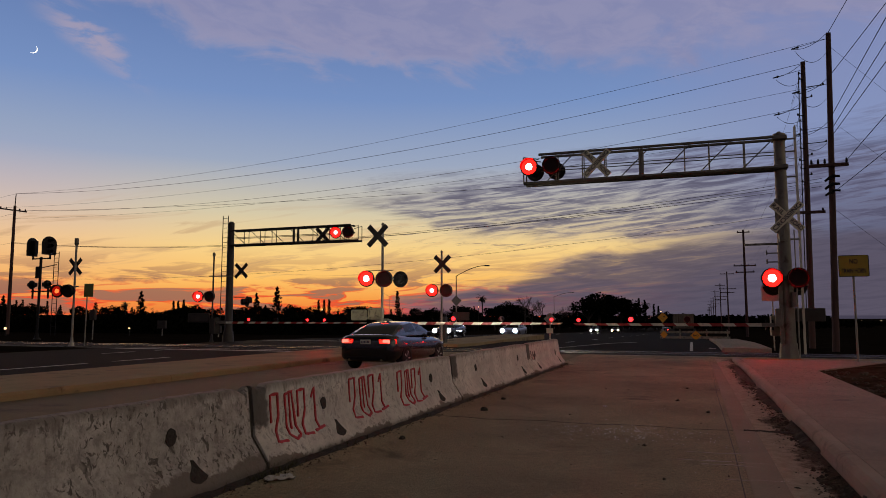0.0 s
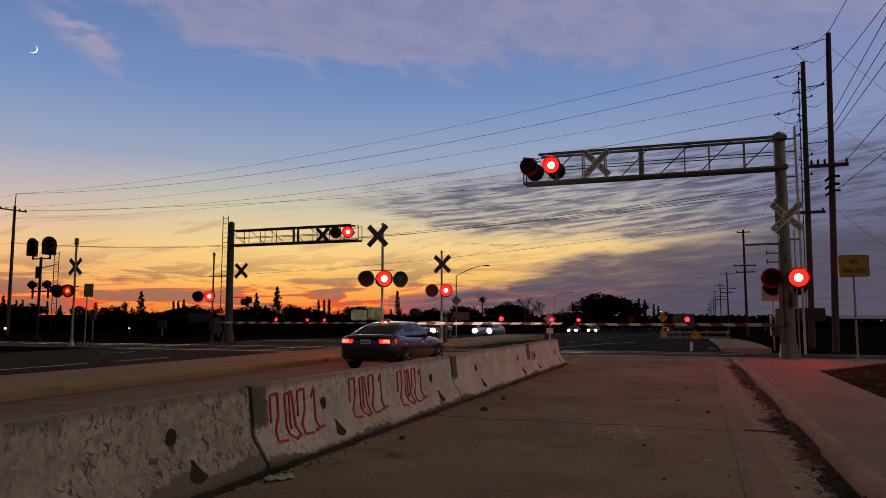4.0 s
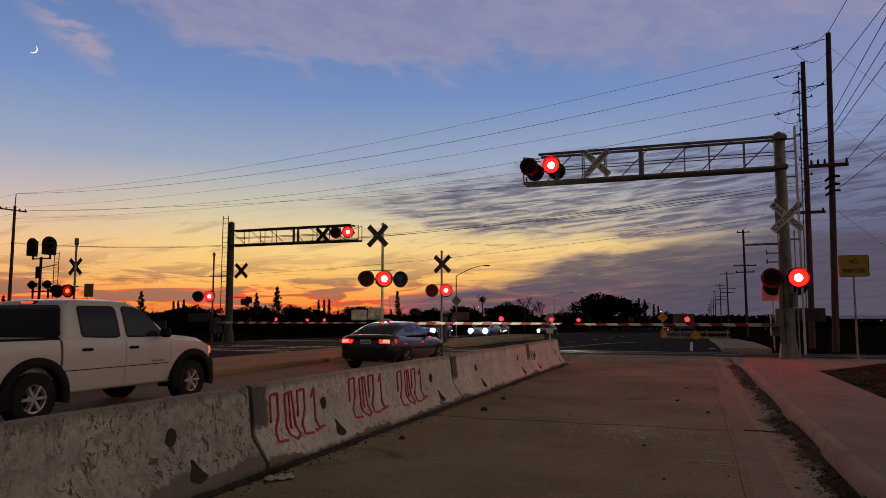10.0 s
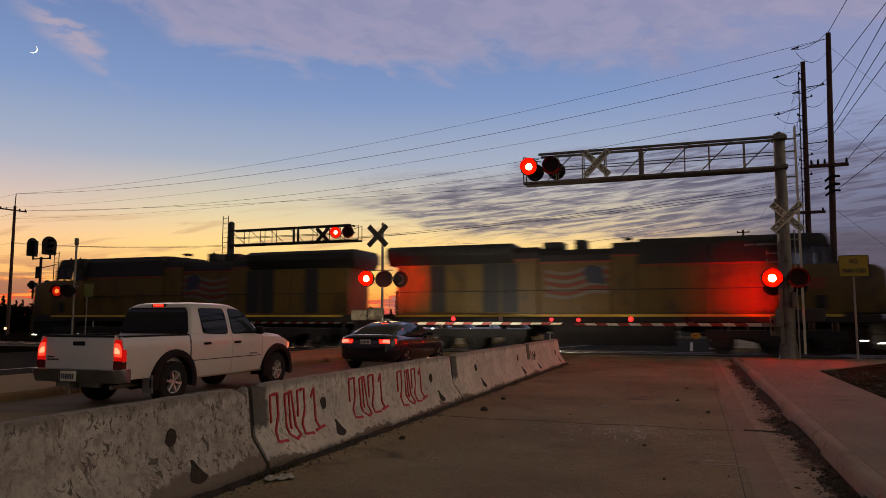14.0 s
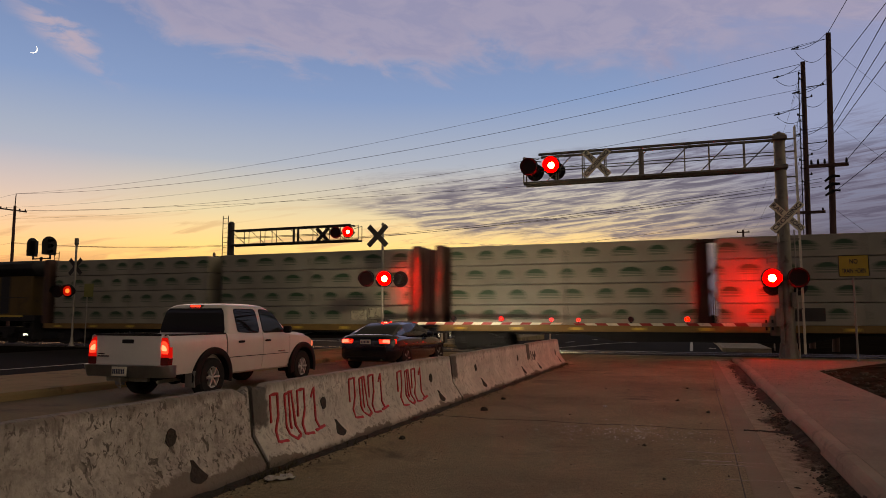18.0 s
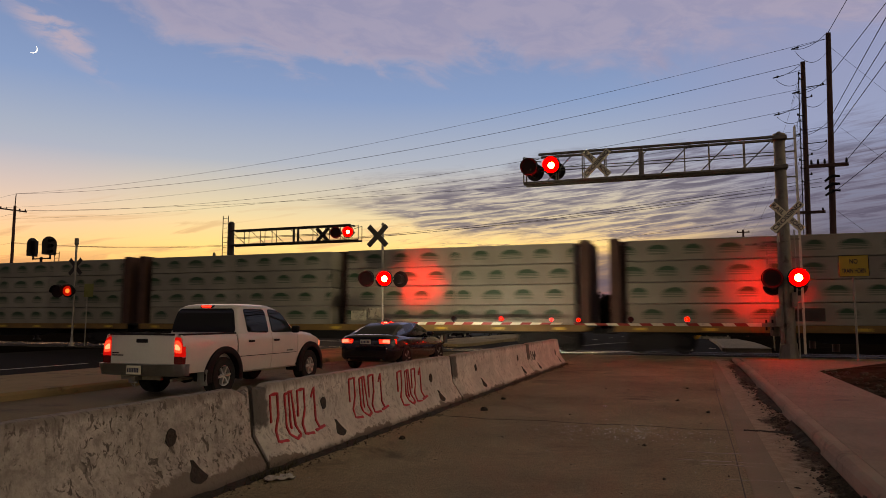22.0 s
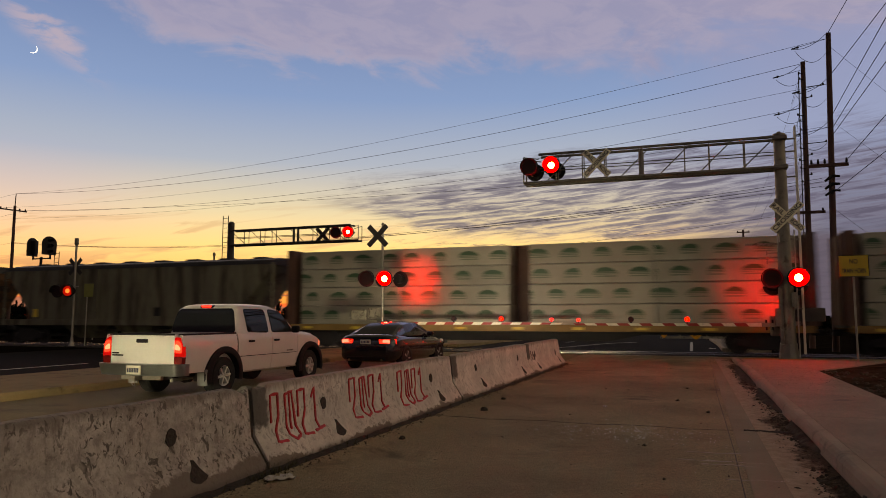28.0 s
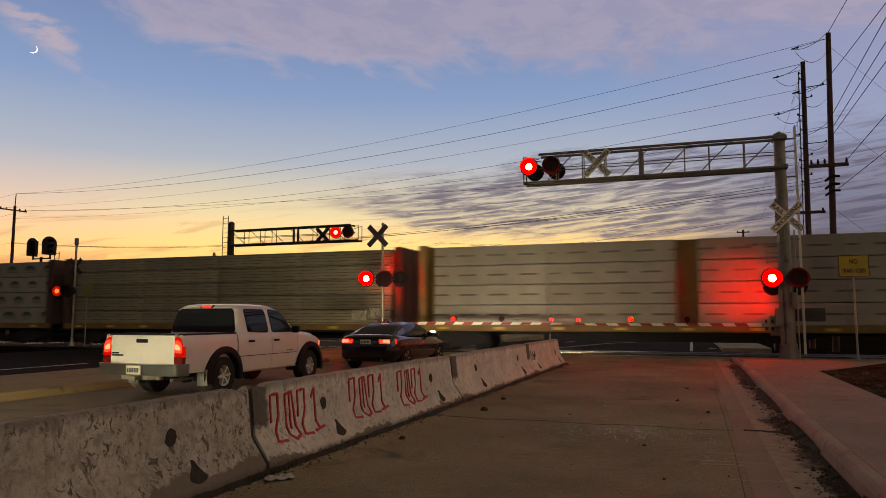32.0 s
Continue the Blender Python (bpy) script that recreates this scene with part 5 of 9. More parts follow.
        rbox(bm, min(s * 0.70, s * 0.80), max(s * 0.70, s * 0.80), 2.10, 2.27, 0.80, 0.96, 0.04, 3)
        part("front_marker", bm, "amber", th, "corner lamp, its glow painting red light caught from ahead")
        bm = B()
        box(bm, min(s * 0.88, s * 0.893), max(s * 0.88, s * 0.893), 0.62, 0.88, 0.752, 0.776)
        part("badge", bm, "chrome", th)
    # bed with open top
    bm = B()
    for s in (1, -1):
        rbox(bm, min(s * 0.76, s * 0.80), max(s * 0.76, s * 0.80), -2.76, -1.21, 0.62, 1.16, 0.01, 1)
    rbox(bm, -0.80, 0.80, -2.70, -1.21, 0.58, 0.70, 0.01, 1)
    rbox(bm, -0.80, 0.80, -1.27, -1.21, 0.58, 1.17, 0.02, 2)
    part("cargo_bed", bm, "white_paint", th, "open white cargo bed", smooth=50)
    for s in (1, -1):
        bm = B()
        rbox(bm, min(s * 0.75, s * 0.862), max(s * 0.75, s * 0.862), -2.78, -1.2, 1.165, 1.195, 0.01, 1)
        part("bed_rail_cap", bm, "black_plastic", th, "black bed rail cap")
    bm = B()
    rbox(bm, -0.73, 0.73, -2.83, -2.74, 0.60, 1.18, 0.03, 3)
    gate = part("tailgate", bm, "white_paint", th, "white tailgate", smooth=50)
    bm = B()
    rbox(bm, -0.13, 0.13, -2.845, -2.82, 1.03, 1.10, 0.012, 2)
    part("tailgate_handle", bm, "black_plastic", gate, "black tailgate handle")
    bm = B()
    rbox(bm, -0.72, 0.72, -2.842, -2.81, 1.165, 1.20, 0.012, 2)
    part("tailgate_cap", bm, "black_plastic", gate)
    for x0, x1, z in ((-0.68, -0.42, 0.80), (-0.68, -0.52, 0.84)):
        bm = B()
        box(bm, x0, x1, -2.838, -2.828, z - 0.012, z + 0.012)
        part("badge", bm, "chrome", gate, "small unreadable badge")
    for s in (1, -1):
        shape = rounded([(s * 0.725, 0.66), (s * 0.893, 0.66), (s * 0.905, 0.80), (s * 0.893, 0.98), (s * 0.845, 1.10), (s * 0.77, 1.135), (s * 0.725, 1.13)], 0.04, 3)
        bm = B()
        prism(bm, shape, 1, -2.825, -2.735)
        bevelled(bm, 0.012, 2)
        lamp = part("tail_lamp", bm, "tail_glow", th, "tall red tail lamp, lit", smooth=50)
        bm = B()
        prism(bm, rounded([(s * 0.735, 0.86), (s * 0.885, 0.85), (s * 0.88, 0.99), (s * 0.83, 1.07), (s * 0.74, 1.08)], 0.04, 3), 1, -2.832, -2.70)
        part("brake_light", bm, "tail", lamp, "lit brake light", smooth=40)
        bm = B()
        prism(bm, rounded([(s * 0.745, 0.91), (s * 0.855, 0.90), (s * 0.85, 0.96), (s * 0.79, 1.005), (s * 0.745, 1.01)], 0.025, 3), 1, -2.838, -2.80)
        part("bulb_glow", bm, "brake_hot", lamp, "hot yellow centre of the brake light")
        bm = B()
        prism(bm, rounded([(s * 0.722, 0.655), (s * 0.895, 0.655), (s * 0.907, 0.79), (s * 0.722, 0.79)], 0.02, 2), 1, -2.829, -2.732)
        part("reverse_lens", bm, "red_plastic", lamp)
    bm = B()
    rbox(bm, -0.16, 0.16, -1.065, -0.95, 1.69, 1.742, 0.02, 2)
    part("third_brake_light", bm, "black_plastic", th)
    bm = B()
    rbox(bm, -0.125, 0.125, -1.075, -0.99, 1.70, 1.735, 0.012, 1)
    part("brake_light", bm, "tail", th, "lit high brake light")
    # rear bumper, plate, hitch, exhaust, mud flap
    bm = B()
    prism(bm, rounded([(-0.92, -2.62), (-0.955, -2.84), (-0.86, -2.97), (-0.32, -3.01), (0.32, -3.01), (0.86, -2.97), (0.955, -2.84), (0.92, -2.62), (0.80, -2.62), (0.80, -2.80), (-0.80, -2.80), (-0.80, -2.62)], 0.06, 3), 2, 0.445, 0.655)
    bevelled(bm, 0.022, 3)
    for v in bm.verts:  # the face leans in towards the road
        if v.co.y < -2.7:
            v.co.y += 0.34 * (0.655 - v.co.z)
    part("rear_bumper", bm, "bumper_dark", th, "dull chrome step bumper", smooth=40)
    bm = B()
    rbox(bm, -0.16, 0.16, -3.03, -3.0, 0.47, 0.63, 0.008, 1)
    plate = part("number_plate", bm, "plate", th, "white number plate")
    bm = B()
    for i in range(7):
        box(bm, -0.13 + i * 0.038, -0.105 + i * 0.038, -3.034, -3.028, 0.51, 0.59)
    part("plate_bars", bm, "plate_ink", plate, "plain dark bars")
    bm = B()
    bar(bm, (-0.45, -2.8, 0.40), (0.45, -2.8, 0.40), 0.07)
    rbox(bm, -0.04, 0.04, -3.02, -2.78, 0.36, 0.44, 0.01, 1)
    rod(bm, (0.02, -3.0, 0.38), (0.05, -3.02, 0.26), 0.012, seg=6)
    rod(bm, (0.05, -3.02, 0.26), (-0.10, -2.95, 0.30), 0.010, seg=6)
    part("tow_hitch", bm, "galv", th, "tow hitch with hanging chain")
    bm = B()
    rod(bm, (0.45, -1.9, 0.36), (0.62, -2.75, 0.36), 0.035, seg=10)
    part("exhaust_pipe", bm, "galv", th)
    for s in (1, -1):
        bm = B()
        rbox(bm, min(s * 0.70, s * 0.92), max(s * 0.70, s * 0.92), -2.16, -2.13, 0.22, 0.52, 0.006, 1)
        part("mud_flap", bm, "bumper_grey", th, "pale mud flap")
    bm = B()
    rbox(bm, -0.55, 0.55, -2.7, 2.1, 0.36, 0.56, 0.03, 1)
    part("chassis", bm, "black", th)
    bm = B()
    rod(bm, (-0.75, REAR_AXLE, HUB), (0.75, REAR_AXLE, HUB), 0.06, seg=10)
    lathe(bm, [(0.05, -0.14), (0.16, -0.06), (0.16, 0.06), (0.05, 0.14)], 12, (0, REAR_AXLE, HUB), 1)
    part("rear_axle", bm, "black", th)
    bm = B()
    rbox(bm, -0.84, 0.84, 2.02, 2.36, 0.40, 0.76, 0.12, 4)
    part("front_bumper", bm, "black_plastic", th, "dark plastic front bumper", smooth=40)
    bm = B()
    rbox(bm, -0.48, 0.48, 2.17, 2.28, 0.76, 0.92, 0.03, 2)
    part("grille", bm, "black_plastic", th)
    for s in (1, -1):
        bm = B()
        rbox(bm, min(s * 0.49, s * 0.72), max(s * 0.49, s * 0.72), 2.12, 2.27, 0.79, 0.95, 0.04, 2)
        part("headlamp", bm, "chrome", th)
    wheels = [wheel_into(th, s * 0.765, y, HUB, 0.26, 0.20, 6) for s in (1, -1) for y in (REAR_AXLE, FRONT_AXLE)]
    return th, wheels


PICKUP_X = -9.47
PICKUP_ROWS = [(0, -4.8), (2, -2.1), (4, 0.62), (5.5, 2.72), (6.5, 4.12), (7.1, 4.98), (7.5, 5.57), (8, 6.29), (8.5, 6.98), (9, 7.67), (9.5, 8.34), (10, 8.95), (10.5, 9.48), (11, 9.94),
               (11.5, 10.36), (12, 10.69), (12.5, 10.96), (13, 11.21), (13.5, 11.46), (14, 11.72), (14.5, 11.94), (15.5, 12.26), (16.5, 12.49), (17.5, 12.69),
               (18.5, 12.85), (19.5, 12.91), (20.5, 12.99), (21.5, 13.10), (22, 13.12), (32, 13.12)]
truck, truck_wheels = pickup_truck(pose(PICKUP_X, -4.8, 0))
MOVERS.append((truck, [(t, pose(PICKUP_X, y, 0)) for t, y in PICKUP_ROWS]))


def rolled(rows, t):
    """The place along its lane at the time t."""
    for (t0, y0), (t1, y1) in zip(rows, rows[1:]):
        if t <= t1:
            return y0 + (y1 - y0) * (t - t0) / (t1 - t0)
    return rows[-1][1]


def wheel_rows(wheel, rows, r, until, dt=0.2):
    at = wheel.matrix_basis.copy()
    out = []
    t = 0.0
    while t < until:
        out.append((t, at @ pose(0, 0, 0, -math.degrees((rolled(rows, t) - rows[0][1]) / r))))
        t += dt
    out.append((CLIP, out[-1][1]))
    return out


for w in truck_wheels:
    MOVERS.append((w, wheel_rows(w, PICKUP_ROWS, HUB, 22.2)))


def saloon(m, label, paint, tails="tail", heads=None, category="car", plate_rear=True, name="car", rows=None):
    """A two-door car, from lofted sections; tails and heads name the glowing materials or None."""
    th = thing(name, label, category, m)
    st = [(-2.29, 0.62, 0.42, 0.78), (-2.25, 0.78, 0.30, 0.93), (-2.12, 0.85, 0.24, 1.00), (-1.7, 0.885, 0.22, 1.02), (-0.9, 0.89, 0.20, 0.98), (0.0, 0.89, 0.20, 0.95),
          (0.9, 0.89, 0.20, 0.93), (1.45, 0.88, 0.21, 0.87), (1.9, 0.85, 0.24, 0.78), (2.15, 0.76, 0.27, 0.68), (2.27, 0.58, 0.34, 0.58)]
    bm = B()
    rings = []
    for y, hw, zb, zt in st:
        ring = []
        for i in range(20):
            t = 2 * math.pi * (i + 0.5) / 20
            c, s = math.cos(t), math.sin(t)
            e = 0.42
            ring.append((hw * math.copysign(abs(c) ** e, c), y, (zb + zt) / 2 + (zt - zb) / 2 * math.copysign(abs(s) ** 0.36, s)))
        rings.append(ring)
    loft(bm, rings)
    part("car_body", bm, paint, th, smooth=60)
    # cabin: a grid of points over the roof from belt to belt, cut into roof, pillars and panes
    roofline = [(-1.90, 0.99, 0.72), (-1.70, 1.065, 0.735), (-1.42, 1.18, 0.76), (-1.15, 1.275, 0.775), (-0.90, 1.335, 0.785), (-0.62, 1.368, 0.79), (-0.36, 1.38, 0.79), (-0.30, 1.381, 0.79),
                (-0.05, 1.375, 0.79), (0.12, 1.355, 0.79), (0.36, 1.275, 0.785), (0.62, 1.145, 0.78), (0.88, 1.01, 0.765), (1.05, 0.925, 0.75)]
    rows_ = []
    for y, zr, wb in roofline:
        zb = 0.955 - 0.012 * (y + 0.4)
        rise = max(0.0, zr - zb)
        wr = wb - 0.52 * rise
        half = [(wb, min(zb, zr)), (wb - 0.10 * rise, zb + 0.28 * rise), (wb - 0.30 * rise, zb + 0.66 * rise), (wr + 0.015, zb + 0.87 * rise), (wr - 0.09, zb + 0.96 * rise), (wr * 0.45, zr - 0.004), (0.0, zr)]
        rows_.append([(x, y, z) for x, z in half] + [(-x, y, z) for x, z in half[-2::-1]])
    groups = {}
    m_ = len(rows_[0]) - 1
    for i in range(len(rows_) - 1):
        ym = (roofline[i][0] + roofline[i + 1][0]) / 2
        for j in range(m_):
            side = j < 3 or j >= m_ - 3
            edge = j in (3, m_ - 4)
            kind = "cabin"
            if side and j not in (0, m_ - 1) and -1.2 < ym < 0.55 and abs(ym + 0.33) > 0.04:
                kind = ("rear_quarter_window" if ym < -0.33 else "side_window") + ("_r" if j < 3 else "_l")
            elif not side and not edge and ym < -0.88:
                kind = "rear_window"
            elif not side and not edge and ym > 0.12:
                kind = "windscreen"
            groups.setdefault(kind, []).append((i, j))
    for kind, cells in groups.items():
        bm = B()
        vs = {}
        for i, j in cells:
            q = []
            for ij in ((i, j), (i + 1, j), (i + 1, j + 1), (i, j + 1)):
                if ij not in vs:
                    vs[ij] = bm.verts.new(rows_[ij[0]][ij[1]])
                q.append(vs[ij])
            bm.faces.new(q)
        bmesh.ops.recalc_face_normals(bm, faces=bm.faces)
        bmesh.ops.solidify(bm, geom=bm.faces[:], thickness=0.012)
        nm = kind[:-2] if kind[-2:] in ("_r", "_l") else kind
        part(nm, bm, paint if nm == "cabin" else "glass" if nm != "side_window" else "glass_clear", th, "" if nm == "cabin" else "dark tinted glass", smooth=50)
    for s in (1, -1):
        bm = B()
        for (y0, z0, w0), (y1, z1, w1) in zip(roofline[3:11], roofline[4:12]):
            bar(bm, (s * (w0 + 0.004), y0, 0.957 - 0.012 * (y0 + 0.4)), (s * (w1 + 0.004), y1, 0.957 - 0.012 * (y1 + 0.4)), 0.018)
        part("window_trim", bm, "chrome", th, "thin bright window trim")
    for s in (1, -1):
        bm = B()
        loft(bm, [[(s * 0.40, y0, 0.775), (s * 0.70, y0 + 0.02, 0.745), (s * x1, y1, 0.755), (s * x1, y1, 0.88), (s * 0.70, y0 + 0.02, 0.895), (s * 0.40, y0, 0.885)] for y0, x1, y1 in ((-2.20, 0.80, -1.98), (-2.285, 0.868, -2.08))])
        bevelled(bm, 0.012, 2)
        lamp = part("tail_lamp", bm, "tail_dim" if tails else "red_plastic", th, "red tail lamp", smooth=50)
        if tails:
            for z in (0.785, 0.835):
                bm = B()
                rbox(bm, min(s * 0.43, s * 0.70), max(s * 0.43, s * 0.70), -2.302, -2.26, z - 0.016, z + 0.016, 0.01, 1)
                part("light_bar", bm, tails, lamp, "lit tail light bar")
            bm = B()
            rbox(bm, min(s * 0.52, s * 0.74), max(s * 0.52, s * 0.74), -2.305, -2.25, 0.768, 0.872, 0.03, 2)
            part("brake_bulb", bm, "brake_red", lamp, "bright brake bulb")
        bm = B()
        rbox(bm, min(s * 0.80, s * 1.0), max(s * 0.80, s * 1.0), 0.45, 0.60, 0.93, 1.05, 0.03, 2)
        part("door_mirror", bm, paint, th, smooth=40)
        bm = B()
        rbox(bm, min(s * 0.50, s * 0.76), max(s * 0.50, s * 0.76), 2.0, 2.24, 0.58, 0.70, 0.03, 2)
        lamp = part("headlamp", bm, "glass_clear", th, smooth=40)
        if heads:
            bm = B()
            # oncoming cars get outsize bulbs that stand in for headlamp glare
            g = 1.0 if heads == "head_beam" else 2.3
            lathe(bm, [(0.005, 0.035), (0.06 * g, 0.03), (0.085 * g, 0.0), (0.06 * g, -0.02)], 14, (s * 0.64, 2.26, 0.645), 1)
            part("head_bulb", bm, heads, lamp, "lit headlamp", smooth=40)
            bm = B()
            lathe(bm, [(0.005, 0.02), (0.04, 0.015), (0.045, -0.02)], 12, (s * 0.60, 2.26, 0.40), 1)
            part("fog_lamp", bm, "chrome", th, smooth=40)
        for y in (-1.36, 1.38):
            bm = B()
            pts = [(y + 0.36 * math.cos(radians(a)), 0.32 + 0.36 * math.sin(radians(a))) for a in range(-20, 201, 12)]
            prism(bm, pts, 0, min(s * 0.70, s * 0.897), max(s * 0.70, s * 0.897))
            part("wheel_well", bm, "black", th)
    bm = B()
    rbox(bm, -0.16, 0.16, -2.305, -2.28, 0.745, 0.87, 0.008, 1)
    pl = part("number_plate", bm, "plate", th, "pale number plate")
    bm = B()
    for i in range(6):
        box(bm, -0.125 + i * 0.044, -0.10 + i * 0.044, -2.309, -2.303, 0.775, 0.835)
    part("plate_bars", bm, "plate_ink", pl, "plain dark bars")
    bm = B()
    rbox(bm, -0.11, 0.11, -1.00, -0.95, 1.296, 1.322, 0.008, 2)
    part("high_brake_light", bm, tails or "red_plastic", th)
    bm = B()
    rbox(bm, -0.015, 0.015, -0.80, -0.66, 1.35, 1.392, 0.01, 2)
    part("roof_fin", bm, paint, th)
    bm = B()
    rbox(bm, -0.60, 0.60, -2.30, -2.15, 0.30, 0.40, 0.03, 2)
    part("rear_valance", bm, "black_plastic", th)
    for x in (-0.5, 0.5):
        bm = B()
        rod(bm, (x, -2.1, 0.30), (x, -2.31, 0.30), 0.035, seg=10)
        part("exhaust_tip", bm, "chrome", th)
    wheels = [wheel_into(th, s * 0.79, y, 0.32, 0.22, 0.225, 5) for s in (1, -1) for y in (-1.36, 1.38)]
    return th, wheels


saloon(pose(-8.72, 20.35, 0, 0, 0, 0), "glossy dark navy two-door car waiting with red tail lights", "navy_paint")

# oncoming cars beyond the crossing, facing the railway
FAR_CARS = [
    ("dark car with white headlamps waiting beyond the tracks", "head_white", -20.5, [(0, 57.5), (1.5, 54.8), (4, 53.6), (32, 53.5)]),
    ("silver-blue car with cool headlamps waiting beyond the tracks", "head_cool", -16.8, [(0, 66.5), (1, 63.5), (3, 58.6), (5, 56.6), (7, 56.1), (32, 56.0)]),
    ("car with warm yellow headlamps approaching the crossing", "head_warm", -16.8, [(0, 167), (1, 157), (3, 136), (6, 110), (8, 95), (9, 89), (11, 79), (13, 71), (16, 65.5), (32, 65)]),
    ("car with white headlamps approaching the crossing", "head_white", -20.5, [(0, 158), (3, 136), (6, 113), (8, 96), (9, 86), (10, 74), (11.5, 63.5), (13, 60.5), (32, 60.4)]),
    ("distant car with yellow headlamps on the far road", "head_warm", -16.8, [(0, 400), (9, 310), (11, 275), (14, 210), (18, 120), (22, 80), (24, 75), (32, 74.5)]),
    ("distant car with white headlamps on the far road", "head_white", -20.5, [(0, 620), (9, 545), (11, 530), (14, 400), (20, 180), (24, 80), (26, 71), (32, 70.5)]),
]
M["silver_paint"] = mat("silver_car_paint", (0.20, 0.22, 0.28), 0.3, 0.3, var=0.08, bump=0.0, coat=0.8)
for label, lamp, x, rows in FAR_CARS:
    car, _ = saloon(pose(x, rows[0][1], dip(rows[0][1]), 0, 0, 180), label, "silver_paint" if "silver" in label else "navy_paint", None, lamp)
    full = []
    for (t0, y0), (t1, y1) in zip(rows, rows[1:]):
        full.append((t0, y0))
        if y0 > 42 and abs(y1 - y0) > 20:
            full.append(((t0 + t1) / 2, (y0 + y1) / 2))
    full.append(rows[-1])
    MOVERS.append((car, [(t, pose(x, y + 2.29, dip(y), 0, 0, 180)) for t, y in full]))
for x, y in ((-6.0, 175.0),):
    saloon(pose(x, y, dip(y)), "distant car with red tail lights driving away" if y > 150 else "distant car with red tail lights by the road end", "navy_paint", "tail")

# the next car in the queue, whose headlamps light the pickup's tail
follower, _ = saloon(pose(PICKUP_X, -30, 0), "dark car with bright headlamps queuing behind the pickup truck", "navy_paint", "tail", "head_beam")
MOVERS.append((follower, [(t, pose(PICKUP_X - 0.2, y - 2.29, 0)) for t, y in ((0, -95), (10, -62), (18, -34), (22, -17), (24, -7.5), (25, -2.6), (26, 0.6), (27.5, 2.3), (29, 2.8), (32, 2.85))]))
# ---- the freight train ----
SPEED, NOSE_AT_12 = 15.95, -3.3
M.update({
    "loco_yellow": mat("locomotive_yellow", (0.115, 0.066, 0.006), 0.5, var=0.2, scale=0.6, fine=12, bump=0.02, dirt=(0.045, 0.030, 0.010), amount=0.45, dirt_scale=0.8, stretch=(1, 1, 0.6)),
    "loco_grey": mat("locomotive_grey", (0.014, 0.013, 0.013), 0.6, var=0.25, scale=0.7, fine=15, bump=0.05),
    "loco_red": mat("red_sill_stripe", (0.22, 0.03, 0.014), 0.5, var=0.15, bump=0.0),
    "frame_black": mat("underframe_black", (0.016, 0.014, 0.013), 0.8, var=0.4, scale=2, fine=25, bump=0.2),
    "reflective": mat("yellow_reflective_tape", (0.62, 0.42, 0.05), 0.4, var=0.1, bump=0.0),
    "flag_blue": mat("flag_blue", (0.02, 0.025, 0.05), 0.5, var=0.15, bump=0.0),
    "flag_red": mat("flag_red", (0.16, 0.022, 0.012), 0.5, var=0.15, bump=0.0),
    "flag_white": mat("flag_white", (0.13, 0.11, 0.085), 0.5, var=0.15, bump=0.0),
    "car_brown": mat("centrebeam_brown", (0.075, 0.034, 0.020), 0.7, var=0.35, scale=0.8, fine=15, bump=0.08),
    "car_ochre": mat("centrebeam_ochre", (0.20, 0.115, 0.028), 0.65, var=0.3, scale=0.8, fine=15, bump=0.06),
    "hopper_tan": mat("hopper_tan", (0.150, 0.128, 0.086), 0.65, var=0.40, scale=0.8, fine=9, bump=0.05, dirt=(0.075, 0.056, 0.032), amount=0.55, dirt_scale=1.0, stretch=(2.6, 1, 0.22)),
    "hopper_rust": mat("hopper_rust", (0.105, 0.045, 0.013), 0.7, var=0.5, scale=0.9, fine=9, bump=0.08, dirt=(0.030, 0.015, 0.008), amount=0.6, dirt_scale=1.0, stretch=(3.0, 1, 0.2)),
    "hopper_grey": mat("hopper_grey", (0.135, 0.122, 0.078), 0.65, var=0.40, scale=0.7, fine=9, bump=0.05, dirt=(0.050, 0.040, 0.024), amount=0.6, dirt_scale=0.9, stretch=(2.2, 1, 0.26)),
    "end_light": glow("locomotive_lamp", (1.0, 0.85, 0.5), 9.0),
    "step_light": glow("ground_lamp", (1.0, 0.96, 0.85), 7.0),
})


def wheelset_mesh():
    bm = B()
    for y in (-0.755, 0.755):
        s = -1 if y < 0 else 1
        lathe(bm, [(0.10, y - s * 0.08), (0.42, y - s * 0.07), (0.49, y - s * 0.06), (0.485, y - s * 0.03), (0.46, y - s * 0.025), (0.455, y + s * 0.06), (0.38, y + s * 0.06), (0.33, y + s * 0.02), (0.12, y + s * 0.03), (0.08, y + s * 0.09)], 24, axis=1)
        for i in range(5):
            t = 2 * math.pi * i / 5
            box(bm, 0.2 * math.cos(t) - 0.04, 0.2 * math.cos(t) + 0.04, y + s * 0.02, y + s * 0.045, 0.2 * math.sin(t) - 0.04, 0.2 * math.sin(t) + 0.04)
    rod(bm, (0, -0.75, 0), (0, 0.75, 0), 0.08, seg=10)
    return mesh_of("wheelset", bm, "frame_black", 35)


WHEELSET = wheelset_mesh()
SPINNERS = []        # (wheelset, place along the train)


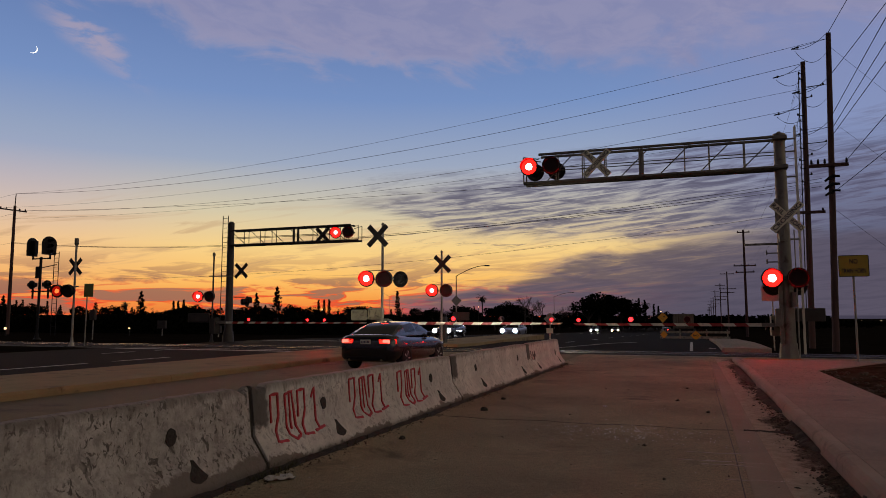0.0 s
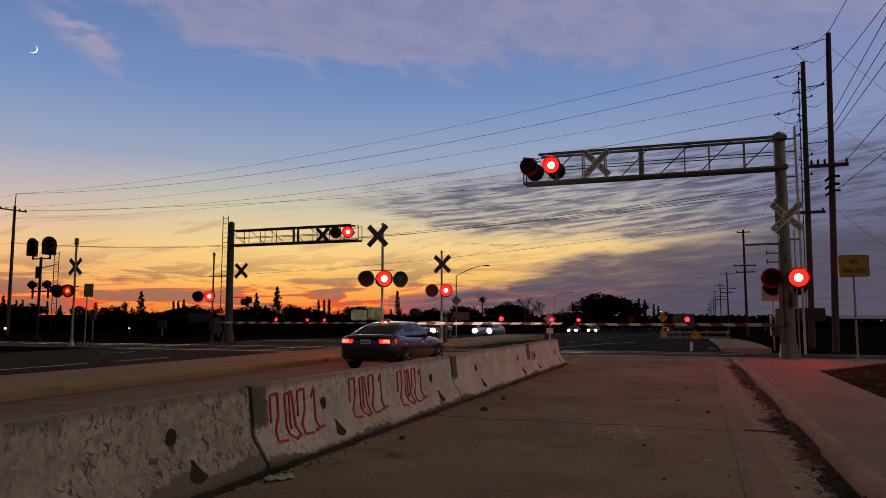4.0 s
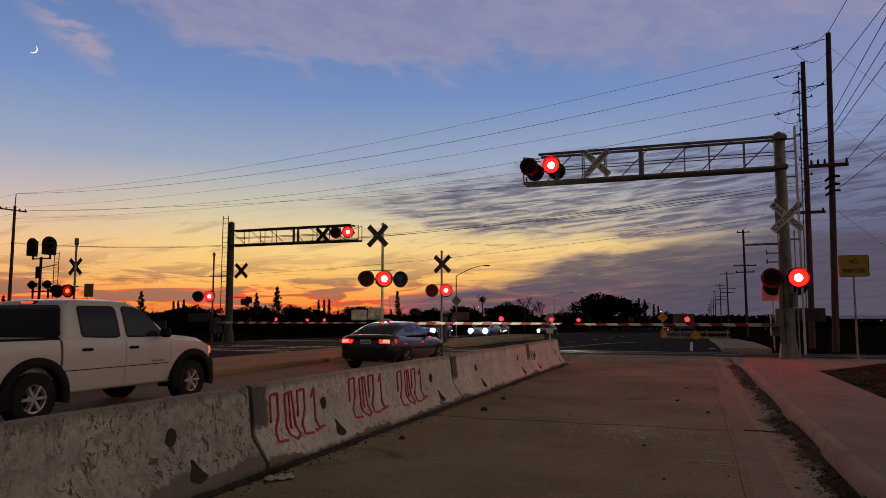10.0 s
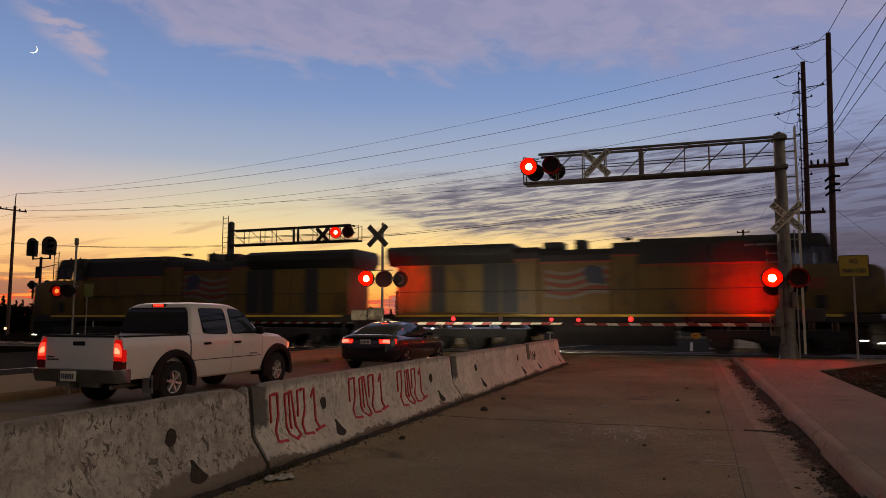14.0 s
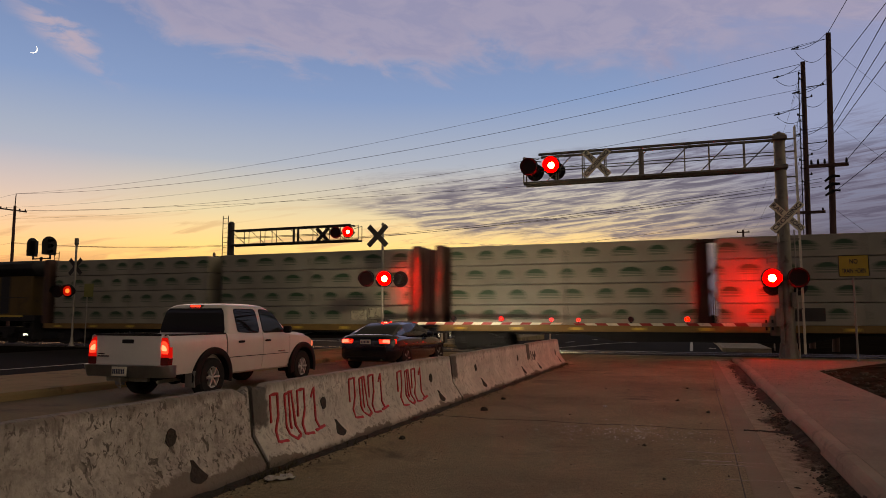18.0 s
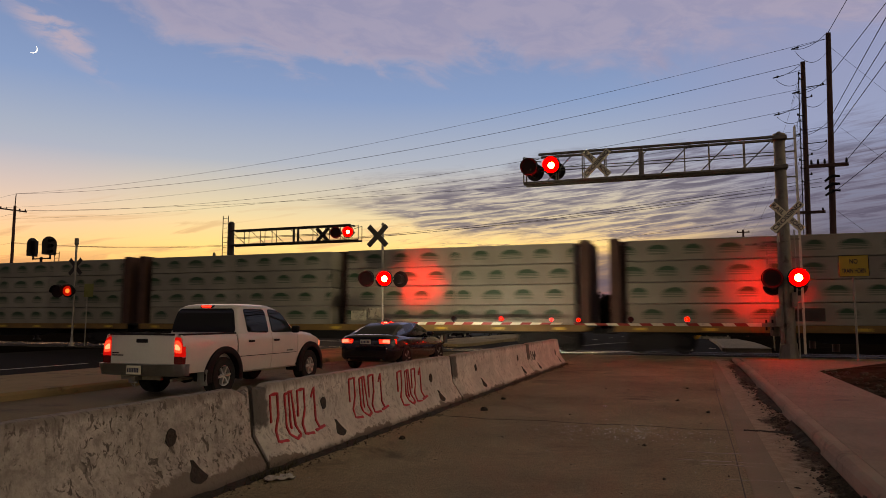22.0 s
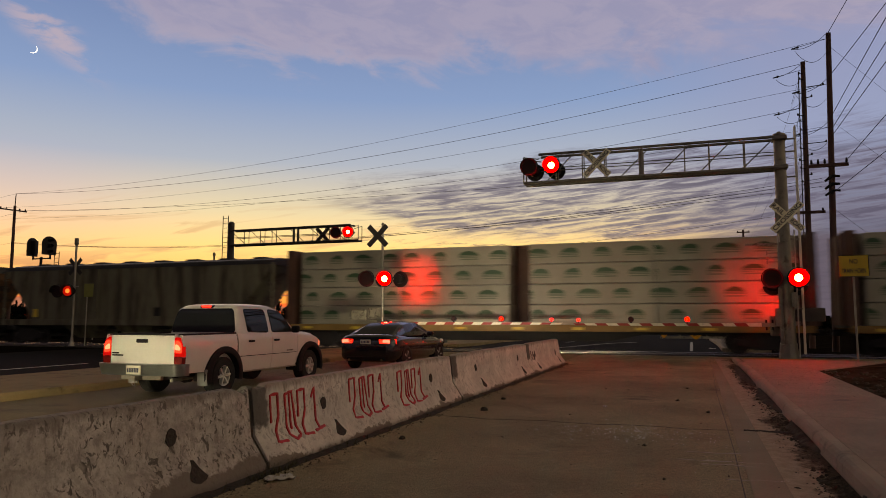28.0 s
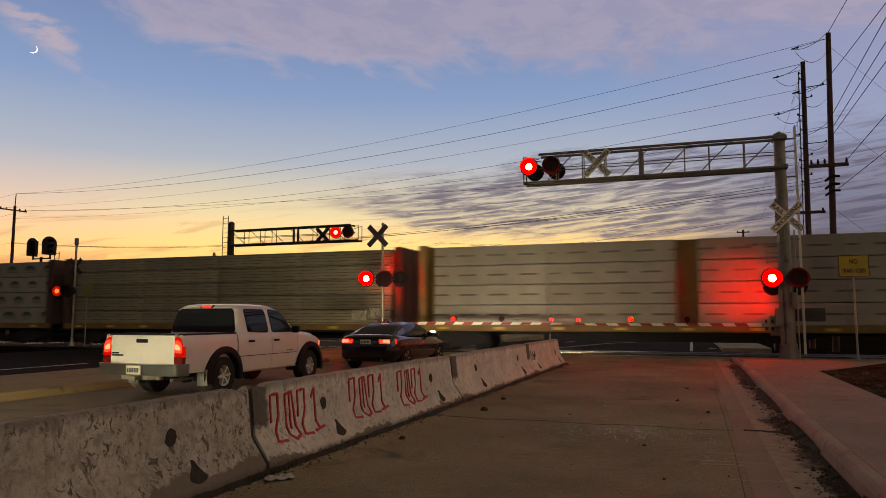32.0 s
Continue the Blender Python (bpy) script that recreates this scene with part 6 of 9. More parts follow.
def freight_truck_mesh():
    bm = B()
    for s in (-1, 1):
        y = s * 0.99
        prism(bm, [(-1.15, 0.62), (-0.75, 0.68), (-0.35, 0.86), (0.35, 0.86), (0.75, 0.68), (1.15, 0.62), (1.15, 0.42), (0.62, 0.36), (0.36, 0.20), (-0.36, 0.20), (-0.62, 0.36), (-1.15, 0.42)], 1, y - 0.07, y + 0.07)
        for x in (-0.89, 0.89):
            rbox(bm, x - 0.16, x + 0.16, y - 0.13, y + 0.13, 0.34, 0.62, 0.03, 1)
        for k in (-0.16, 0, 0.16):
            rod(bm, (k, y, 0.30), (k, y, 0.60), 0.07, seg=8)
    rbox(bm, -0.25, 0.25, -0.95, 0.95, 0.5, 0.84, 0.03, 1)
    return mesh_of("truck_frame", bm, "frame_black")


TRUCK = freight_truck_mesh()


def truck_into(th, x, s0, axles=(-0.89, 0.89), mesh=None):
    tr = part("truck_frame", mesh or TRUCK, None, th, "dark cast bogie frame", m=pose(x, 0, 0))
    for a in axles:
        w = part("wheelset", WHEELSET, None, tr, m=pose(a, 0, 0.475))
        SPINNERS.append((w, s0 + x + a))


def loco_truck_mesh():
    bm = B()
    for s in (-1, 1):
        y = s * 1.05
        prism(bm, [(-2.5, 0.95), (2.5, 0.95), (2.5, 0.62), (1.9, 0.55), (1.3, 0.72), (0.6, 0.55), (-0.6, 0.55), (-1.3, 0.72), (-1.9, 0.55), (-2.5, 0.62)], 1, y - 0.09, y + 0.09)
        for x in (-1.85, 0, 1.85):
            rbox(bm, x - 0.20, x + 0.20, y - 0.16, y + 0.16, 0.30, 0.72, 0.04, 1)
            rod(bm, (x + 0.35, y + s * 0.05, 0.4), (x + 0.35, y + s * 0.05, 0.95), 0.07, seg=8)
    rbox(bm, -2.4, 2.4, -0.8, 0.8, 0.6, 0.95, 0.04, 1)
    return mesh_of("truck_frame", bm, "frame_black")


LOCO_TRUCK = loco_truck_mesh()


def locomotive(s0, length, reverse, label):
    """A six-axle road locomotive; local x runs back from the nose, z up from the rails."""
    L = length
    th = thing("locomotive", label, "locomotive", group="locomotives at the head of the train")
    s_at = (lambda x: s0 + (L - x if reverse else x))
    # underframe, walkway and fuel tank
    bm = B()
    rbox(bm, 0.35, L - 0.1, -1.50, 1.50, 1.28, 1.60, 0.03, 1)
    part("underframe", bm, "frame_black", th)
    for y in (-1.52, 1.52):
        bm = B()
        box(bm, 1.7, L - 0.9, y - 0.012, y + 0.012, 1.50, 1.60)
        part("sill_stripe", bm, "reflective", th, "yellow reflective sill stripe")
    bm = B()
    prism(bm, [(-1.25, 1.28), (1.25, 1.28), (1.35, 0.85), (1.0, 0.32), (-1.0, 0.32), (-1.35, 0.85)], 0, 7.6, 12.6)
    bevelled(bm, 0.05, 2)
    part("fuel_tank", bm, "frame_black", th)
    for x0 in (6.5, 12.8):
        bm = B()
        rod(bm, (x0, -1.1, 1.0), (x0 + 0.9, -1.1, 1.0), 0.18, seg=12)
        part("air_tank", bm, "frame_black", th, smooth=40)
    # nose
    bm = B()
    prism(bm, [(0.10, 1.60), (0.16, 3.20), (0.50, 3.42), (1.75, 3.56), (1.75, 1.60)], 1, -1.46, 1.46)
    bevelled(bm, 0.09, 3)
    part("nose", bm, "loco_yellow", th, "rounded yellow short nose", smooth=40)
    # cab
    bm = B()
    prism(bm, [(1.70, 1.60), (1.70, 3.25), (1.76, 3.50), (3.75, 3.50), (3.75, 1.60)], 1, -1.52, 1.52)
    bevelled(bm, 0.04, 2)
    part("cab", bm, "loco_yellow", th, "yellow crew cab", smooth=40)
    bm = B()
    prism(bm, [(1.93, 4.16), (2.02, 4.48), (2.2, 4.66), (3.85, 4.70), (3.85, 4.16)], 1, -1.535, 1.535)
    bevelled(bm, 0.05, 2)
    part("cab_roof", bm, "loco_grey", th, "dark grey cab roof", smooth=40)
    bm = B()
    rbox(bm, 3.60, 3.80, -1.50, 1.50, 3.48, 4.20, 0.01, 1)
    rbox(bm, 3.40, 3.62, -1.50, -1.40, 3.48, 4.20, 0.01, 1)
    rbox(bm, 3.40, 3.62, 1.40, 1.50, 3.48, 4.20, 0.01, 1)
    part("cab_back", bm, "loco_grey", th, "grey rear wall of the cab")
    for s in (-1, 1):
        for a, b in ((1.80, 1.97), (2.37, 2.45), (2.83, 2.93)):
            bm = B()
            prism(bm, [(a, 3.48), (b + 0.05, 3.48), (b + 0.14 if a < 2 else b + 0.05, 4.20), (a + 0.12 if a < 2 else a, 4.20)], 1, s * 1.46 - 0.05, s * 1.46 + 0.05)
            part("window_pillar", bm, "loco_grey", th)
        for x0, x1 in ((2.04, 2.38), (2.50, 2.84), (2.98, 3.40)):
            bm = B()
            rbox(bm, x0, x1, s * 1.47 - 0.01, s * 1.47 + 0.01, 3.50, 4.17, 0.004, 1)
            part("cab_window", bm, "pane", th, "clear cab side window").visible_shadow = False
        bm = B()
        rbox(bm, 2.14, 3.36, s * 1.54 - 0.006, s * 1.54 + 0.006, 4.16, 4.24, 0.005, 1)
        part("window_visor", bm, "loco_grey", th)
        bm = B()
        for i in range(4):
            box(bm, 2.25 + i * 0.34, 2.50 + i * 0.34, s * 1.535 - 0.006, s * 1.535 + 0.006, 2.55, 2.98)
        part("number_bars", bm, "loco_red", th, "plain red bars in place of the number")
        bm = B()
        rbox(bm, 2.2, 2.6, s * 1.535 - 0.006, s * 1.535 + 0.006, 1.75, 2.3, 0.004, 1)
        part("cab_hatch", bm, "frame_black", th)
    for y in (-0.85, 0.85):
        bm = B()
        quad_panel(bm, [(1.77, y + 0.55, 3.60), (1.77, y - 0.55, 3.60), (1.94, y - 0.55, 4.30), (1.94, y + 0.55, 4.30)], 0.05, 0.95, 0.05, 0.95, 0.012)
        part("windscreen", bm, "glass_clear", th)
    bm = B()
    bar(bm, (1.83, 0, 3.5), (1.97, 0, 4.3), 0.12, 0.5)
    part("windscreen_post", bm, "loco_grey", th)
    for y in (-0.14, 0.14):
        bm = B()
        lathe(bm, [(0.02, -0.02), (0.10, 0.0), (0.10, 0.06)], 12, (0, 0, 0), 0)
        part("headlamp", bm, "end_light" if not reverse and s0 < 1 else "glass_clear", th, "twin headlamps", m=pose(1.88, y, 4.50))
    # long hood in bays, roof panels, equipment
    bays = [(3.75, 6.3, 1.30, 4.62), (6.3, 9.0, 1.30, 4.62), (9.0, 10.1, 1.15, 4.52), (10.1, 13.2, 1.05, 4.30), (13.2, 16.6, 1.10, 4.45), (16.6, L - 0.75, 1.10, 4.45)]
    for x0, x1, w, h in bays:
        bm = B()
        cut = 3.66 if x0 < 9 else h - 0.42
        rbox(bm, x0 + 0.01, x1 - 0.01, -w, w, 1.60, cut, 0.03, 1)
        part("hood_panel", bm, "loco_yellow", th, "yellow hood section", smooth=40)
        bm = B()
        prism(bm, [(-w, cut), (w, cut), (w - 0.03, h - 0.15), (w - 0.3, h + 0.10), (-w + 0.3, h + 0.10), (-w + 0.03, h - 0.15)], 0, x0 + 0.01, x1 - 0.01)
        part("hood_roof", bm, "loco_grey", th, "grey hood roof")
        for s in (-1, 1):
            bm = B()
            box(bm, x0, x1, s * (w + 0.006) - 0.006, s * (w + 0.006) + 0.006, cut - 0.08, cut - 0.01)
            part("red_line", bm, "loco_red", th)
            k = max(2, int((x1 - x0) / 0.75))
            for i in range(k):
                bm = B()
                a = x0 + 0.08 + i * (x1 - x0 - 0.1) / k
                rbox(bm, a, a + (x1 - x0 - 0.1) / k - 0.06, s * (w + 0.01) - 0.012, s * (w + 0.01) + 0.012, 1.70, cut - 0.2, 0.008, 1)
                dark = 13 < x0 < 14 and i in (1, 2) or x0 > 16 and i == 1
                part("hood_door", bm, "loco_grey" if dark else "loco_yellow", th)
    # flared radiator at the tail
    bm = B()
    prism(bm, [(-1.12, 3.85), (-1.50, 4.25), (-1.50, 4.55), (-1.2, 4.72), (1.2, 4.72), (1.50, 4.55), (1.50, 4.25), (1.12, 3.85)], 0, 14.3, L - 0.35)
    bevelled(bm, 0.03, 2)
    part("radiator", bm, "loco_grey", th, "flared dark radiator housing", smooth=30)
    for s in (-1, 1):
        bm = B()
        for i in range(9):
            box(bm, 14.6 + i * 0.5, 15.0 + i * 0.5, s * 1.515 - 0.006, s * 1.515 + 0.006, 4.28, 4.52)
        tagged(part("radiator_grille", bm, "frame_black", th), kind="stuff")
    for x, w, h in ((8.2, 0.7, 0.14), (11.2, 0.5, 0.22), (12.2, 0.9, 0.16)):
        bm = B()
        rbox(bm, x, x + w, -0.5, 0.5, 4.42, 4.62 + h, 0.04, 2)
        part("roof_fan", bm, "loco_grey", th)
    bm = B()
    for k, y in enumerate((-0.2, 0.0, 0.2)):
        lathe(bm, [(0.03, 0.0), (0.04, 0.2), (0.09, 0.32)], 10, (9.3, y, 4.86), 0)
    rod(bm, (9.35, 0, 4.6), (9.35, 0, 4.86), 0.03, seg=6)
    part("air_horn", bm, "frame_black", th)
    # flag panel
    for s in (-1, 1):
        y = s * 1.085
        bm = B()
        prism(bm, [(10.3, 2.85), (11.1, 2.95), (11.3, 3.4), (11.05, 3.7), (10.5, 3.6), (10.4, 3.2)], 1, y - 0.006, y + 0.006)
        part("flag_canton", bm, "flag_blue", th, "dark blue field of a painted flag")
        for i in range(7):
            bm = B()
            z = 2.45 + i * 0.17
            run = []
            for kx in range(9):
                x = 10.2 + kx * 0.34
                run.append((x, z + 0.10 * math.sin(kx * 0.9) - 0.02 * kx))
            prism(bm, run + [(a, b + 0.135) for a, b in run[::-1]], 1, y - 0.003, y + 0.003)
            part("flag_stripe", bm, "flag_red" if i % 2 else "flag_white", th)
    # handrails, stanchions, steps, pilot
    for s in (-1, 1):
        y = s * 1.45
        bm = B()
        rod(bm, (3.9, y, 2.62), (L - 0.8, y, 2.62), 0.02, seg=6)
        part("handrail", bm, "loco_grey", th)
        x = 4.2
        while x < L - 0.8:
            bm = B()
            rod(bm, (x, y, 1.6), (x, y, 2.62), 0.016, seg=6)
            part("stanchion", bm, "loco_grey", th)
            x += 1.9
        for x in (0.45, L - 0.6):
            for z in (0.45, 0.85, 1.2):
                bm = B()
                rbox(bm, x - 0.25, x + 0.25, s * 1.3 - 0.18, s * 1.3 + 0.18, z - 0.03, z, 0.008, 1)
                part("step", bm, "frame_black", th)
            bm = B()
            rbox(bm, x - 0.30, x - 0.26, s * 1.3 - 0.18, s * 1.3 + 0.18, 0.3, 1.6, 0.01, 1)
            part("step_side", bm, "loco_yellow" if x < 1 else "frame_black", th)
            bm = B()
            rbox(bm, x - 0.07, x + 0.07, s * 1.50 - 0.03, s * 1.50 + 0.03, 0.50, 0.56, 0.015, 1)
            part("step_lamp", bm, "step_light", th, "small white step lamp")
    for x in (0.15, L - 0.25):
        bm = B()
        rbox(bm, x - 0.08, x + 0.08, -1.45, 1.45, 0.25, 1.3, 0.03, 1)
        part("pilot", bm, "frame_black", th)
        bm = B()
        rbox(bm, x - 0.75 if x < 1 else x, x if x < 1 else x + 0.75, -0.12, 0.12, 0.78, 1.02, 0.04, 1)
        part("coupler", bm, "frame_black", th)
    for x in (4.0, L - 4.4):
        tr = part("truck_frame", LOCO_TRUCK, None, th, "dark three-axle bogie", m=pose(x, 0, 0))
        for a in (-1.85, 0, 1.85):
            w = part("wheelset", WHEELSET, None, tr, m=pose(a, 0, 0.475))
            SPINNERS.append((w, s_at(x + a)))
    return th


def print_material(name, base, ink, kind, h):
    """Plastic lumber wrap with its printing: half-round marks over two lines, dashes, or plain board ends."""
    mt = bpy.data.materials.new(name)
    mt.use_nodes = True
    n = Nodes(mt.node_tree)
    vec = n.add("ShaderNodeTexCoord").outputs["Object"]
    x, y, z = n.split(vec)
    rnd = n.add("ShaderNodeObjectInfo").outputs["Random"]
    wob = n.noise(vec, 1.1, 3)
    xs = n.m("ADD", x, n.m("ADD", n.m("MULTIPLY", rnd, 3.0), n.m("MULTIPLY", wob, 0.5)))
    u = n.m("SUBTRACT", n.m("FRACT", n.m("DIVIDE", xs, 1.36)), 0.5)
    front = n.m("LESS_THAN", y, -1.2)
    if kind == "logo":
        cut = n.m("FLOOR", n.m("DIVIDE", xs, 1.36))
        wide = n.m("ADD", 2.6, n.m("MULTIPLY", n.m("FRACT", n.m("MULTIPLY", cut, 0.37)), 1.6))
        uu, zz = n.m("MULTIPLY", u, wide), n.m("DIVIDE", n.m("SUBTRACT", z, h * 0.40), 0.31)
        r2 = n.m("ADD", n.m("MULTIPLY", uu, uu), n.m("MULTIPLY", zz, zz))
        dome = n.m("MULTIPLY", n.step(r2, 1.05, 0.9), n.m("GREATER_THAN", z, h * 0.40))
        line = n.m("MULTIPLY", n.m("LESS_THAN", n.m("ABSOLUTE", uu), 0.9), n.m("LESS_THAN", n.m("ABSOLUTE", n.m("SUBTRACT", z, h * 0.32)), 0.03))
        band = n.step(n.m("ABSOLUTE", n.m("SUBTRACT", n.m("FRACT", n.m("MULTIPLY", z, 14.0)), 0.5)), 0.12, 0.3, 0.35, 0.9)
        mark = n.m("ADD", n.m("MULTIPLY", dome, n.m("MULTIPLY", n.step(z, h * 0.46, h * 0.56, 0.75, 1.0), n.m("MAXIMUM", band, n.step(z, h * 0.5, h * 0.56)))), n.m("MULTIPLY", line, 0.55), clamp=True)
    elif kind == "dash":
        mark = n.m("MULTIPLY", n.m("LESS_THAN", n.m("ABSOLUTE", u), 0.30), n.m("LESS_THAN", n.m("ABSOLUTE", n.m("SUBTRACT", z, h * 0.5)), 0.04))
    else:
        rows = n.m("ABSOLUTE", n.m("SUBTRACT", n.m("FRACT", n.m("DIVIDE", z, h / 5.0)), 0.5))
        mark = n.m("MULTIPLY", n.m("LESS_THAN", rows, 0.16), n.step(n.noise(n.stretch(vec, (1.0, 1, 9)), 1.6, 4), 0.42, 0.58, 0.15, 0.9))
    darkening = n.noise(vec, 0.8, 5)
    col = n.mix(n.step(darkening, 0.35, 0.7), (*base, 1), (*[c * 0.78 for c in base], 1))
    k = n.m("ADD", 0.9, n.m("MULTIPLY", rnd, 0.2))
    col = n.mix(1.0, col, n.xyz(k, k, k), "MULTIPLY")
    col = n.mix(n.m("MULTIPLY", mark, front), col, (*ink, 1))
    b = n.add("ShaderNodeBsdfPrincipled")
    n.put(b.inputs["Base Color"], col)
    b.inputs["Roughness"].default_value = 0.5
    bp = n.add("ShaderNodeBump")
    bp.inputs["Strength"].default_value, bp.inputs["Distance"].default_value = 0.25, 0.03
    n.put(bp.inputs["Height"], n.noise(n.stretch(vec, (1.2, 1, 3)), 2.5, 4))
    n.put(b.inputs["Normal"], bp.outputs[0])
    n.t.links.new(b.outputs[0], n.add("ShaderNodeOutputMaterial").inputs[0])
    return mt


WRAPS = {"logo": print_material("printed_wrap_green", (0.325, 0.298, 0.225), (0.022, 0.065, 0.022), "logo", 0.875),
         "dash": print_material("printed_wrap_dashes", (0.325, 0.288, 0.215), (0.11, 0.095, 0.065), "dash", 0.875),
         "lines": print_material("bundled_boards", (0.31, 0.27, 0.165), (0.08, 0.065, 0.038), "lines", 0.70)}


def pack_mesh(ln, h, kind):
    """One wrapped lumber pack; its printed face looks to -y."""
    bm = B()
    rbox(bm, 0.01, ln - 0.01, -1.22, -0.06, 0.0, h - 0.022, 0.03, 2)
    return mesh_of("lumber_pack", bm, WRAPS[kind])


PACKS = {}


def lumber_car(s0, L, kind, label, beam="car_brown"):
    """A bulkhead centre-beam flat car loaded with wrapped lumber."""
    th = thing("lumber_car", label, "freight car", group="loaded lumber cars of the train")
    deck, top = 1.16, 4.72
    for s in (-1, 1):
        bm = B()
        rbox(bm, 0.1, L - 0.1, s * 1.34 - 0.06, s * 1.34 + 0.06, 0.88, deck, 0.01, 1)
        part("side_sill", bm, "car_ochre", th, "ochre side sill")
        for i in range(9):
            bm = B()
            x = 0.9 + i * (L - 2.4) / 8
            box(bm, x, x + 0.46, s * 1.405 - 0.004, s * 1.405 + 0.004, 0.95, 1.06)
            part("reflector", bm, "reflective", th)
    bm = B()
    rbox(bm, 0.0, L, -1.3, 1.3, deck - 0.10, deck, 0.01, 1)
    part("deck", bm, "frame_black", th)
    bm = B()
    prism(bm, [(0.3, 1.05), (L - 0.3, 1.05), (L - 0.6, 0.75), (L * 0.72, 0.75), (L * 0.66, 0.45), (L * 0.34, 0.45), (L * 0.28, 0.75), (0.6, 0.75)], 1, -0.35, 0.35)
    part("centre_sill", bm, "frame_black", th)
    for x in (0.02, L - 0.30):
        bm = B()
        rbox(bm, x, x + 0.28, -1.38, 1.38, deck, top, 0.02, 1)
        for y in (-1.36, -0.45, 0.45, 1.36):
            rbox(bm, x - 0.06, x + 0.34, y - 0.06, y + 0.06, deck, top, 0.01, 1)
        part("bulkhead", bm, beam, th, "riveted end bulkhead")
    bm = B()
    rbox(bm, 0.2, L - 0.2, -0.16, 0.16, top - 0.14, top, 0.02, 1)
    part("top_chord", bm, beam, th)
    k = 14
    for i in range(k + 1):
        x = 0.5 + (L - 1.0) * i / k
        bm = B()
        rbox(bm, x - 0.07, x + 0.07, -0.05, 0.05, deck, top - 0.1, 0.01, 1)
        part("beam_post", bm, beam, th)
    bm = B()
    shut = kind == "dash"
    rbox(bm, L / 2 - 0.44, L / 2 + (0.44 if shut else 0.16), -0.5 if shut else -0.03, 0.5 if shut else 0.03, deck, top - 0.1, 0.01, 1)
    part("web_plate", bm, beam, th, "steel plate in the middle of the beam")
    for a, b in ((0.46, 0.54),):
        bm = B()
        bar(bm, (L * a, 0, deck + 0.2), (L * b, 0, top - 0.3), 0.10)
        bar(bm, (L * b, 0, deck + 0.2), (L * a, 0, top - 0.3), 0.10)
        part("cross_brace", bm, beam, th)
    mid = 0.03 if kind == "lines" else 0.42
    half = L / 2 - mid - 0.62
    tiers = 4 if kind != "lines" else 5
    h = (top - 0.06 - deck) / tiers
    key = (round(half / 2, 2), kind)
    if key not in PACKS:
        PACKS[key] = pack_mesh(half / 2, h, kind)
    for s in (1, -1):
        for x0 in (0.62, 0.62 + half / 2, L / 2 + mid, L / 2 + mid + half / 2):
            for j in range(tiers):
                me = PACKS[key]
                m = pose(x0, 0, deck + j * h) if s == 1 else pose(x0 + half / 2, 0, deck + j * h, 0, 0, 180)
                part("lumber_pack", me, None, th, "wrapped lumber pack with printed marks", m=m)
    for x in (1.9, L - 1.9):
        truck_into(th, x, s0)
    for x in (-0.4, L - 0.1):
        bm = B()
        rbox(bm, x, x + 0.5, -0.12, 0.12, 0.76, 1.0, 0.04, 1)
        part("coupler", bm, "frame_black", th)
    return th


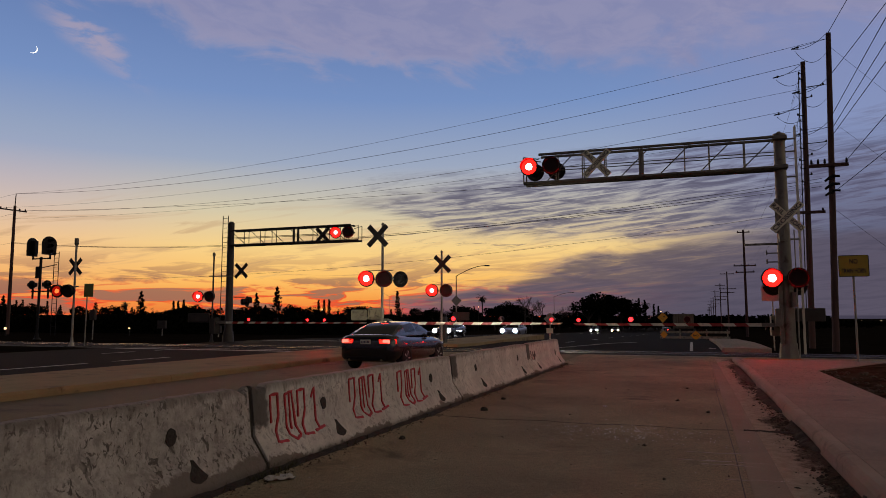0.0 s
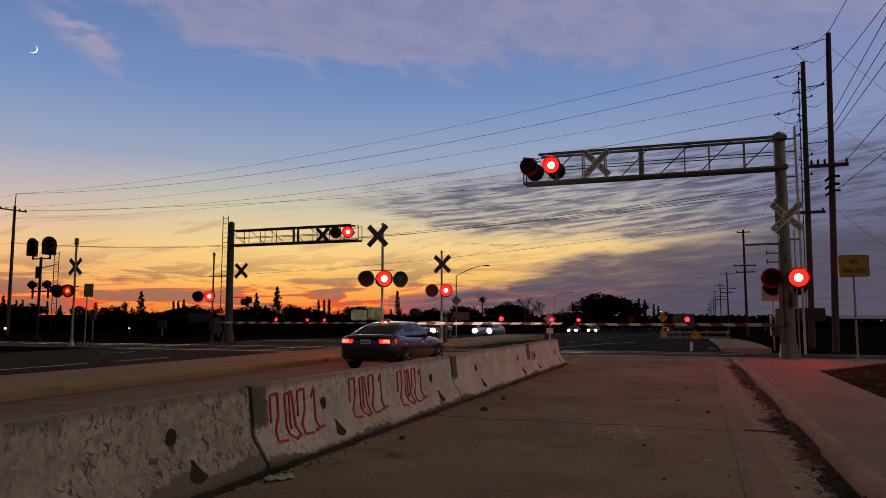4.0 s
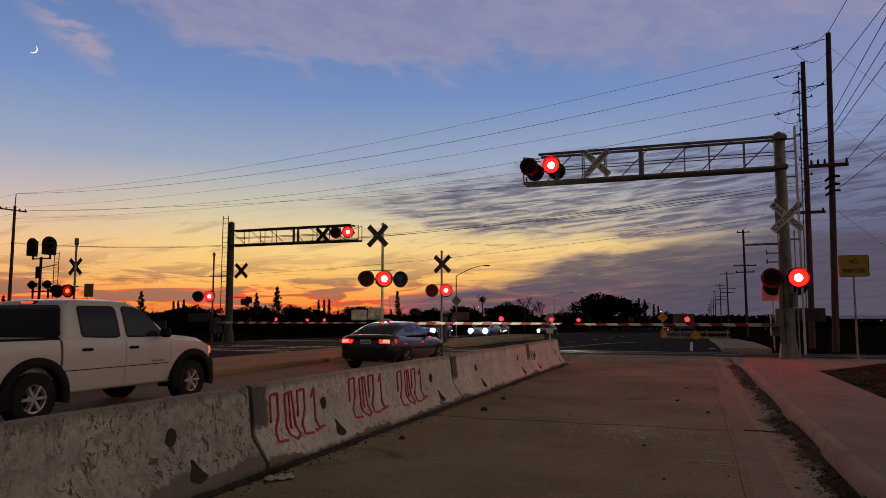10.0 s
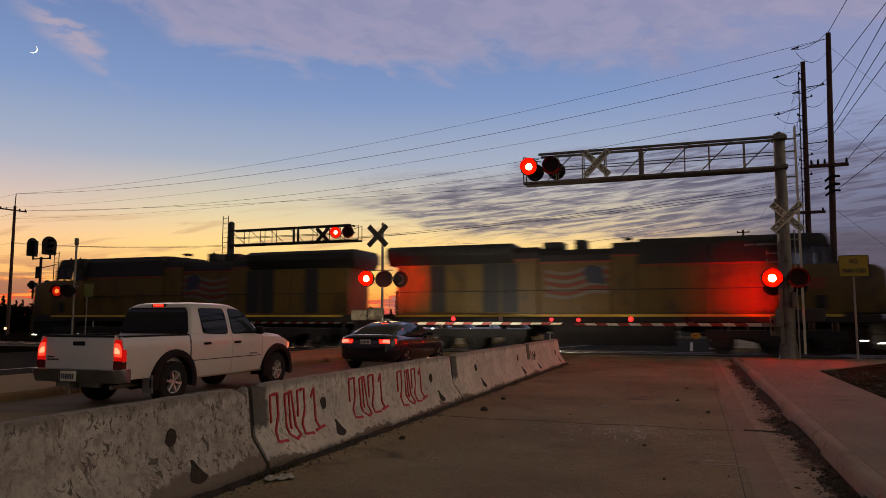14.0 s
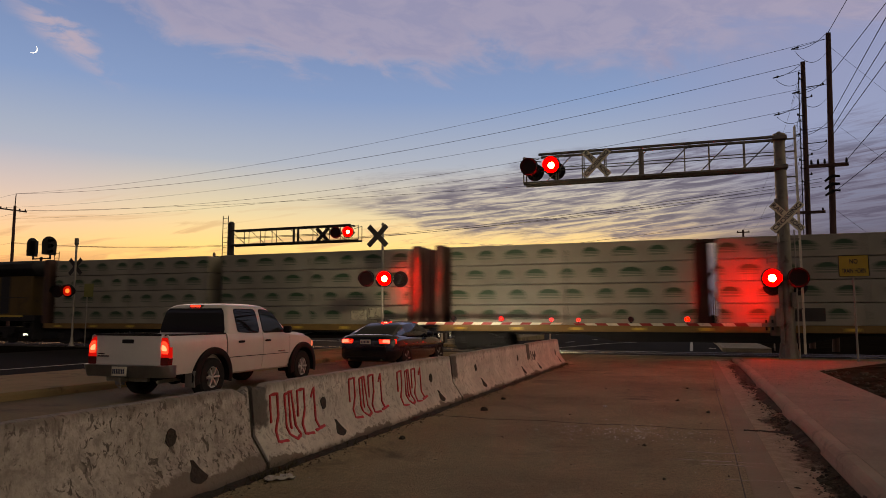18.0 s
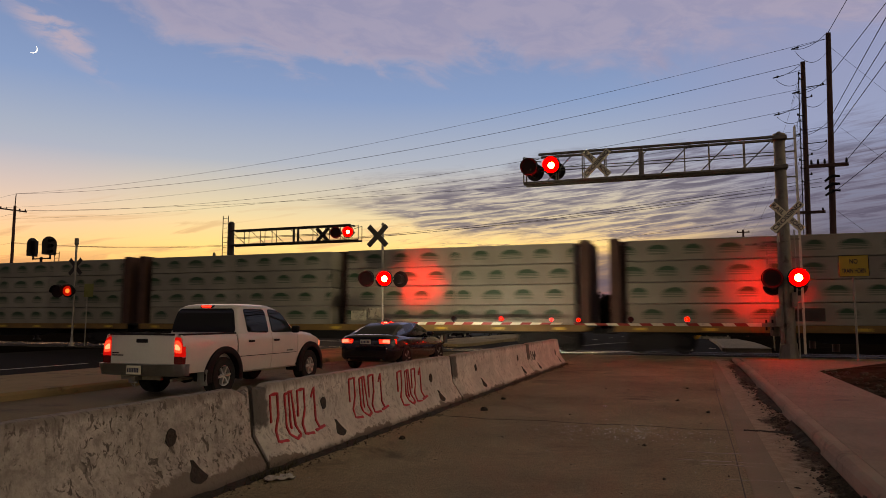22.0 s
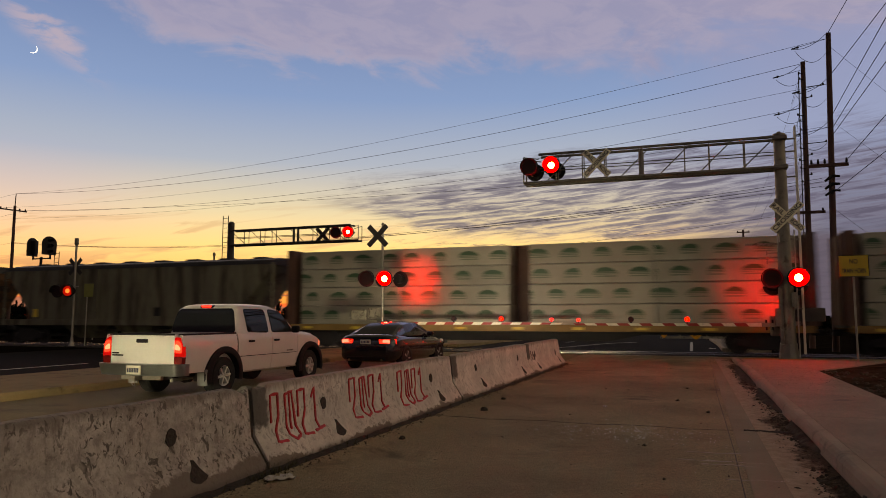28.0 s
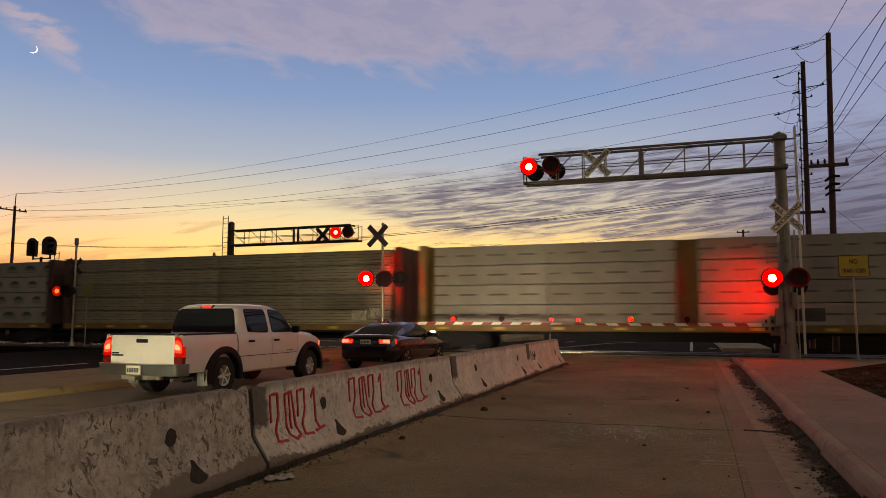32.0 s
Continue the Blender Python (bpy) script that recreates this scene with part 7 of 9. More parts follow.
def hopper_car(s0, L, paint, label):
    """A covered hopper: ribbed sides, sloping end sheets, roof hatches and discharge bays."""
    th = thing("hopper_car", label, "freight car", group="covered hopper cars of the train")
    zb, zt = 1.35, 4.36
    w = 1.50
    bm = B()
    prism(bm, [(0.55, zt - 0.15), (0.55, 3.75), (2.2, 1.75), (2.5, zb), (L - 2.5, zb), (L - 2.2, 1.75), (L - 0.55, 3.75), (L - 0.55, zt - 0.15)], 1, -w + 0.05, w - 0.05)
    bevelled(bm, 0.03, 1)
    part("hopper_body", bm, paint, th, "ribbed weathered hopper body", smooth=30)
    bm = B()
    prism(bm, [(-w, zt - 0.25), (-w + 0.1, zt - 0.05), (-0.5, zt + 0.12), (0.5, zt + 0.12), (w - 0.1, zt - 0.05), (w, zt - 0.25)], 0, 0.35, L - 0.35)
    part("roof", bm, "loco_grey", th, "dark hopper roof")
    bm = B()
    for i in range(8):
        x = 1.4 + i * (L - 3.6) / 7
        rbox(bm, x, x + 0.8, -0.35, 0.35, zt + 0.08, zt + 0.22, 0.03, 1)
    tagged(part("roof_hatch", bm, "loco_grey", th), kind="stuff")
    k = 13
    for s in (-1, 1):
        for i in range(k + 1):
            x = 0.5 + (L - 1.0) * i / k
            lo = zb if 2.5 <= x <= L - 2.5 else 1.75 + (3.75 - 1.75) * (min(abs(2.5 - x), abs(x - L + 2.5)) / 1.95)
            bm = B()
            rbox(bm, x - 0.05, x + 0.05, s * (w - 0.04) - 0.06, s * (w - 0.04) + 0.06, min(lo, 3.7), zt - 0.25, 0.01, 1)
            part("side_rib", bm, paint, th)
        bm = B()
        rbox(bm, 0.1, L - 0.1, s * 1.45 - 0.05, s * 1.45 + 0.05, 1.05, 1.38, 0.01, 1)
        part("side_sill", bm, paint, th)
        for x in (0.25, L - 0.25, 2.45, L - 2.45):
            bm = B()
            rbox(bm, x - 0.06, x + 0.06, s * 1.42 - 0.05, s * 1.42 + 0.05, 1.2, 4.2 if x < 1 or x > L - 1 else 2.0, 0.01, 1)
            part("end_post", bm, paint, th)
        for x in (0.28, L - 0.28):
            for z in (1.6, 2.0, 2.4, 2.8, 3.2, 3.6):
                bm = B()
                bar(bm, (x - 0.2, s * 1.44, z), (x + 0.2, s * 1.44, z), 0.03)
                part("ladder_rung", bm, paint, th)
        bm = B()
        rbox(bm, L * 0.6, L * 0.6 + 0.4, s * 1.52 - 0.01, s * 1.52 + 0.01, 1.55, 2.0, 0.005, 1)
        part("data_panel", bm, "frame_black", th)
        bm = B()
        rbox(bm, 2.62, 2.95, s * 1.53 - 0.006, s * 1.53 + 0.006, 1.5, 1.95, 0.004, 1)
        part("reflector", bm, "reflective", th)
    for i in range(3):
        x = L / 2 + (i - 1) * 3.6
        bm = B()
        hexa(bm, [(x - 0.6, -0.5, 0.35), (x + 0.6, -0.5, 0.35), (x + 0.6, 0.5, 0.35), (x - 0.6, 0.5, 0.35)], [(x - 1.7, -1.3, 1.4), (x + 1.7, -1.3, 1.4), (x + 1.7, 1.3, 1.4), (x - 1.7, 1.3, 1.4)])
        part("discharge_bay", bm, paint, th)
    bm = B()
    rbox(bm, 0.0, L, -0.3, 0.3, 0.85, 1.2, 0.02, 1)
    part("centre_sill", bm, "frame_black", th)
    for x in (0.0, L - 2.4):
        bm = B()
        rbox(bm, x, x + 2.4, -1.4, 1.4, 1.12, 1.2, 0.01, 1)
        part("end_platform", bm, "frame_black", th)
    for x in (1.75, L - 1.75):
        truck_into(th, x, s0)
    for x in (-0.4, L - 0.1):
        bm = B()
        rbox(bm, x, x + 0.5, -0.12, 0.12, 0.76, 1.0, 0.04, 1)
        part("coupler", bm, "frame_black", th)
    return th


def train_rows(s0, turn=0.0, extra=0.0):
    rows = []
    for t in (0, 8, 16, 24, 32):
        rows.append((t, pose(NOSE_AT_12 - SPEED * (t - 12) + s0 + extra, TRACK_Y, 0.03, 0, 0, turn)))
    return rows


def spin_rows(wheel, s):
    """The wheelset turns once it nears the crossing and until it is far past it."""
    at = wheel.matrix_basis.copy()
    arrive = 12 + (s + NOSE_AT_12 - 9.0) / SPEED
    t0, t1 = max(0.0, arrive), min(CLIP, arrive + 3.3)
    rows = [(0.0, at)] if t0 > 0.05 else []
    if t1 <= t0:
        return None
    k = int((t1 - t0) * FPS)
    for i in range(k + 1):
        rows.append((t0 + i / FPS, at @ pose(0, 0, 0, 0, -math.degrees(SPEED * i / FPS / 0.475))))
    if rows[-1][0] < CLIP - 0.05:
        rows.append((CLIP, rows[-1][1]))
    return rows


CARS = [
    (0.0, 20.6, lambda s, l: locomotive(s, l, False, "yellow and grey freight locomotive with painted flag, leading the train"), False),
    (21.6, 20.6, lambda s, l: locomotive(s, l, True, "yellow and grey freight locomotive coupled cab to the rear"), True),
    (43.5, 20.7, lambda s, l: locomotive(s, l, False, "dirty yellow and grey freight locomotive, third in line"), False),
    (64.7, 22.7, lambda s, l: lumber_car(s, l, "logo", "lumber car loaded with white-wrapped packs printed in green"), False),
    (88.2, 22.8, lambda s, l: lumber_car(s, l, "logo", "lumber car loaded with white-wrapped packs printed in green"), False),
    (111.6, 22.9, lambda s, l: lumber_car(s, l, "logo", "lumber car loaded with white-wrapped packs printed in green"), False),
    (135.2, 23.6, lambda s, l: lumber_car(s, l, "logo", "lumber car loaded with white-wrapped packs printed in green"), False),
    (159.7, 23.6, lambda s, l: lumber_car(s, l, "logo", "lumber car loaded with white-wrapped packs printed in green"), False),
    (184.3, 17.7, lambda s, l: hopper_car(s, l, "hopper_tan", "tan covered hopper car with ribbed sides"), False),
    (202.7, 17.3, lambda s, l: hopper_car(s, l, "hopper_rust", "rust-brown covered hopper car with ribbed sides"), False),
    (221.0, 18.4, lambda s, l: hopper_car(s, l, "hopper_grey", "stained grey-green covered hopper car"), False),
    (240.0, 23.0, lambda s, l: lumber_car(s, l, "logo", "lumber car loaded with white-wrapped packs printed in green"), False),
    (264.0, 24.6, lambda s, l: lumber_car(s, l, "logo", "lumber car loaded with white-wrapped packs printed in green"), False),
    (289.5, 20.3, lambda s, l: lumber_car(s, l, "lines", "lumber car loaded with thin tan bundles", "car_brown"), False),
    (310.7, 23.0, lambda s, l: lumber_car(s, l, "dash", "lumber car loaded with pale packs marked with dark dashes", "car_ochre"), False),
]
for s0, ln, make, back in CARS:
    car = make(s0, ln)
    MOVERS.append((car, train_rows(s0, 180.0, ln) if back else train_rows(s0)))
for w, s in SPINNERS:
    rows = spin_rows(w, s)
    if rows:
        MOVERS.append((w, rows))
# ---- poles, wires, trees and distance ----


def utility_pole(x, y, h, lean=0.0, arms=((0.93, 2.2),), r=0.16, label="dark creosoted wooden utility pole with insulators", base=None):
    """A tapered wooden pole; arms are (height share, length)."""
    z0 = dip(y) if base is None else base
    th = thing("utility_pole", label, "utility pole", pose(x, y, z0), "utility poles along the road")
    bm = B()
    rod(bm, (0, 0, 0), (lean, 0, h), r, r * 0.72, 14)
    part("pole", bm, "pole_wood", th, smooth=40)
    for share, ln in arms:
        bm = B()
        xx, zz = lean * share, h * share
        rbox(bm, xx - ln / 2, xx + ln / 2, -0.20, -0.10, zz - 0.07, zz + 0.07, 0.01, 1)
        arm = part("cross_arm", bm, "pole_wood", th, "wooden cross arm")
        k = max(2, int(ln / 0.6))
        for i in range(k):
            bm = B()
            xi = xx - ln / 2 + 0.1 + i * (ln - 0.2) / (k - 1)
            lathe(bm, [(0.02, 0.07), (0.055, 0.10), (0.05, 0.16), (0.03, 0.20)], 8, (xi, -0.15, zz))
            part("insulator", bm, "black", arm)
    return th


A_X, A_Y, B_X, B_Y = 5.94, 34.95, 5.52, 38.44
pole_a = utility_pole(A_X, A_Y, 14.45, 0.38, (), 0.15)
bm = B()
rbox(bm, -0.75, 0.85, -0.28, -0.16, 8.20, 8.36, 0.01, 1)
part("cross_arm", bm, "pole_wood", pole_a, "long wooden cross arm")
for x in (-0.62, -0.35, -0.08, 0.78):
    bm = B()
    lathe(bm, [(0.02, 0.0), (0.06, 0.05), (0.05, 0.14), (0.03, 0.22)], 8, (x, -0.22, 8.36))
    part("insulator", bm, "black", pole_a)
pole_b = utility_pole(B_X, B_Y, 14.4, 0.22, ((0.464, 1.5),), 0.15)
bm = B()
rod(bm, (-0.22, -0.1, 0.3), (-0.02, -0.1, 13.8), 0.025, seg=6)
part("conduit", bm, "black", pole_b)
for x, y, h in ((6.49, 95, 13.4), (7.6, 165, 13.6), (8.05, 217, 13.6), (8.23, 270, 13.6), (9.67, 345, 13.3), (10.77, 430, 13.4), (11.85, 520, 13.5), (14.8, 650, 13.6), (17.6, 800, 13.6)):
    utility_pole(x, y, h, 0.0, ((0.975, 1.5), (0.66, 2.6), (0.60, 2.2)) if y < 100 else ((0.96, 2.8), (0.72, 3.4), (0.66, 2.8)), 0.17)
left_pole = utility_pole(-58.62, 47.0, 11.8, 0.0, (), 0.16, label="slim wooden utility pole beside the railway", base=0.0)
bm = B()
bar(bm, (-1.68, -0.18, 11.62), (1.70, -0.18, 11.12), 0.10, 0.12)
arm = part("cross_arm", bm, "pole_wood", left_pole, "tilted wooden cross arm")
for k in (-1.55, -0.8, 0.85, 1.55):
    bm = B()
    lathe(bm, [(0.02, 0.05), (0.06, 0.09), (0.05, 0.18), (0.03, 0.22)], 8, (k, -0.18, 11.37 - 0.148 * k))
    part("insulator", bm, "black", arm)
bm = B()
rod(bm, (0, 0, 11.7), (0.06, 0, 12.95), 0.05, 0.04, 6)
part("ridge_pin", bm, "pole_wood", left_pole, "thin pole-top pin")
utility_pole(7.6, -14.0, 14.4, 0.0, ((0.57, 1.6),), 0.19, label="dark wooden utility pole behind the pavement")


def wire(a, b, sag, r=0.012, k=26, name="overhead_wire", label="thin black overhead power line"):
    a, b, r = Vector(a), Vector(b), r * 0.7
    pts = [a.lerp(b, i / k) - Vector((0, 0, sag * 4 * (i / k) * (1 - i / k))) for i in range(k + 1)]
    bm = B()
    ax = (b - a).normalized()
    u = ax.cross(Vector((0, 0, 1))).normalized()
    v = u.cross(ax)
    loft(bm, [[p + u * r * math.cos(t) + v * r * math.sin(t) for t in (0, 2.094, 4.189)] for p in pts])
    return solid(name, bm, "wire", label, "power line", "overhead wires")


# wires across the road to the pole at the left: start, end, sag, thickness
for a, b, sag, r in (((6.18, A_Y, 14.2), (-58.55, 47, 12.93), 1.23, 0.014), ((5.59, B_Y, 14.3), (-58.55, 47, 12.93), 1.54, 0.020), ((6.01, A_Y, 12.07), (-60.14, 47, 11.70), 1.12, 0.012),
                     ((5.49, B_Y, 12.02), (-57.1, 47, 11.25), 1.38, 0.017), ((5.91, A_Y, 10.1), (-58.7, 47, 10.62), 0.93, 0.012), ((5.44, A_Y - 0.22, 8.40), (-57.8, 47, 11.3), 0.45, 0.015),
                     ((5.76, A_Y, 7.74), (-58.7, 47, 8.41), 1.47, 0.016), ((5.75, A_Y, 7.59), (-58.7, 47, 8.36), 1.45, 0.018), ((5.74, A_Y, 7.38), (-58.7, 47, 8.31), 1.26, 0.016), ((5.12, B_Y, 6.68), (-58.7, 47, 5.16), 1.19, 0.013)):
    wire(a, b, sag, r, 34)
for x, z in ((-58.55, 12.93), (-60.14, 11.70), (-57.1, 11.25), (-58.7, 8.36)):
    wire((x, 47.0, z), (-125.0, 62.0, z + 0.3), 0.8, 0.014, 12)
# wires along the road, over the pavement towards the next pole
for x, z, x2, z2, s in ((6.30, 14.45, 7.8, 14.3, 0.05), (6.27, 12.43, 7.8, 11.4, 0.3), (6.21, 10.46, 7.6, 14.2, -0.6), (6.14, 9.79, 7.7, 13.6, -0.3), (6.25, 9.67, 7.9, 12.3, -0.1), (6.72, 8.45, 8.3, 10.6, -0.3), (6.06, 6.98, 7.8, 7.9, 0.1)):
    wire((x, A_Y, z), (x2, -14.0, z2), s, 0.022, 40)
for z, z2 in ((13.9, 13.3), (11.8, 11.6), (9.3, 9.0), (8.3, 8.6), (6.7, 8.4)):
    wire((B_X + 0.2, B_Y, z), (6.49, 95, z2 + dip(95)), 0.9, 0.010)
for z, x2, y2 in ((13.88, 11.6, 20.6), (10.4, 11.0, 21.5), (6.4, 9.5, 24.0)):
    wire((A_X + 0.025 * z, A_Y, z), (x2, y2, 0.1), 0.05, 0.010, 10, "guy_wire", "thin steel guy wire of the pole")
# dead-end strain insulators and the slack jumpers that loop back to the poles
def dead_end(x, y, z, reach, drop, label="slack jumper cable looping back to the pole"):
    """A strain string that holds a line off the pole, with two loops hanging under it."""
    a, e = Vector((x, y, z)), Vector((x - reach, y + 0.12, z - 0.18 * reach))
    bm = B()
    rod(bm, a.lerp(e, 0.78), e, 0.035, 0.03, 6)
    rod(bm, a, a.lerp(e, 0.78), 0.012, seg=5)
    lathe(bm, [(0.02, -0.05), (0.06, -0.03), (0.06, 0.03), (0.02, 0.05)], 8, a.lerp(e, 0.82), 0)
    solid("strain_insulator", bm, "black", "dark strain insulator holding a line off the pole", "insulator", "strain insulators on the poles")
    wire(e, (x + 0.04, y, z + 0.30), drop * 0.45, 0.020, 14, "jumper_cable", label)
    wire(e - Vector((-0.15, 0, 0.10)), (x + 0.02, y, z - 0.55), drop, 0.022, 14, "jumper_cable", label)


for z in (14.15, 12.05, 10.05):
    dead_end(6.16 + 0.025 * (z - 12), A_Y - 0.12, z, 1.45, 0.55)
for z in (13.95, 12.0, 10.2):
    dead_end(5.55 + 0.015 * (z - 12), B_Y - 0.10, z, 1.25, 0.30)
# pin insulators and fuse brackets up the second pole
for k, (z, reach) in enumerate(((13.75, -0.22), (13.45, -0.2), (13.05, 0.85), (12.75, -0.28), (12.5, 0.32), (11.6, -0.32), (11.3, -0.24), (10.85, -0.22), (10.15, 0.9), (9.9, -0.25), (9.55, 0.25), (9.3, -0.3), (8.9, -0.25), (8.55, 0.2), (8.2, -0.22))):
    bm = B()
    xx = 0.22 * z / 14.4
    rod(bm, (xx, -0.08, z), (xx + reach, -0.16, z + 0.02), 0.022, seg=6)
    lathe(bm, [(0.02, -0.05), (0.045, -0.03), (0.045, 0.05), (0.02, 0.08)], 8, (xx + reach, -0.16, z + 0.04))
    part("pin_insulator", bm, "black", pole_b)
for z0, z1, off in ((13.4, 11.7, -0.42), (11.6, 9.9, -0.46), (9.8, 8.1, -0.40), (12.6, 10.4, -0.22), (8.0, 6.8, -0.30)):
    wire((B_X + 0.2, B_Y - 0.2, z0), (B_X + 0.1, B_Y - 0.2, z1), 0.0, 0.014, 4, "jumper_cable", "dark cable running down the pole")
    wire((B_X + 0.2 + off * 0.6, B_Y - 0.2, z0), (B_X + off, B_Y - 0.2, z1 + 0.5), 0.0, 0.012, 6, "jumper_cable", "dark cable running down the pole")
for z in (7.55, 7.2, 6.9):
    for sx in (-1, 1):
        bm = B()
        rod(bm, (0.19, -0.15, z + 0.25), (0.19 + sx * 0.30, -0.2, z + 0.12 + 0.1 * sx), 0.075 if z > 7 else 0.05, 0.05, 8)
        part("line_clamp", bm, "black", pole_a, "dark cable clamp")


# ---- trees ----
# near-black bark and leaves: the backlit silhouette is painted into their colours
M["bark"] = mat("silhouette_bark", (0.022, 0.016, 0.012), 0.9, var=0.4, scale=3, fine=20, bump=0.4)
M["leaf"] = mat("silhouette_foliage", (0.006, 0.0065, 0.004), 0.9, var=0.4, scale=0.8, fine=6, bump=0.0, piece=0.2, spec=0.0)
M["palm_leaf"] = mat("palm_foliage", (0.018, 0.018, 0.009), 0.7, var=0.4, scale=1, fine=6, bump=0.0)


def leaves(bm, centre, rad, count, size, rg, squash=1.0):
    """Many small leaf clumps, uneven in outline."""
    c = Vector(centre)
    for _ in range(count):
        d = Vector((rg.gauss(0, 1), rg.gauss(0, 1), rg.gauss(0, 1))).normalized()
        p = c + Vector((d.x * rad, d.y * rad, d.z * rad * squash)) * rg.uniform(0.35, 1.0) ** 0.6
        n1 = Vector((rg.gauss(0, 1), rg.gauss(0, 1), rg.gauss(0, 1))).normalized()
        n2 = n1.orthogonal().normalized() * size * rg.uniform(0.5, 1.1)
        n3 = n1.cross(n2).normalized() * size * rg.uniform(0.4, 0.9)
        bm.faces.new([bm.verts.new(p + q) for q in (n2, n3, -n2 * 0.8, -n3)])


def tree_meshes(kind, seed):
    rg = random.Random(seed)
    t, c = B(), B()
    if kind == "round":
        rod(t, (0, 0, 0), (0.1, 0, 3.2), 0.28, 0.16, 8)
        for i in range(7):
            a = rg.uniform(0, 6.28)
            e = (1.9 * math.cos(a), 1.9 * math.sin(a), rg.uniform(3.6, 6.0))
            rod(t, (0.1, 0, rg.uniform(2.2, 3.1)), e, 0.10, 0.03, 6)
            leaves(c, e, rg.uniform(1.0, 1.7), 170, 0.28, rg, 0.75)
        leaves(c, (0, 0, 5.6), 2.0, 260, 0.28, rg, 0.8)
    elif kind == "conifer":
        rod(t, (0, 0, 0), (0, 0, 9.0), 0.20, 0.03, 8)
        z = 1.2
        while z < 9.2:
            w = 3.3 * (1 - z / 9.5) * rg.uniform(0.6, 1.15)
            for i in range(6):
                a = rg.uniform(0, 6.28)
                k = rg.uniform(0.3, 0.85)
                leaves(c, (w * k * math.cos(a), w * k * math.sin(a), z + rg.uniform(-0.3, 0.3)), 0.10 + 0.24 * w, 22, 0.17, rg, 0.7)
            z += 0.36
    elif kind == "cypress":
        rod(t, (0, 0, 0), (0, 0, 6.5), 0.14, 0.03, 7)
        for i in range(16):
            z = 0.8 + i * 0.45
            leaves(c, (rg.uniform(-0.1, 0.1), rg.uniform(-0.1, 0.1), z), 0.62 * (1 - (z / 8.4) ** 2.2) + 0.08, 55, 0.18, rg, 0.9)
    elif kind == "palm":
        rod(t, (0, 0, 0), (0.25, 0, 8.2), 0.22, 0.16, 8)
        for i in range(26):
            a, el = rg.uniform(0, 6.28), rg.uniform(-0.7, 1.2)
            prev, ln = Vector((0.25, 0, 8.2)), rg.uniform(1.5, 2.1)
            for k in range(5):
                e = el - 0.32 * k
                d = Vector((math.cos(a) * math.cos(e), math.sin(a) * math.cos(e), math.sin(e))) * ln / 5
                side = Vector((-math.sin(a), math.cos(a), 0)) * (0.26 * (1 - k / 6))
                drop = Vector((0, 0, -0.10))
                nxt = prev + d
                for s in (1, -1):
                    c.faces.new([c.verts.new(q) for q in (prev, prev + side * s + drop, nxt + side * s * 0.9 + drop, nxt)])
                prev = nxt
        leaves(c, (0.25, 0, 7.7), 0.45, 60, 0.2, rg, 1.2)
    else:
        def limb(a, d, ln, r, n):
            b = a + d * ln
            rod(t, a, b, r, r * 0.6, 5 if n < 3 else 7)
            if n == 0:
                leaves(c, b, 0.35, 3, 0.06, rg)
                return
            for i in range(3 if n > 1 else 4):
                q = (d + Vector((rg.gauss(0, 0.5), rg.gauss(0, 0.5), rg.gauss(0.1, 0.35)))).normalized()
                limb(b, q, ln * rg.uniform(0.55, 0.8), r * 0.58, n - 1)
        limb(Vector((0, 0, 0)), Vector((0, 0, 1)), 2.4, 0.22, 4)
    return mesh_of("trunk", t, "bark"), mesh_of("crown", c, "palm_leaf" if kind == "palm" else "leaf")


TREES = {k: [tree_meshes(k, 60 + 7 * i + 100 * j) for j in range(2)] for i, k in enumerate(("round", "conifer", "cypress", "palm", "bare"))}
WORDS = {"round": "dark broadleaf tree with uneven crown against the dusk sky", "conifer": "dark pointed conifer against the dusk sky",
         "cypress": "narrow dark cypress against the dusk sky", "palm": "tall fan palm silhouetted against the dusk sky", "bare": "leafless winter tree with fine bare branches"}
FULL = {"round": 7.4, "conifer": 9.3, "cypress": 7.9, "palm": 10.0, "bare": 8.0}


def tree(kind, az, dist, height, k=0, wide=1.0):
    """A tree at an angle left of the road's direction, at a distance, of a height above its ground."""
    a = radians(az)
    x, y = -dist * math.sin(a), dist * math.cos(a)
    s = height / FULL[kind]
    th = thing("tree", WORDS[kind], "tree", Matrix.LocRotScale((x, y, dip(y)), Euler((0, 0, k * 1.7 + az)), (s * wide, s * wide, s)), "trees along the far side")
    tr, cr = TREES[kind][k % 2]
    part("trunk", tr, None, th)
    part("crown", cr, None, th)


def bearing(share):
    """Angle left of the road's direction for a share, in thousandths, of the arc from west to north."""
    return 19.5 - math.degrees(math.atan((share / 1000.0 - 0.5) * 2 * math.tan(radians(64.77 / 2))))


ROW = [("conifer", 5, 8.5), ("cypress", 20, 8), ("cypress", 27, 8.6), ("round", 38, 7.2), ("cypress", 55, 8.2), ("bare", 75, 7.5), ("round", 90, 6.8), ("bare", 108, 7.5), ("round", 128, 7.0),
       ("palm", 143, 9.2), ("conifer", 160, 10.6), ("bare", 173, 7.8), ("cypress", 197, 9.2), ("cypress", 202, 8.6), ("cypress", 208, 9.4), ("round", 222, 7.4), ("round", 240, 7.0), ("round", 275, 7.6),
       ("conifer", 290, 11.0), ("round", 302, 7.2), ("conifer", 313, 12.6)]
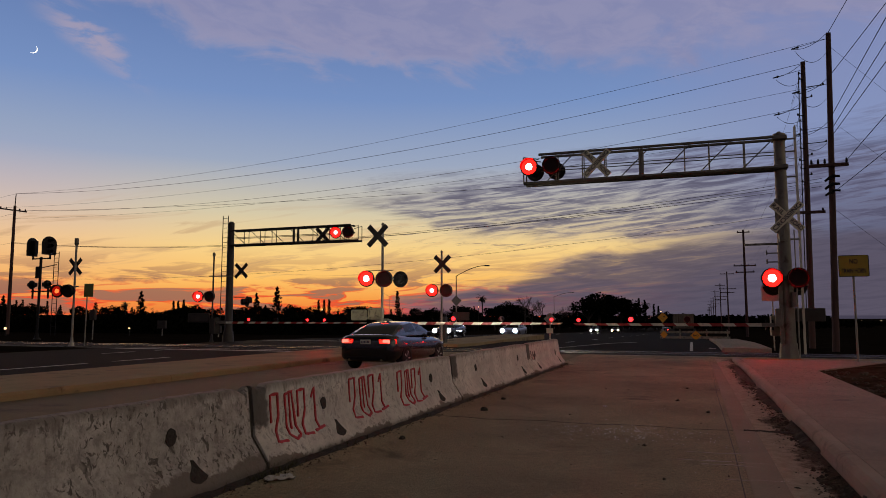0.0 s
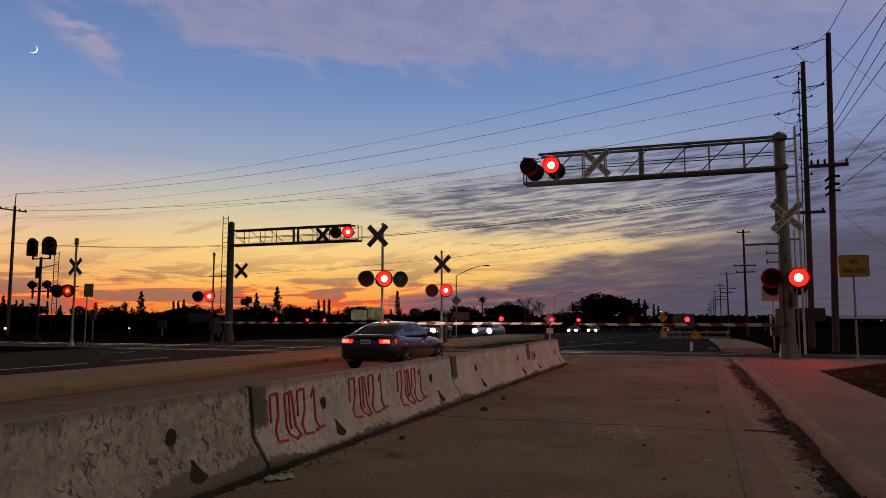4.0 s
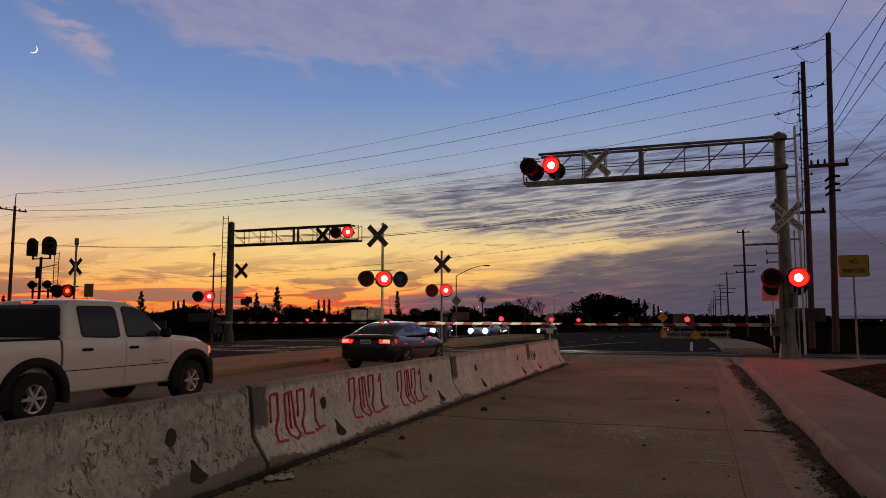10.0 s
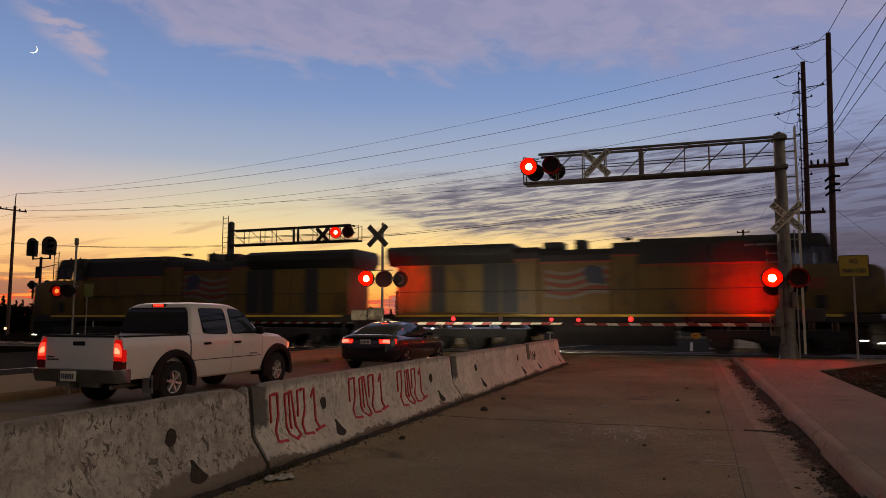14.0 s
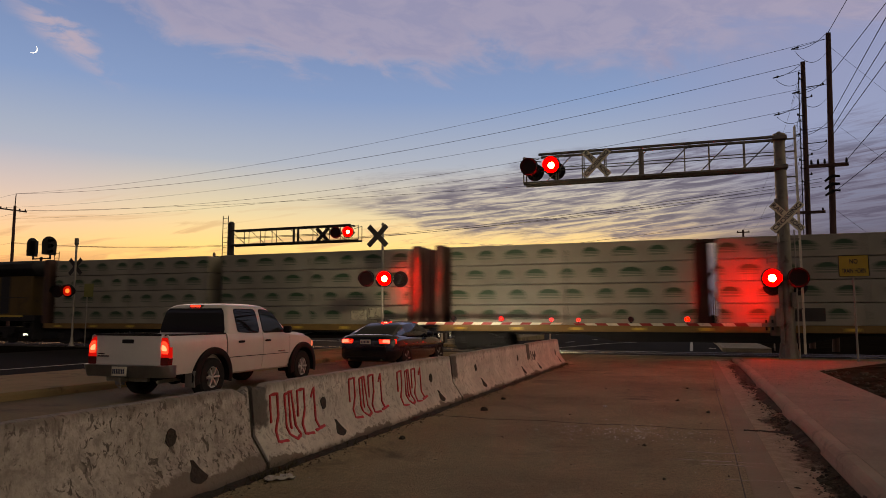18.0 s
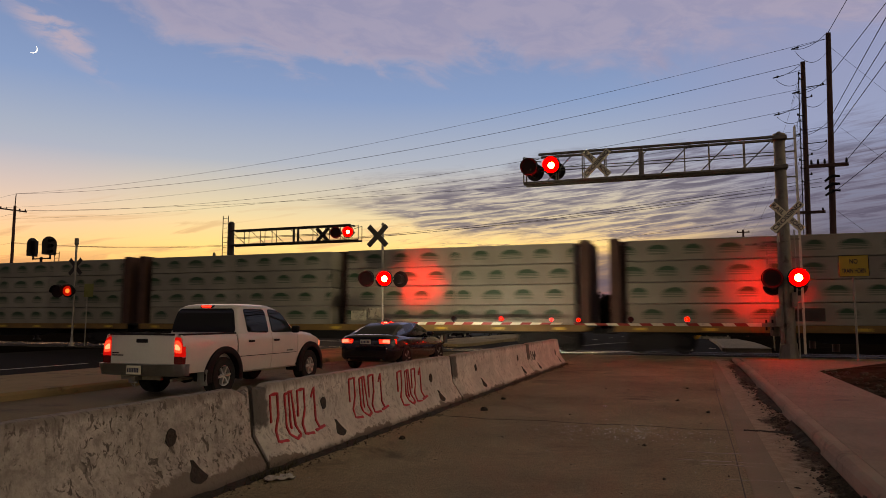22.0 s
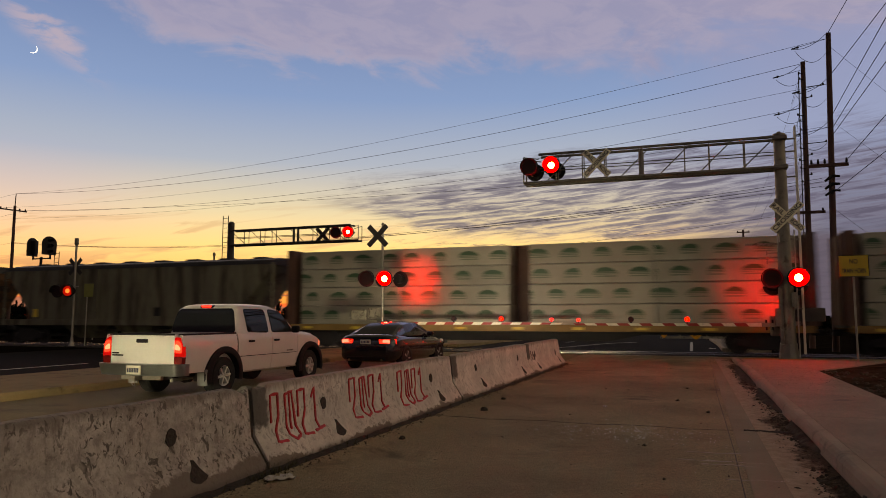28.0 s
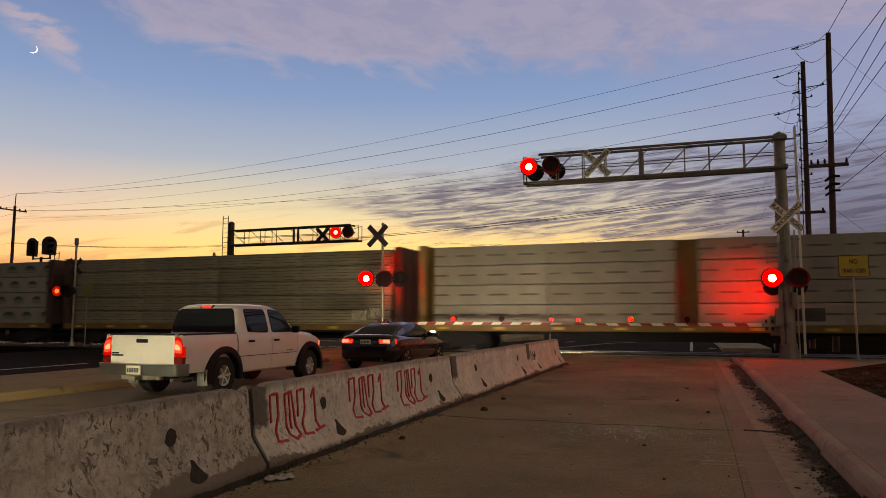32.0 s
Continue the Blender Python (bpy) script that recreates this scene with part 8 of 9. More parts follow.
ROW_EAST = [ ("round", 328, 8.2), ("bare", 343, 8.2), ("cypress", 360, 9.4), ("cypress", 366, 9.8), ("cypress", 372, 9.4), ("bare", 386, 8.4), ("bare", 398, 8.6), ("round", 412, 7.0),
       ("bare", 432, 9.0), ("cypress", 449, 12.0), ("bare", 460, 8.6), ("bare", 474, 8.8), ("round", 490, 7.2), ("bare", 505, 8.2), ("round", 520, 7.4), ("cypress", 535, 7.6), ("palm", 545, 12.6), ("round", 558, 7.2),
       ("round", 572, 9.4), ("bare", 592, 12.4), ("bare", 600, 10.8), ("bare", 613, 11.0), ("bare", 630, 8.6), ("bare", 645, 9.2), ("round", 664, 10.4), ("round", 676, 12.0), ("round", 688, 11.6), ("round", 700, 10.6), ("round", 711, 9.8), ("cypress", 720, 9.6),
       ("cypress", 727, 9.4), ("palm", 728.5, 9.6), ("cypress", 737, 8.0), ("cypress", 742, 7.6), ("round", 751, 5.8), ("round", 765, 5.2)]
for i, (kind, share, h) in enumerate(ROW + ROW_EAST):
    tree(kind, bearing(share), 205 + 25 * ((i * 7) % 5) / 4.0, h * 0.98, i, 1.15 if kind == "round" else 1.0)

# the lower growth between them
rg = random.Random(77)
for i in range(64):
    share = rg.uniform(-5, 770)
    kind = rg.choice(("round", "round", "bare", "round", "conifer", "cypress"))
    tree(kind, bearing(share), rg.uniform(225, 255), rg.uniform(5.6, 8.2) * (0.9 if share > 740 else 1.0), i, rg.uniform(1.1, 1.7) if kind == "round" else 1.2)

# low dark hedges and scrub that close the view under the trees
def hedge(x0, y0, x1, y1, h, depth, seed, label, leaf=0.22, per=26):
    rg = random.Random(seed)
    a, b = Vector((x0, y0, 0)), Vector((x1, y1, 0))
    ln = (b - a).length
    bm = B()
    k = int(ln / 0.9)
    for i in range(k):
        p = a.lerp(b, (i + rg.random()) / k)
        p.z = dip(p.y) + h * 0.45
        hh = h * (0.75 + 0.5 * noise.noise(Vector((i * 0.13, seed, 0.0))))
        leaves(bm, p, depth, per, leaf, rg, hh / (2 * depth))
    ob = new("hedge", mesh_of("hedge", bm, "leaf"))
    return tagged(ob, label, "hedge", "", "stuff")


hedge(-150, 74, -33, 66, 2.9, 1.2, 3, "long dark hedge beyond the railway", 0.4, 34)
hedge(-33, 66, -62, 200, 3.0, 1.3, 4, "dark hedge along the far road", 0.4, 34)
hedge(-190, 190, 40, 235, 5.6, 2.6, 5, "dark scrub and low trees in the distance", 0.8, 44)
hedge(40, 300, 330, 420, 3.4, 2.0, 6, "faint dark scrub on the far horizon", 0.8, 26)
bm = B()
# wall in the same silhouette-dark leaf colour
rbox(bm, -150, -33, 76, 76.2, -0.6, 1.9, 0.02, 1)
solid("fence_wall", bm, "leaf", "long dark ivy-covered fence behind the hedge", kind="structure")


# ---- street furniture beyond the crossing ----
def street_lamp(x, y, h, arm, label, lit=False, z0=None):
    z0 = dip(y) if z0 is None else z0
    th = thing("street_lamp", label, "street lamp", pose(x, y, z0), "street lamps of the far road")
    bm = B()
    rod(bm, (0, 0, 0), (0, 0, h - 1.4), 0.11, 0.07, 10)
    part("pole", bm, "galv", th, smooth=40)
    bm = B()
    prev = Vector((0, 0, h - 1.4))
    for i in range(1, 9):
        t = i / 8
        p = Vector((arm * t, 0, h - 1.4 + 1.4 * math.sin(t * math.pi / 2)))
        rod(bm, prev, p, 0.05, seg=8, caps=False)
        prev = p
    part("arm", bm, "galv", th, "curved bracket arm")
    bm = B()
    rbox(bm, arm - 0.1, arm + 0.65, -0.16, 0.16, h - 0.10, h + 0.08, 0.05, 2)
    head = part("lamp_head", bm, "galv", th)
    if lit:
        bm = B()
        rbox(bm, arm + 0.05, arm + 0.5, -0.1, 0.1, h - 0.14, h - 0.1, 0.01, 1)
        part("lamp_glass", bm, "street", head, "glowing lamp glass")


street_lamp(-31.6, 94.9, 9.7, 4.3, "tall street lamp with curved arm, unlit")
street_lamp(-42.4, 229, 12.0, 6.0, "distant street lamp with curved arm, unlit")
street_lamp(-95.0, 215, 12.0, -3.0, "distant street lamp, glowing warm white", True)


def diamond_sign(x, y, z, side, face, words="", label="", back=False, post=True, z0=None):
    th = thing("road_sign", label, "road sign", pose(x, y, 0))
    bm = B()
    d = side / math.sqrt(2)
    prism(bm, [(0, z - d), (d, z), (0, z + d), (-d, z)], 1, -0.008, 0.008)
    p = part("panel", bm, face, th)
    if words:
        me = text_mesh("lettering", words, side * 0.34, 0.003, side * 0.72)
        me.materials.append(M["sign_black"])
        part("lettering", me, None, p, "black letters " + words, m=pose(0, -0.013, z))
    if post:
        bm = B()
        rod(bm, (0, 0.04, dip(y)), (0, 0.04, z + d * 0.4), 0.04, seg=8)
        part("post", bm, "alu", th)
    return th


diamond_sign(-9.9, 51.7, 1.42, 0.66, "alu", "", "grey diamond sign seen from behind on the median")
th = thing("road_sign", "small pale plate below the diamond sign", "road sign", pose(-9.9, 51.6, 0))
bm = B()
rbox(bm, -0.25, 0.25, -0.01, 0.01, 0.35, 0.72, 0.005, 1)
rod(bm, (0.0, 0.03, dip(51.6)), (0.0, 0.03, 0.7), 0.03, seg=6)
part("panel", bm, "sign_white", th)
th = diamond_sign(-2.9, 78.5, 1.54, 0.78, "sign_orange", "", "yellow diamond warning sign with black arrow")
bm = B()
bar(bm, (-0.2, -0.014, 1.36), (0.14, -0.014, 1.64), 0.07, 0.008)
prism(bm, [(0.24, 1.74), (0.02, 1.70), (0.18, 1.52)], 1, -0.017, -0.010)
part("arrow", bm, "sign_black", th, "black slanted arrow")
diamond_sign(-22.1, 66.4, 3.2, 0.75, "alu", "", "grey diamond sign seen from behind beside the far road")

th = thing("road_barricade", "white two-rail barricade closing the lane with END markers", "barricade", pose(0, 65.5, dip(65.5)))
for z in (0.62, 0.15):
    bm = B()
    rbox(bm, -2.7, 3.1, -0.03, 0.03, z - 0.10, z + 0.10, 0.01, 1)
    part("rail", bm, "scuffed", th, "dull white barricade rail")
for x in (-2.5, -1.0, 1.2, 2.9):
    bm = B()
    rbox(bm, x - 0.06, x + 0.06, 0.03, 0.13, 0.0, 0.85, 0.01, 1)
    part("post", bm, "scuffed", th)
diamond_sign(0.3, 65.3, -0.05, 0.62, "sign_orange", "END", "amber diamond sign reading END on the barricade", post=False)
diamond_sign(-2.35, 65.3, 0.02, 0.46, "sign_orange", "", "small amber diamond marker on the barricade", post=False)

th = thing("lorry", "distant tan box lorry on the far road", "lorry", pose(-1.6, 158, dip(158)))
bm = B()
rbox(bm, -2.2, 2.0, 0, 8, 1.1, 4.2, 0.05, 1)
part("cargo_box", bm, "hopper_tan", th, "tan cargo box")
for x in (-1.7, 1.5):
    bm = B()
    lathe(bm, [(0.2, -0.15), (0.5, -0.14), (0.5, 0.14), (0.2, 0.15)], 14, (x, 1.2, 0.5), 0)
    part("wheel", bm, "rubber", th)
bm = B()
rbox(bm, -1.9, 1.8, 0.3, 7.6, 0.6, 1.1, 0.03, 1)
part("chassis", bm, "black", th)

# small signs and boxes on the left
for x, y, z, w, h, lab in ((-40.2, 38.8, 1.7, 0.5, 0.75, "small grey equipment box on a post by the railway"), (-44.1, 50.2, 0.9, 0.9, 0.7, "small sign beside the far pavement"), (-38.0, 50.0, 0.5, 0.6, 0.6, "low grey utility cabinet")):
    th = thing("trackside_box", lab, "equipment box", pose(x, y, 0))
    bm = B()
    rbox(bm, -w / 2, w / 2, -0.1, 0.1, z - h / 2, z + h / 2, 0.03, 2)
    part("box_body", bm, "dark_steel", th)
    bm = B()
    rod(bm, (0, 0.05, -0.1), (0, 0.05, z), 0.04, seg=8)
    part("post", bm, "alu", th)

# distant lit windows and lamps
for share, dist, z, r, mt in ((148, 70, 0.55, 0.13, "street"), (9, 70, 0.6, 0.2, "street"), (364, 190, 3.6, 0.3, "street"), (540, 200, 4.6, 0.25, "street"), (752, 230, 2.4, 0.35, "street"), (776, 260, 0.6, 0.3, "street"), (745, 240, 3.6, 0.3, "street"),
                           (914, 420, 0.0, 0.35, "head_white"), (921, 430, 0.0, 0.3, "street"), (958, 440, 0.0, 0.35, "street"), (970, 440, 0.0, 0.35, "head_white"), (992, 450, 0.0, 0.4, "head_white"), (985, 430, 0.2, 0.25, "street")):
    a = radians(bearing(share))
    th = thing("distant_lamp", "small glowing lamp in the far distance", "lamp", pose(-dist * math.sin(a), dist * math.cos(a), 0), "distant lights")
    bm = B()
    r *= 0.6
    lathe(bm, [(0.02, z - r * 0.8), (r, z), (r * 0.7, z + r * 0.6), (0.05, z + r * 0.8)], 10)
    part("lamp_globe", bm, "street", th)
    bm = B()
    g = dip(dist * math.cos(a))
    rod(bm, (0, 0.05, g), (0, 0.05, max(z - r * 0.7, g + 0.2)), 0.06, seg=6)
    part("post", bm, "black", th)

# ---- sky things ----
a, e = radians(50.78), radians(18.75)
D = 3000.0
spot = Vector((-D * math.sin(a) * math.cos(e), D * math.cos(a) * math.cos(e), D * math.sin(e)))
bm = B()
R = 15.5
outer = [(R * math.cos(t), R * math.sin(t)) for t in [radians(-80 + 160 * i / 16) for i in range(17)]]
inner = [(R * 0.80 * math.cos(t) - R * 0.17 + 2.0, R * 0.98 * math.sin(t)) for t in [radians(80 - 160 * i / 16) for i in range(17)]]
k = len(outer)
va, vb = [bm.verts.new((x, z, 0)) for x, z in outer], [bm.verts.new((min(x, 0.95 * outer[k - 1 - i][0]), z, 0)) for i, (x, z) in enumerate(inner)]
vb = vb[::-1]
for i in range(k - 1):
    bm.faces.new((va[i], va[i + 1], vb[i + 1], vb[i]))
for f_ in bmesh.ops.extrude_face_region(bm, geom=bm.faces[:])["geom"]:
    if isinstance(f_, bmesh.types.BMVert):
        f_.co.z -= 1.0
q = (-spot).to_track_quat("Z", "Y").to_matrix().to_4x4()
solid("moon", bm, "moon", "thin bright crescent moon in the evening sky", "moon", m=Matrix.Translation(spot) @ q @ Matrix.Rotation(radians(-38), 4, "Z"))


def cloud_material(name, build):
    mt = bpy.data.materials.new(name)
    mt.use_nodes = True
    n = Nodes(mt.node_tree)
    el, az = sky_angles(n, n.add("ShaderNodeTexCoord").outputs["Object"])
    cover, colour = build(n, el, az)
    em, tr, mx = n.add("ShaderNodeEmission"), n.add("ShaderNodeBsdfTransparent"), n.add("ShaderNodeMixShader")
    n.put(em.inputs[0], colour)
    n.put(mx.inputs[0], cover)
    n.t.links.new(tr.outputs[0], mx.inputs[1])
    n.t.links.new(em.outputs[0], mx.inputs[2])
    n.t.links.new(mx.outputs[0], n.add("ShaderNodeOutputMaterial").inputs[0])
    return mt


def high_cloud(n, el, az):
    """A broad mauve sheet high up, torn and rosy at its lower edge."""
    v = n.xyz(n.m("MULTIPLY", az, 0.06), n.m("ADD", n.m("MULTIPLY", el, 0.15), n.m("MULTIPLY", az, -0.015)), 0.3)
    a, b = n.noise(v, 1.7, 7, 0.60, 0.6), n.noise(v, 5.0, 6, 0.58, 0.5)
    edge = n.m("ADD", 19.6, n.step(az, 33.0, 50.0, 0.0, 3.4))
    lift = n.m("ADD", n.m("SUBTRACT", el, edge), n.m("ADD", n.m("MULTIPLY", n.m("SUBTRACT", a, 0.5), 12.0), n.m("MULTIPLY", n.m("SUBTRACT", b, 0.5), 2.6)))
    cover = n.m("MULTIPLY", n.step(lift, -0.6, 3.2), n.step(el, 14.0, 18.0))
    cover = n.m("MULTIPLY", cover, n.step(el, 33.0, 27.0, 0.0, 0.78))
    patch = n.m("MULTIPLY", n.step(n.m("ABSOLUTE", n.m("SUBTRACT", az, 47.0)), 5.0, 1.0), n.step(n.m("ABSOLUTE", n.m("SUBTRACT", el, n.m("ADD", 20.2, n.m("MULTIPLY", n.m("SUBTRACT", az, 47.0), 0.55)))), 2.0, 0.3))
    cover = n.m("MAXIMUM", cover, n.m("MULTIPLY", patch, n.step(b, 0.42, 0.62, 0.0, 0.6)))
    col = n.mix(n.step(b, 0.36, 0.64), (0.255, 0.255, 0.415, 1), (0.305, 0.29, 0.435, 1))
    col = n.mix(n.m("MULTIPLY", n.step(lift, 3.4, 0.4), n.step(az, 0.0, 25.0)), col, (0.46, 0.365, 0.43, 1))
    return cover, col


def mid_cloud(n, el, az):
    """A rippled grey-violet bank above the horizon, away from the sunset, and a darker mass below it."""
    big = n.noise(n.xyz(n.m("MULTIPLY", az, 0.10), n.m("MULTIPLY", el, 0.42), 0.7), 1.0, 6, 0.6, 0.6)
    rip = n.noise(n.xyz(n.m("MULTIPLY", az, 0.20), n.m("ADD", n.m("MULTIPLY", el, 2.3), n.m("MULTIPLY", az, 0.20)), 0.2), 1.35, 8, 0.62, 0.5)
    top = n.m("ADD", 10.4, n.step(az, 27.0, 4.0, 0.0, 3.0))
    bottom = n.m("ADD", 8.6, n.step(az, 28.0, 14.0, 0.0, -2.2))
    inside = n.m("MULTIPLY", n.step(n.m("SUBTRACT", el, n.m("ADD", bottom, n.m("MULTIPLY", n.m("SUBTRACT", big, 0.5), 4.0))), -0.6, 0.9),
                 n.step(n.m("SUBTRACT", el, n.m("ADD", top, n.m("MULTIPLY", n.m("SUBTRACT", big, 0.5), 6.0))), 0.9, -1.6))
    bank = n.m("MULTIPLY", inside, n.step(az, 30.0, 22.0))
    wisp = n.m("MULTIPLY", n.m("MULTIPLY", n.step(el, 5.2, 6.4), n.step(el, 8.8, 7.4)), n.step(az, 27.0, 20.0))
    low = n.step(n.m("SUBTRACT", el, n.m("ADD", n.step(az, 26.0, -1.0, 1.2, 6.0), n.m("MULTIPLY", n.m("SUBTRACT", big, 0.5), 4.5))), 0.9, -0.8)
    low = n.m("MULTIPLY", low, n.step(az, 26.0, 19.0))
    cover = n.m("MULTIPLY", bank, n.step(rip, 0.36, 0.60, 0.25, 0.88))
    cover = n.m("MAXIMUM", cover, n.m("MULTIPLY", wisp, n.step(rip, 0.56, 0.66, 0.0, 0.75)))
    cover = n.m("MAXIMUM", cover, n.m("MULTIPLY", low, n.step(rip, 0.25, 0.5, 0.62, 0.9)))
    col = n.mix(n.step(rip, 0.40, 0.66), (0.17, 0.165, 0.255, 1), (0.085, 0.08, 0.135, 1))
    col = n.mix(low, col, n.mix(n.step(rip, 0.4, 0.65), (0.105, 0.090, 0.130, 1), (0.085, 0.074, 0.110, 1)))
    return cover, col


def cloud_shell(name, mt, radius, label, lo):
    bm = B()
    rings = []
    els = [lo, 3, 6, 10, 15, 20, 26, 34, 45, 60, 75, 88]
    for e in els:
        e = radians(e)
        rings.append([(radius * math.cos(e) * math.cos(2 * math.pi * i / 48), radius * math.cos(e) * math.sin(2 * math.pi * i / 48), radius * math.sin(e)) for i in range(48)])
    loft(bm, rings, cap=False)
    ob = solid(name, bm, mt, label, kind="structure", smooth=60)
    return ob


for name, build, radius, label, lo, turn in (("backdrop_high_cloud", high_cloud, 3400.0, "mauve high cloud drifting over the dusk sky", 8, 3.3), ("backdrop_low_cloud", mid_cloud, 3600.0, "rippled grey-violet cloud bank drifting above the horizon", 0.2, 1.9)):
    ob = cloud_shell(name, cloud_material(name, build), radius, label, lo)
    MOVERS.append((ob, [(t, pose(0, 0, 0, 0, 0, turn * t / CLIP)) for t in (0, 8, 16, 24, 32)]))

# the waiting car's own dipped headlamps light the train and the crossing
for x in (-9.36, -8.08):
    ob = new("headlamp_beam", bpy.data.lights.new("headlamp_beam", "SPOT"))
    ob.data.energy, ob.data.spot_size, ob.data.spot_blend, ob.data.color, ob.data.shadow_soft_size = 350.0, radians(140), 0.7, (1.0, 0.93, 0.78), 0.06
    ob.matrix_world = look((x, 22.72, 0.66), (x - 0.2, 30.0, 1.1))
# ---- litter, soil and small things on the ground ----
M["bank"] = mat("gutter_bank_soil", (0.060, 0.047, 0.034), 0.95, var=0.5, scale=2.2, fine=34, bump=1.0, dirt=(0.03, 0.024, 0.018), amount=0.5, dirt_scale=6)
M["paper"] = mat("crumpled_paper", (0.42, 0.40, 0.37), 0.8, var=0.2, scale=8, bump=0.3)
M["shard"] = mat("glass_grit", (0.85, 0.84, 0.82), 0.2, var=0.2, bump=0.0, spec=0.8)
M["crack"] = mat("tar_seam", (0.035, 0.030, 0.026), 0.7, var=0.3, bump=0.2)
M["chalk"] = mat("faint_tyre_scuff", (0.42, 0.37, 0.32), 0.8, var=0.4, scale=6, fine=40, bump=0.1)
M["asphalt_dark_strip"] = mat("newer_asphalt", (0.255, 0.205, 0.135), 0.8, var=0.3, scale=0.5, fine=55, bump=0.5)
M["weed"] = mat("dry_weed", (0.055, 0.05, 0.022), 0.9, var=0.5, scale=3, bump=0.0)
M["tactile"] = mat("worn_yellow_tactile", (0.30, 0.17, 0.04), 0.8, var=0.2, scale=2, fine=30, bump=0.5)
rng = random.Random(77)


def clod(bm, x, y, z, r, rg):
    """A rough lump."""
    ring = []
    for k, (rr, h) in enumerate(((1.0, 0.0), (0.85, 0.45), (0.35, 0.75))):
        ring.append([(x + r * rr * math.cos(t) * rg.uniform(0.7, 1.2), y + r * rr * math.sin(t) * rg.uniform(0.7, 1.2), z + r * h * rg.uniform(0.8, 1.1)) for t in [2 * math.pi * i / 6 + k for i in range(6)]])
    loft(bm, ring)


def scatter(name, label, material, count, place, size, seed, category="debris"):
    rg = random.Random(seed)
    bm = B()
    for _ in range(count):
        x, y, z = place(rg)
        clod(bm, x, y, z, size(rg), rg)
    return solid(name, bm, material, label, category, kind="stuff")


scatter("road_grit", "small dark stones and clods scattered on the asphalt", "soil", 260, lambda g: (g.uniform(-3.8, 0.7), g.uniform(3.5, 24), 0.0), lambda g: g.uniform(0.004, 0.012) * (2.2 if g.random() < 0.05 else 1), 1)
scatter("glass_grit", "glinting broken glass scattered on the asphalt", "shard", 260, lambda g: (g.gauss(-0.75, 0.55), g.gauss(9.5, 0.35), 0.0), lambda g: g.uniform(0.004, 0.011), 2)
scatter("road_flecks", "pale flecks scattered over the road surface", "shard", 110, lambda g: (g.uniform(-3.6, 0.7), g.uniform(3.8, 16), 0.0), lambda g: g.uniform(0.003, 0.008), 3)
scatter("gutter_gravel", "dark clods and gravel lying in the gutter", "bank", 1400, lambda g: (1.26 - abs(g.gauss(0, 0.16)), g.choice((g.gauss(10.4, 0.9), g.gauss(14.5, 2.0), g.gauss(20.5, 1.8), g.gauss(7.0, 0.5), g.uniform(5, 24))), -0.01), lambda g: g.uniform(0.005, 0.016) * (1.9 if g.random() < 0.12 else 1), 4)
scatter("pavement_gravel", "clods of dirt strewn over the pavement edge", "bank", 520, lambda g: (min(2.97, g.choice((1.5 + abs(g.gauss(0, 0.5)), 2.95 - abs(g.gauss(0, 0.6))))), g.choice((g.gauss(16.8, 0.9), g.gauss(19.6, 1.3))), 0.15), lambda g: g.uniform(0.003, 0.009) * (1.9 if g.random() < 0.06 else 1), 5)
scatter("shoulder_clods", "rough dark clods on the dirt shoulder", "bank", 700, lambda g: (g.uniform(3.05, 10), g.uniform(11, 20.3), 0.11), lambda g: g.uniform(0.02, 0.09), 6)
scatter("barrier_debris", "dirt and leaves gathered along the foot of the barrier", "soil", 900, lambda g: (-3.82 + abs(g.gauss(0, 0.10)), g.uniform(2.5, 22.8), 0.0), lambda g: g.uniform(0.004, 0.014), 7)
scatter("ballast_stones", "crushed stone ballast beside the rails", "soil", 900, lambda g: (g.choice((g.uniform(-60, -28.2), g.uniform(5.8, 14))), TRACK_Y + g.uniform(-2.3, 2.3), -0.06), lambda g: g.uniform(0.03, 0.08), 8)
for x, y, r in ((-0.14, 15.8, 0.035), (-0.28, 13.4, 0.04), (-3.3, 12.6, 0.05), (-3.2, 11.0, 0.07), (-3.4, 8.1, 0.05), (0.2, 11.9, 0.04)):
    bm = B()
    clod(bm, 0, 0, 0, r, rng)
    solid("dirt_clod", bm, "soil", "dark clod of dirt lying on the asphalt", "debris", "dirt clods on the road", m=pose(x, y, 0))


def sheet(name, x, y, w, h, label, material="paper", seed=1, z=0.0):
    """A crumpled piece of paper on the ground."""
    rg = random.Random(seed)
    bm = B()
    k = 7
    v = [[bm.verts.new((w * (i / k - 0.5) + rg.uniform(-0.2, 0.2) * w / k, h * (j / k - 0.5) + rg.uniform(-0.2, 0.2) * h / k, 0.012 + rg.uniform(0, 0.03))) for i in range(k + 1)] for j in range(k + 1)]
    for p, q in zip(v, v[1:]):
        for i in range(k):
            if rg.random() < 0.9:
                bm.faces.new((p[i], p[i + 1], q[i + 1], q[i]))
    for f_ in bmesh.ops.extrude_face_region(bm, geom=bm.faces[:])["geom"]:
        if isinstance(f_, bmesh.types.BMVert):
            f_.co.z -= 0.006
    solid(name, bm, material, label, "litter", m=pose(x, y, z, 0, 0, rg.uniform(0, 90)))


sheet("paper_litter", -3.62, 5.72, 0.26, 0.16, "crumpled pale paper lying by the barrier", seed=4)
sheet("paper_litter", -1.4, 12.0, 0.10, 0.06, "small scrap of paper on the asphalt", seed=5)
sheet("paper_litter", 0.9, 36.2, 0.5, 0.3, "pale litter in the gutter beyond the tracks", seed=6, z=0.0)

bm = B()
prev = None
